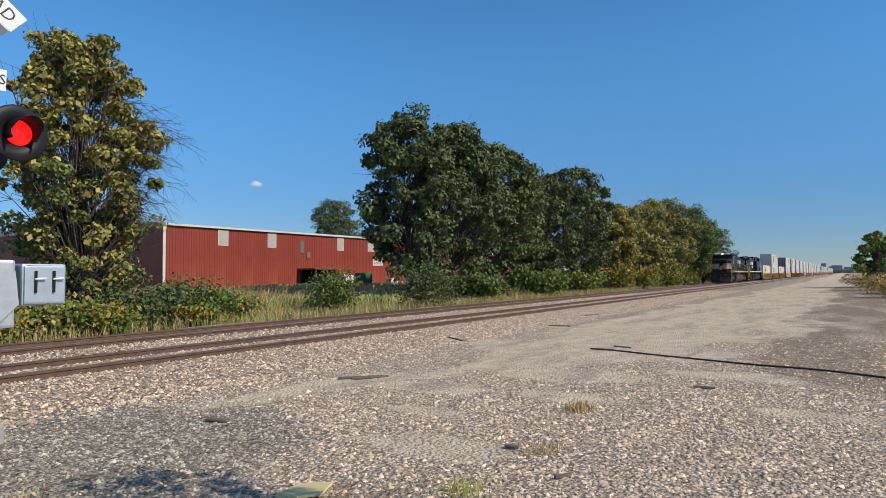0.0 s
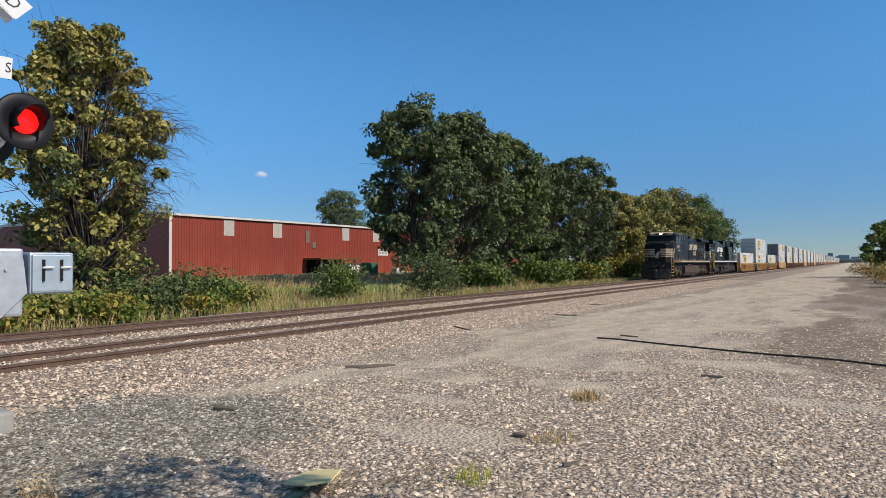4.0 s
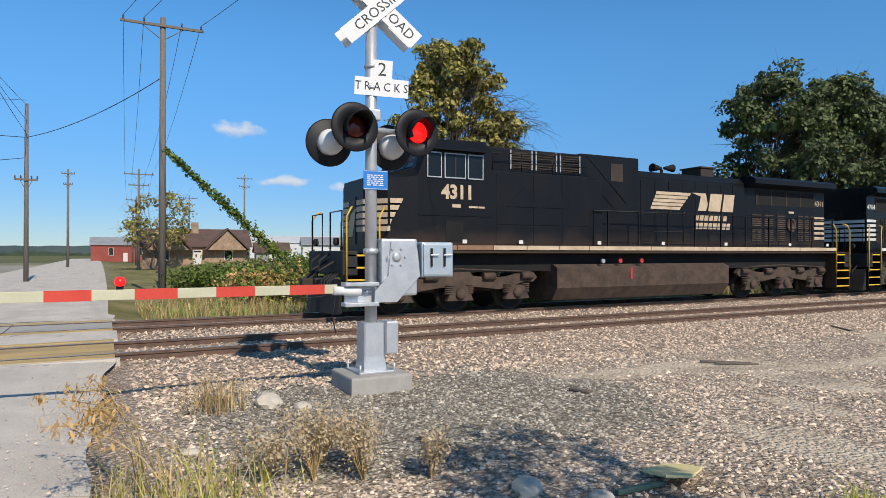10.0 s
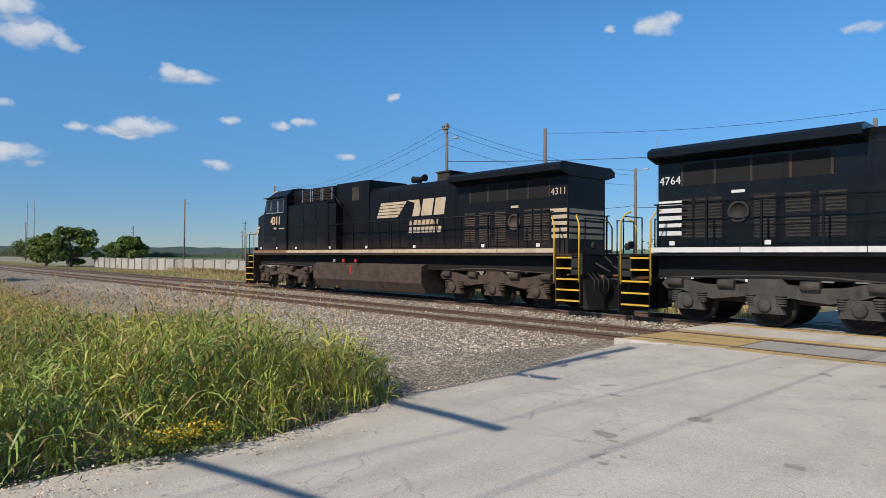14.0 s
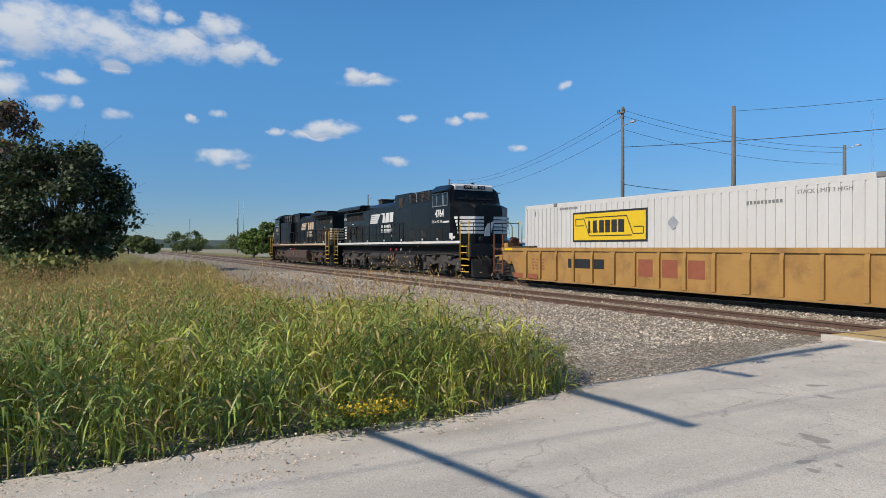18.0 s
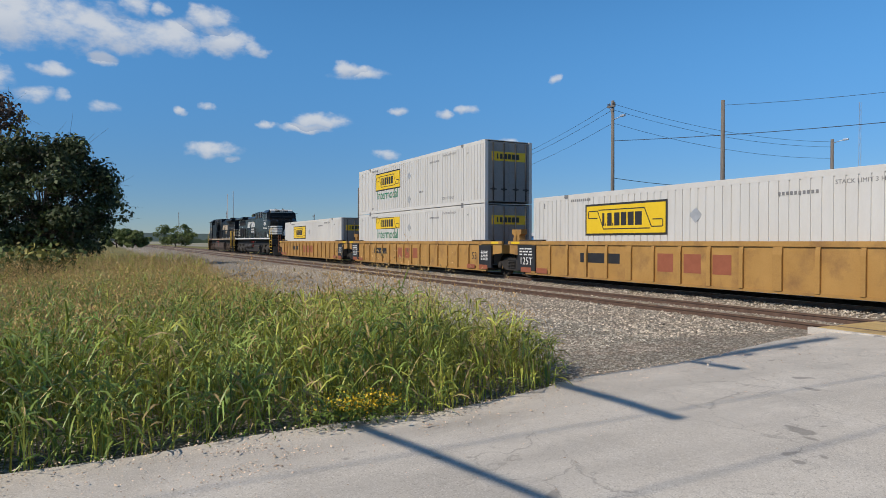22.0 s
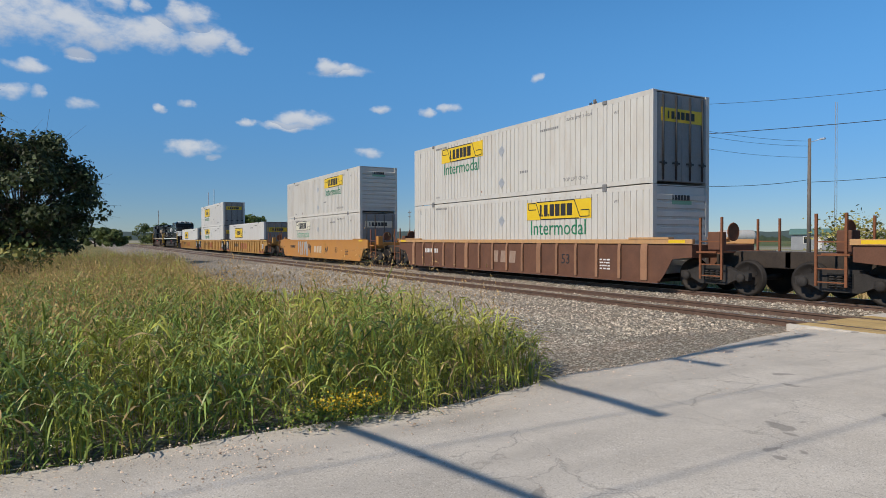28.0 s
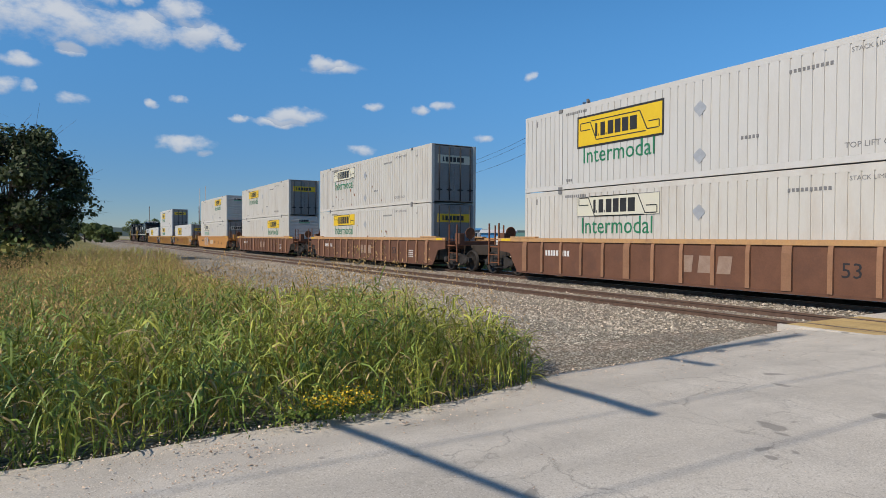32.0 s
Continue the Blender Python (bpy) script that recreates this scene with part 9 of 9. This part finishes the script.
# dry weeds and tufts near the signal
def weed(x, y, hgt, w, seed, material, label, n=900, leaf=0.022):
    rng = np.random.default_rng(seed)
    s = empty("weed", Matrix.Translation((x, y, ground_z(x, y))), label=label, category="weed", group="weeds on the lot")
    bm = B()
    pts = []
    for k in range(16):
        a, r = rng.uniform(0, 6.28), w * rng.uniform(0.2, 1)
        tip = Vector((r * math.cos(a), r * math.sin(a), hgt * rng.uniform(0.6, 1)))
        tube(bm, (0, 0, -0.02), tip * 0.5 + Vector((0, 0, hgt * 0.1)), 0.005, 0.004, 4, False)
        tube(bm, tip * 0.5 + Vector((0, 0, hgt * 0.1)), tip, 0.004, 0.002, 4, False)
        for q in (0.6, 0.8, 1.0):
            pts.append(rng.normal(size=(n // 48, 3)) * np.array((w * 0.12, w * 0.12, hgt * 0.1)) + np.array(tip) * q)
    part("stems", bm, M_straw, s)["kind"] = "stuff"
    pts = np.concatenate(pts)
    pts[:, 2] = np.abs(pts[:, 2])
    part("foliage", leaves_mesh("foliage", pts, leaf, material, rng, 0.1, 1.8), None, s)


for i, (x, y, hgt, w) in enumerate(((-4.80, 2.05, 0.55, 0.30), (-4.62, 2.38, 0.50, 0.26), (-4.95, 1.72, 0.42, 0.26), (-4.42, 2.85, 0.36, 0.2), (-5.1, 2.2, 0.40, 0.22), (-4.9, 2.45, 0.45, 0.24))):
    weed(x, y, hgt, w, 320 + i, M_dryweed, "dry tan weed on the gravel", 1050, 0.016)
tf = empty("grass_tuft", label="thin green and straw grass at the road edge", category="grass", kind="stuff")
rng = np.random.default_rng(340)
for nm, m, n, sx, cx, cy in (("green_blades", M_grass, 230, 0.38, -4.4, 1.05), ("straw_blades", M_straw, 210, 0.38, -4.7, 1.0), ("straw_blades", M_straw, 260, 0.09, -2.85, 8.56), ("straw_blades", M_straw, 60, 0.12, -2.5, 6.6), ("straw_blades", M_straw, 160, 0.15, -7.3, 1.7),
                           ("straw_blades", M_grass, 90, 0.10, -2.54, 5.18), ("straw_blades", M_straw, 140, 0.12, 0.6, 7.5)):
    q = rng.normal(size=(n, 2)) * sx + np.array((cx, cy))
    q = np.array([(a, b, ground_z(a, b)) for a, b in q if off_road(a, b) or b > 0.6])
    me, _ = blades(nm, q, 0.13 if cx > -4 else 0.40, 0.008, m, 341, 0.9)
    part(nm, me, None, tf)["kind"] = "stuff"
# arching stems with loose seed sprays that hang over the road edge
sg = empty("seed_grass", label="arching tan seed grass at the road edge", category="grass", kind="stuff")
rng = np.random.default_rng(360)
bm, c = B(), []
for k in range(13):
    x0, y0 = -5.1 + rng.normal() * 0.22, 0.85 + abs(rng.normal()) * 0.15
    a, ln, hh = math.radians(rng.uniform(200, 300)), rng.uniform(0.35, 0.75), rng.uniform(0.55, 0.95)
    pts = [(x0 + math.cos(a) * ln * f ** 1.6, y0 + math.sin(a) * ln * f ** 1.6, -0.14 + hh * (f * 1.35 - 0.5 * f ** 3)) for f in (0, 0.25, 0.5, 0.75, 1.0)]
    path_tube(bm, pts, 0.0035, 4)
    for f in rng.uniform(0, 1, 46):
        q = Vector(pts[3]).lerp(Vector(pts[4]), f)
        c.append(np.array(q) + rng.normal(size=3) * 0.035 + np.array((0, 0, -0.02)))
part("stems", bm, M_straw, sg)["kind"] = "stuff"
part("seed_sprays", leaves_mesh("seed_sprays", np.array(c), 0.012, M_seed, rng, 0.8, 3.2, 0.0), None, sg)["kind"] = "stuff"
rng = np.random.default_rng(341)
yf = empty("yellow_flowers", Matrix.Translation((-2.15, -5.60, -0.08)), label="low clump of yellow flowers at the road edge", category="flowers")
M_yel = mat("petal_yellow", (0.62, 0.40, 0.01), (0.75, 0.52, 0.03), 0.6, island=0.2)
c = rng.normal(size=(520, 3)) * np.array((0.17, 0.06, 0.04)) + np.array((0, 0, 0.13))
part("petals", leaves_mesh("petals", c, 0.018, M_yel, rng, 0.0, 1.2), None, yf)["kind"] = "stuff"
c = rng.normal(size=(700, 3)) * np.array((0.30, 0.10, 0.05)) + np.array((0, 0, 0.07))
part("foliage", leaves_mesh("foliage", c, 0.026, M_leaf_light, rng, 0.0, 1.5), None, yf)

# ---- litter on the lot ----
M_board = mat("yellow_board", (0.74, 0.62, 0.28), (0.82, 0.71, 0.36), 0.7, scale=3, fine=30)
o = part("painted_board", prism(B(), [(-0.28, -0.16), (0.14, -0.20), (0.30, 0.02), (0.22, 0.18), (-0.24, 0.15), (-0.33, 0.0)], "Z", 0, 0.018), M_board)
o.matrix_basis = pose(-3.57, 4.50, ground_z(-3.6, 4.5) + 0.05, 6, -8, -62)
tagged(o, "pale yellow broken board lying on gravel", "board")
M_gstick = mat("green_post", (0.05, 0.10, 0.08), (0.08, 0.14, 0.11), 0.6)
o = part("metal_post", box(B(), -0.22, -0.022, 0, 0.22, 0.022, 0.035, 0.006), M_gstick)
o.matrix_basis = pose(-3.50, 4.08, ground_z(-3.5, 4.1) + 0.01, 0, 0, 88)
tagged(o, "dark green metal post lying on gravel", "post")
M_oldwood = mat("old_timber", (0.10, 0.08, 0.065), (0.20, 0.165, 0.13), 0.95, scale=4, fine=40, bump=0.6, stretch=(1, 8, 8))
for x, y, L_, wdt, t in ((-6.27, 5.83, 0.28, 0.09, 20), (-6.95, 9.3, 0.8, 0.06, 60), (-6.8, 9.35, 0.7, 0.05, 66), (-8.6, 15.3, 1.2, 0.05, -30), (-7.9, 20.5, 0.7, 0.10, 25), (-2.83, 6.6, 0.14, 0.06, 10), (-2.06, 5.96, 0.14, 0.03, 60), (-4.4, 15.6, 0.4, 0.05, 0),
                       (-1.8, 10.9, 0.3, 0.05, 20), (-9.0, 27.0, 1.5, 0.10, 85), (-6.0, -34.0, 3.2, 0.2, 60), (-6.6, -34.6, 2.6, 0.2, 72)):
    o = part("timber_scrap", box(B(), -L_ / 2, -wdt / 2, 0, L_ / 2, wdt / 2, 0.03, 0.008), M_oldwood)
    o.matrix_basis = pose(x, y, ground_z(x, y) + 0.01, 0, 2, t)
    tagged(o, "dark weathered piece of timber on the ballast", "timber", "timber scraps")
M_cable = mat("black_cable", (0.02, 0.018, 0.017), (0.04, 0.036, 0.032), 0.8)
pts = [(-4.9 + 0.27 * k, 14.85 - 0.073 * k + 0.07 * math.sin(k * 0.8), 0) for k in range(24)]
pts = [(a, b, ground_z(a, b) + 0.03) for a, b, _ in pts]
tagged(part("cable", path_tube(B(), pts, 0.019, 6), M_cable), "black cable lying across the gravel lot", "cable")
M_pale = mat("pale_rock", (0.52, 0.47, 0.38), (0.64, 0.58, 0.48), 0.9, scale=6, fine=40, bump=0.4)
for x, y, r in ((-7.25, 2.25, 0.17), (-6.95, 2.55, 0.10), (-5.9, 1.3, 0.07), (-3.88, 3.36, 0.12), (-3.5, 3.72, 0.09), (-7.9, 1.9, 0.06)):
    bm = bmesh.new()
    bmesh.ops.create_icosphere(bm, subdivisions=2, radius=r)
    for v in bm.verts:
        v.co = Vector((v.co.x * 1.2, v.co.y * 0.9, v.co.z * 0.55)) * (1 + 0.25 * noise.noise(v.co * 9 + Vector((x, y, 0))))
    o = part("rock", bm, M_pale)
    o.matrix_basis = pose(x, y, ground_z(x, y) + r * 0.25, 0, 0, x * 50)
    tagged(o, "pale flat rock on the gravel", "rock", "pale rocks")


# ---- motion ----
RUN = [(0.0, 110.0), (3.0, 77.6), (6.0, 46.0), (9.0, 15.55), (10.0, 5.7), (11.0, -3.95), (12.0, -13.45), (13.0, -22.95), (16.0, -51.8), (19.0, -80.6),
       (23.0, -118.9), (28.0, -166.2), (32.0, -203.4)]


def train_y(t):
    """The place of the train's nose at t seconds."""
    for (t0, a), (t1, b) in zip(RUN, RUN[1:]):
        if t <= t1:
            return a + (b - a) * (t - t0) / (t1 - t0)
    return RUN[-1][1]


def motions():
    for ob, off, z, turn in movers:
        walk(ob, [(t, pose(XF, y + off, ZR + z, 0, 0, turn)) for t, y in RUN])
    for w, r, at in rollers:
        way = 1
        p = w
        while p is not None:
            if p in turned:
                way = -1
            p = p.parent
        walk(w, [(k / 15, pose(*at, math.degrees(way * (train_y(0) - train_y(k / 15)) / r), 0, 0)) for k in range(481)])


turned = {loco_b}
motions()
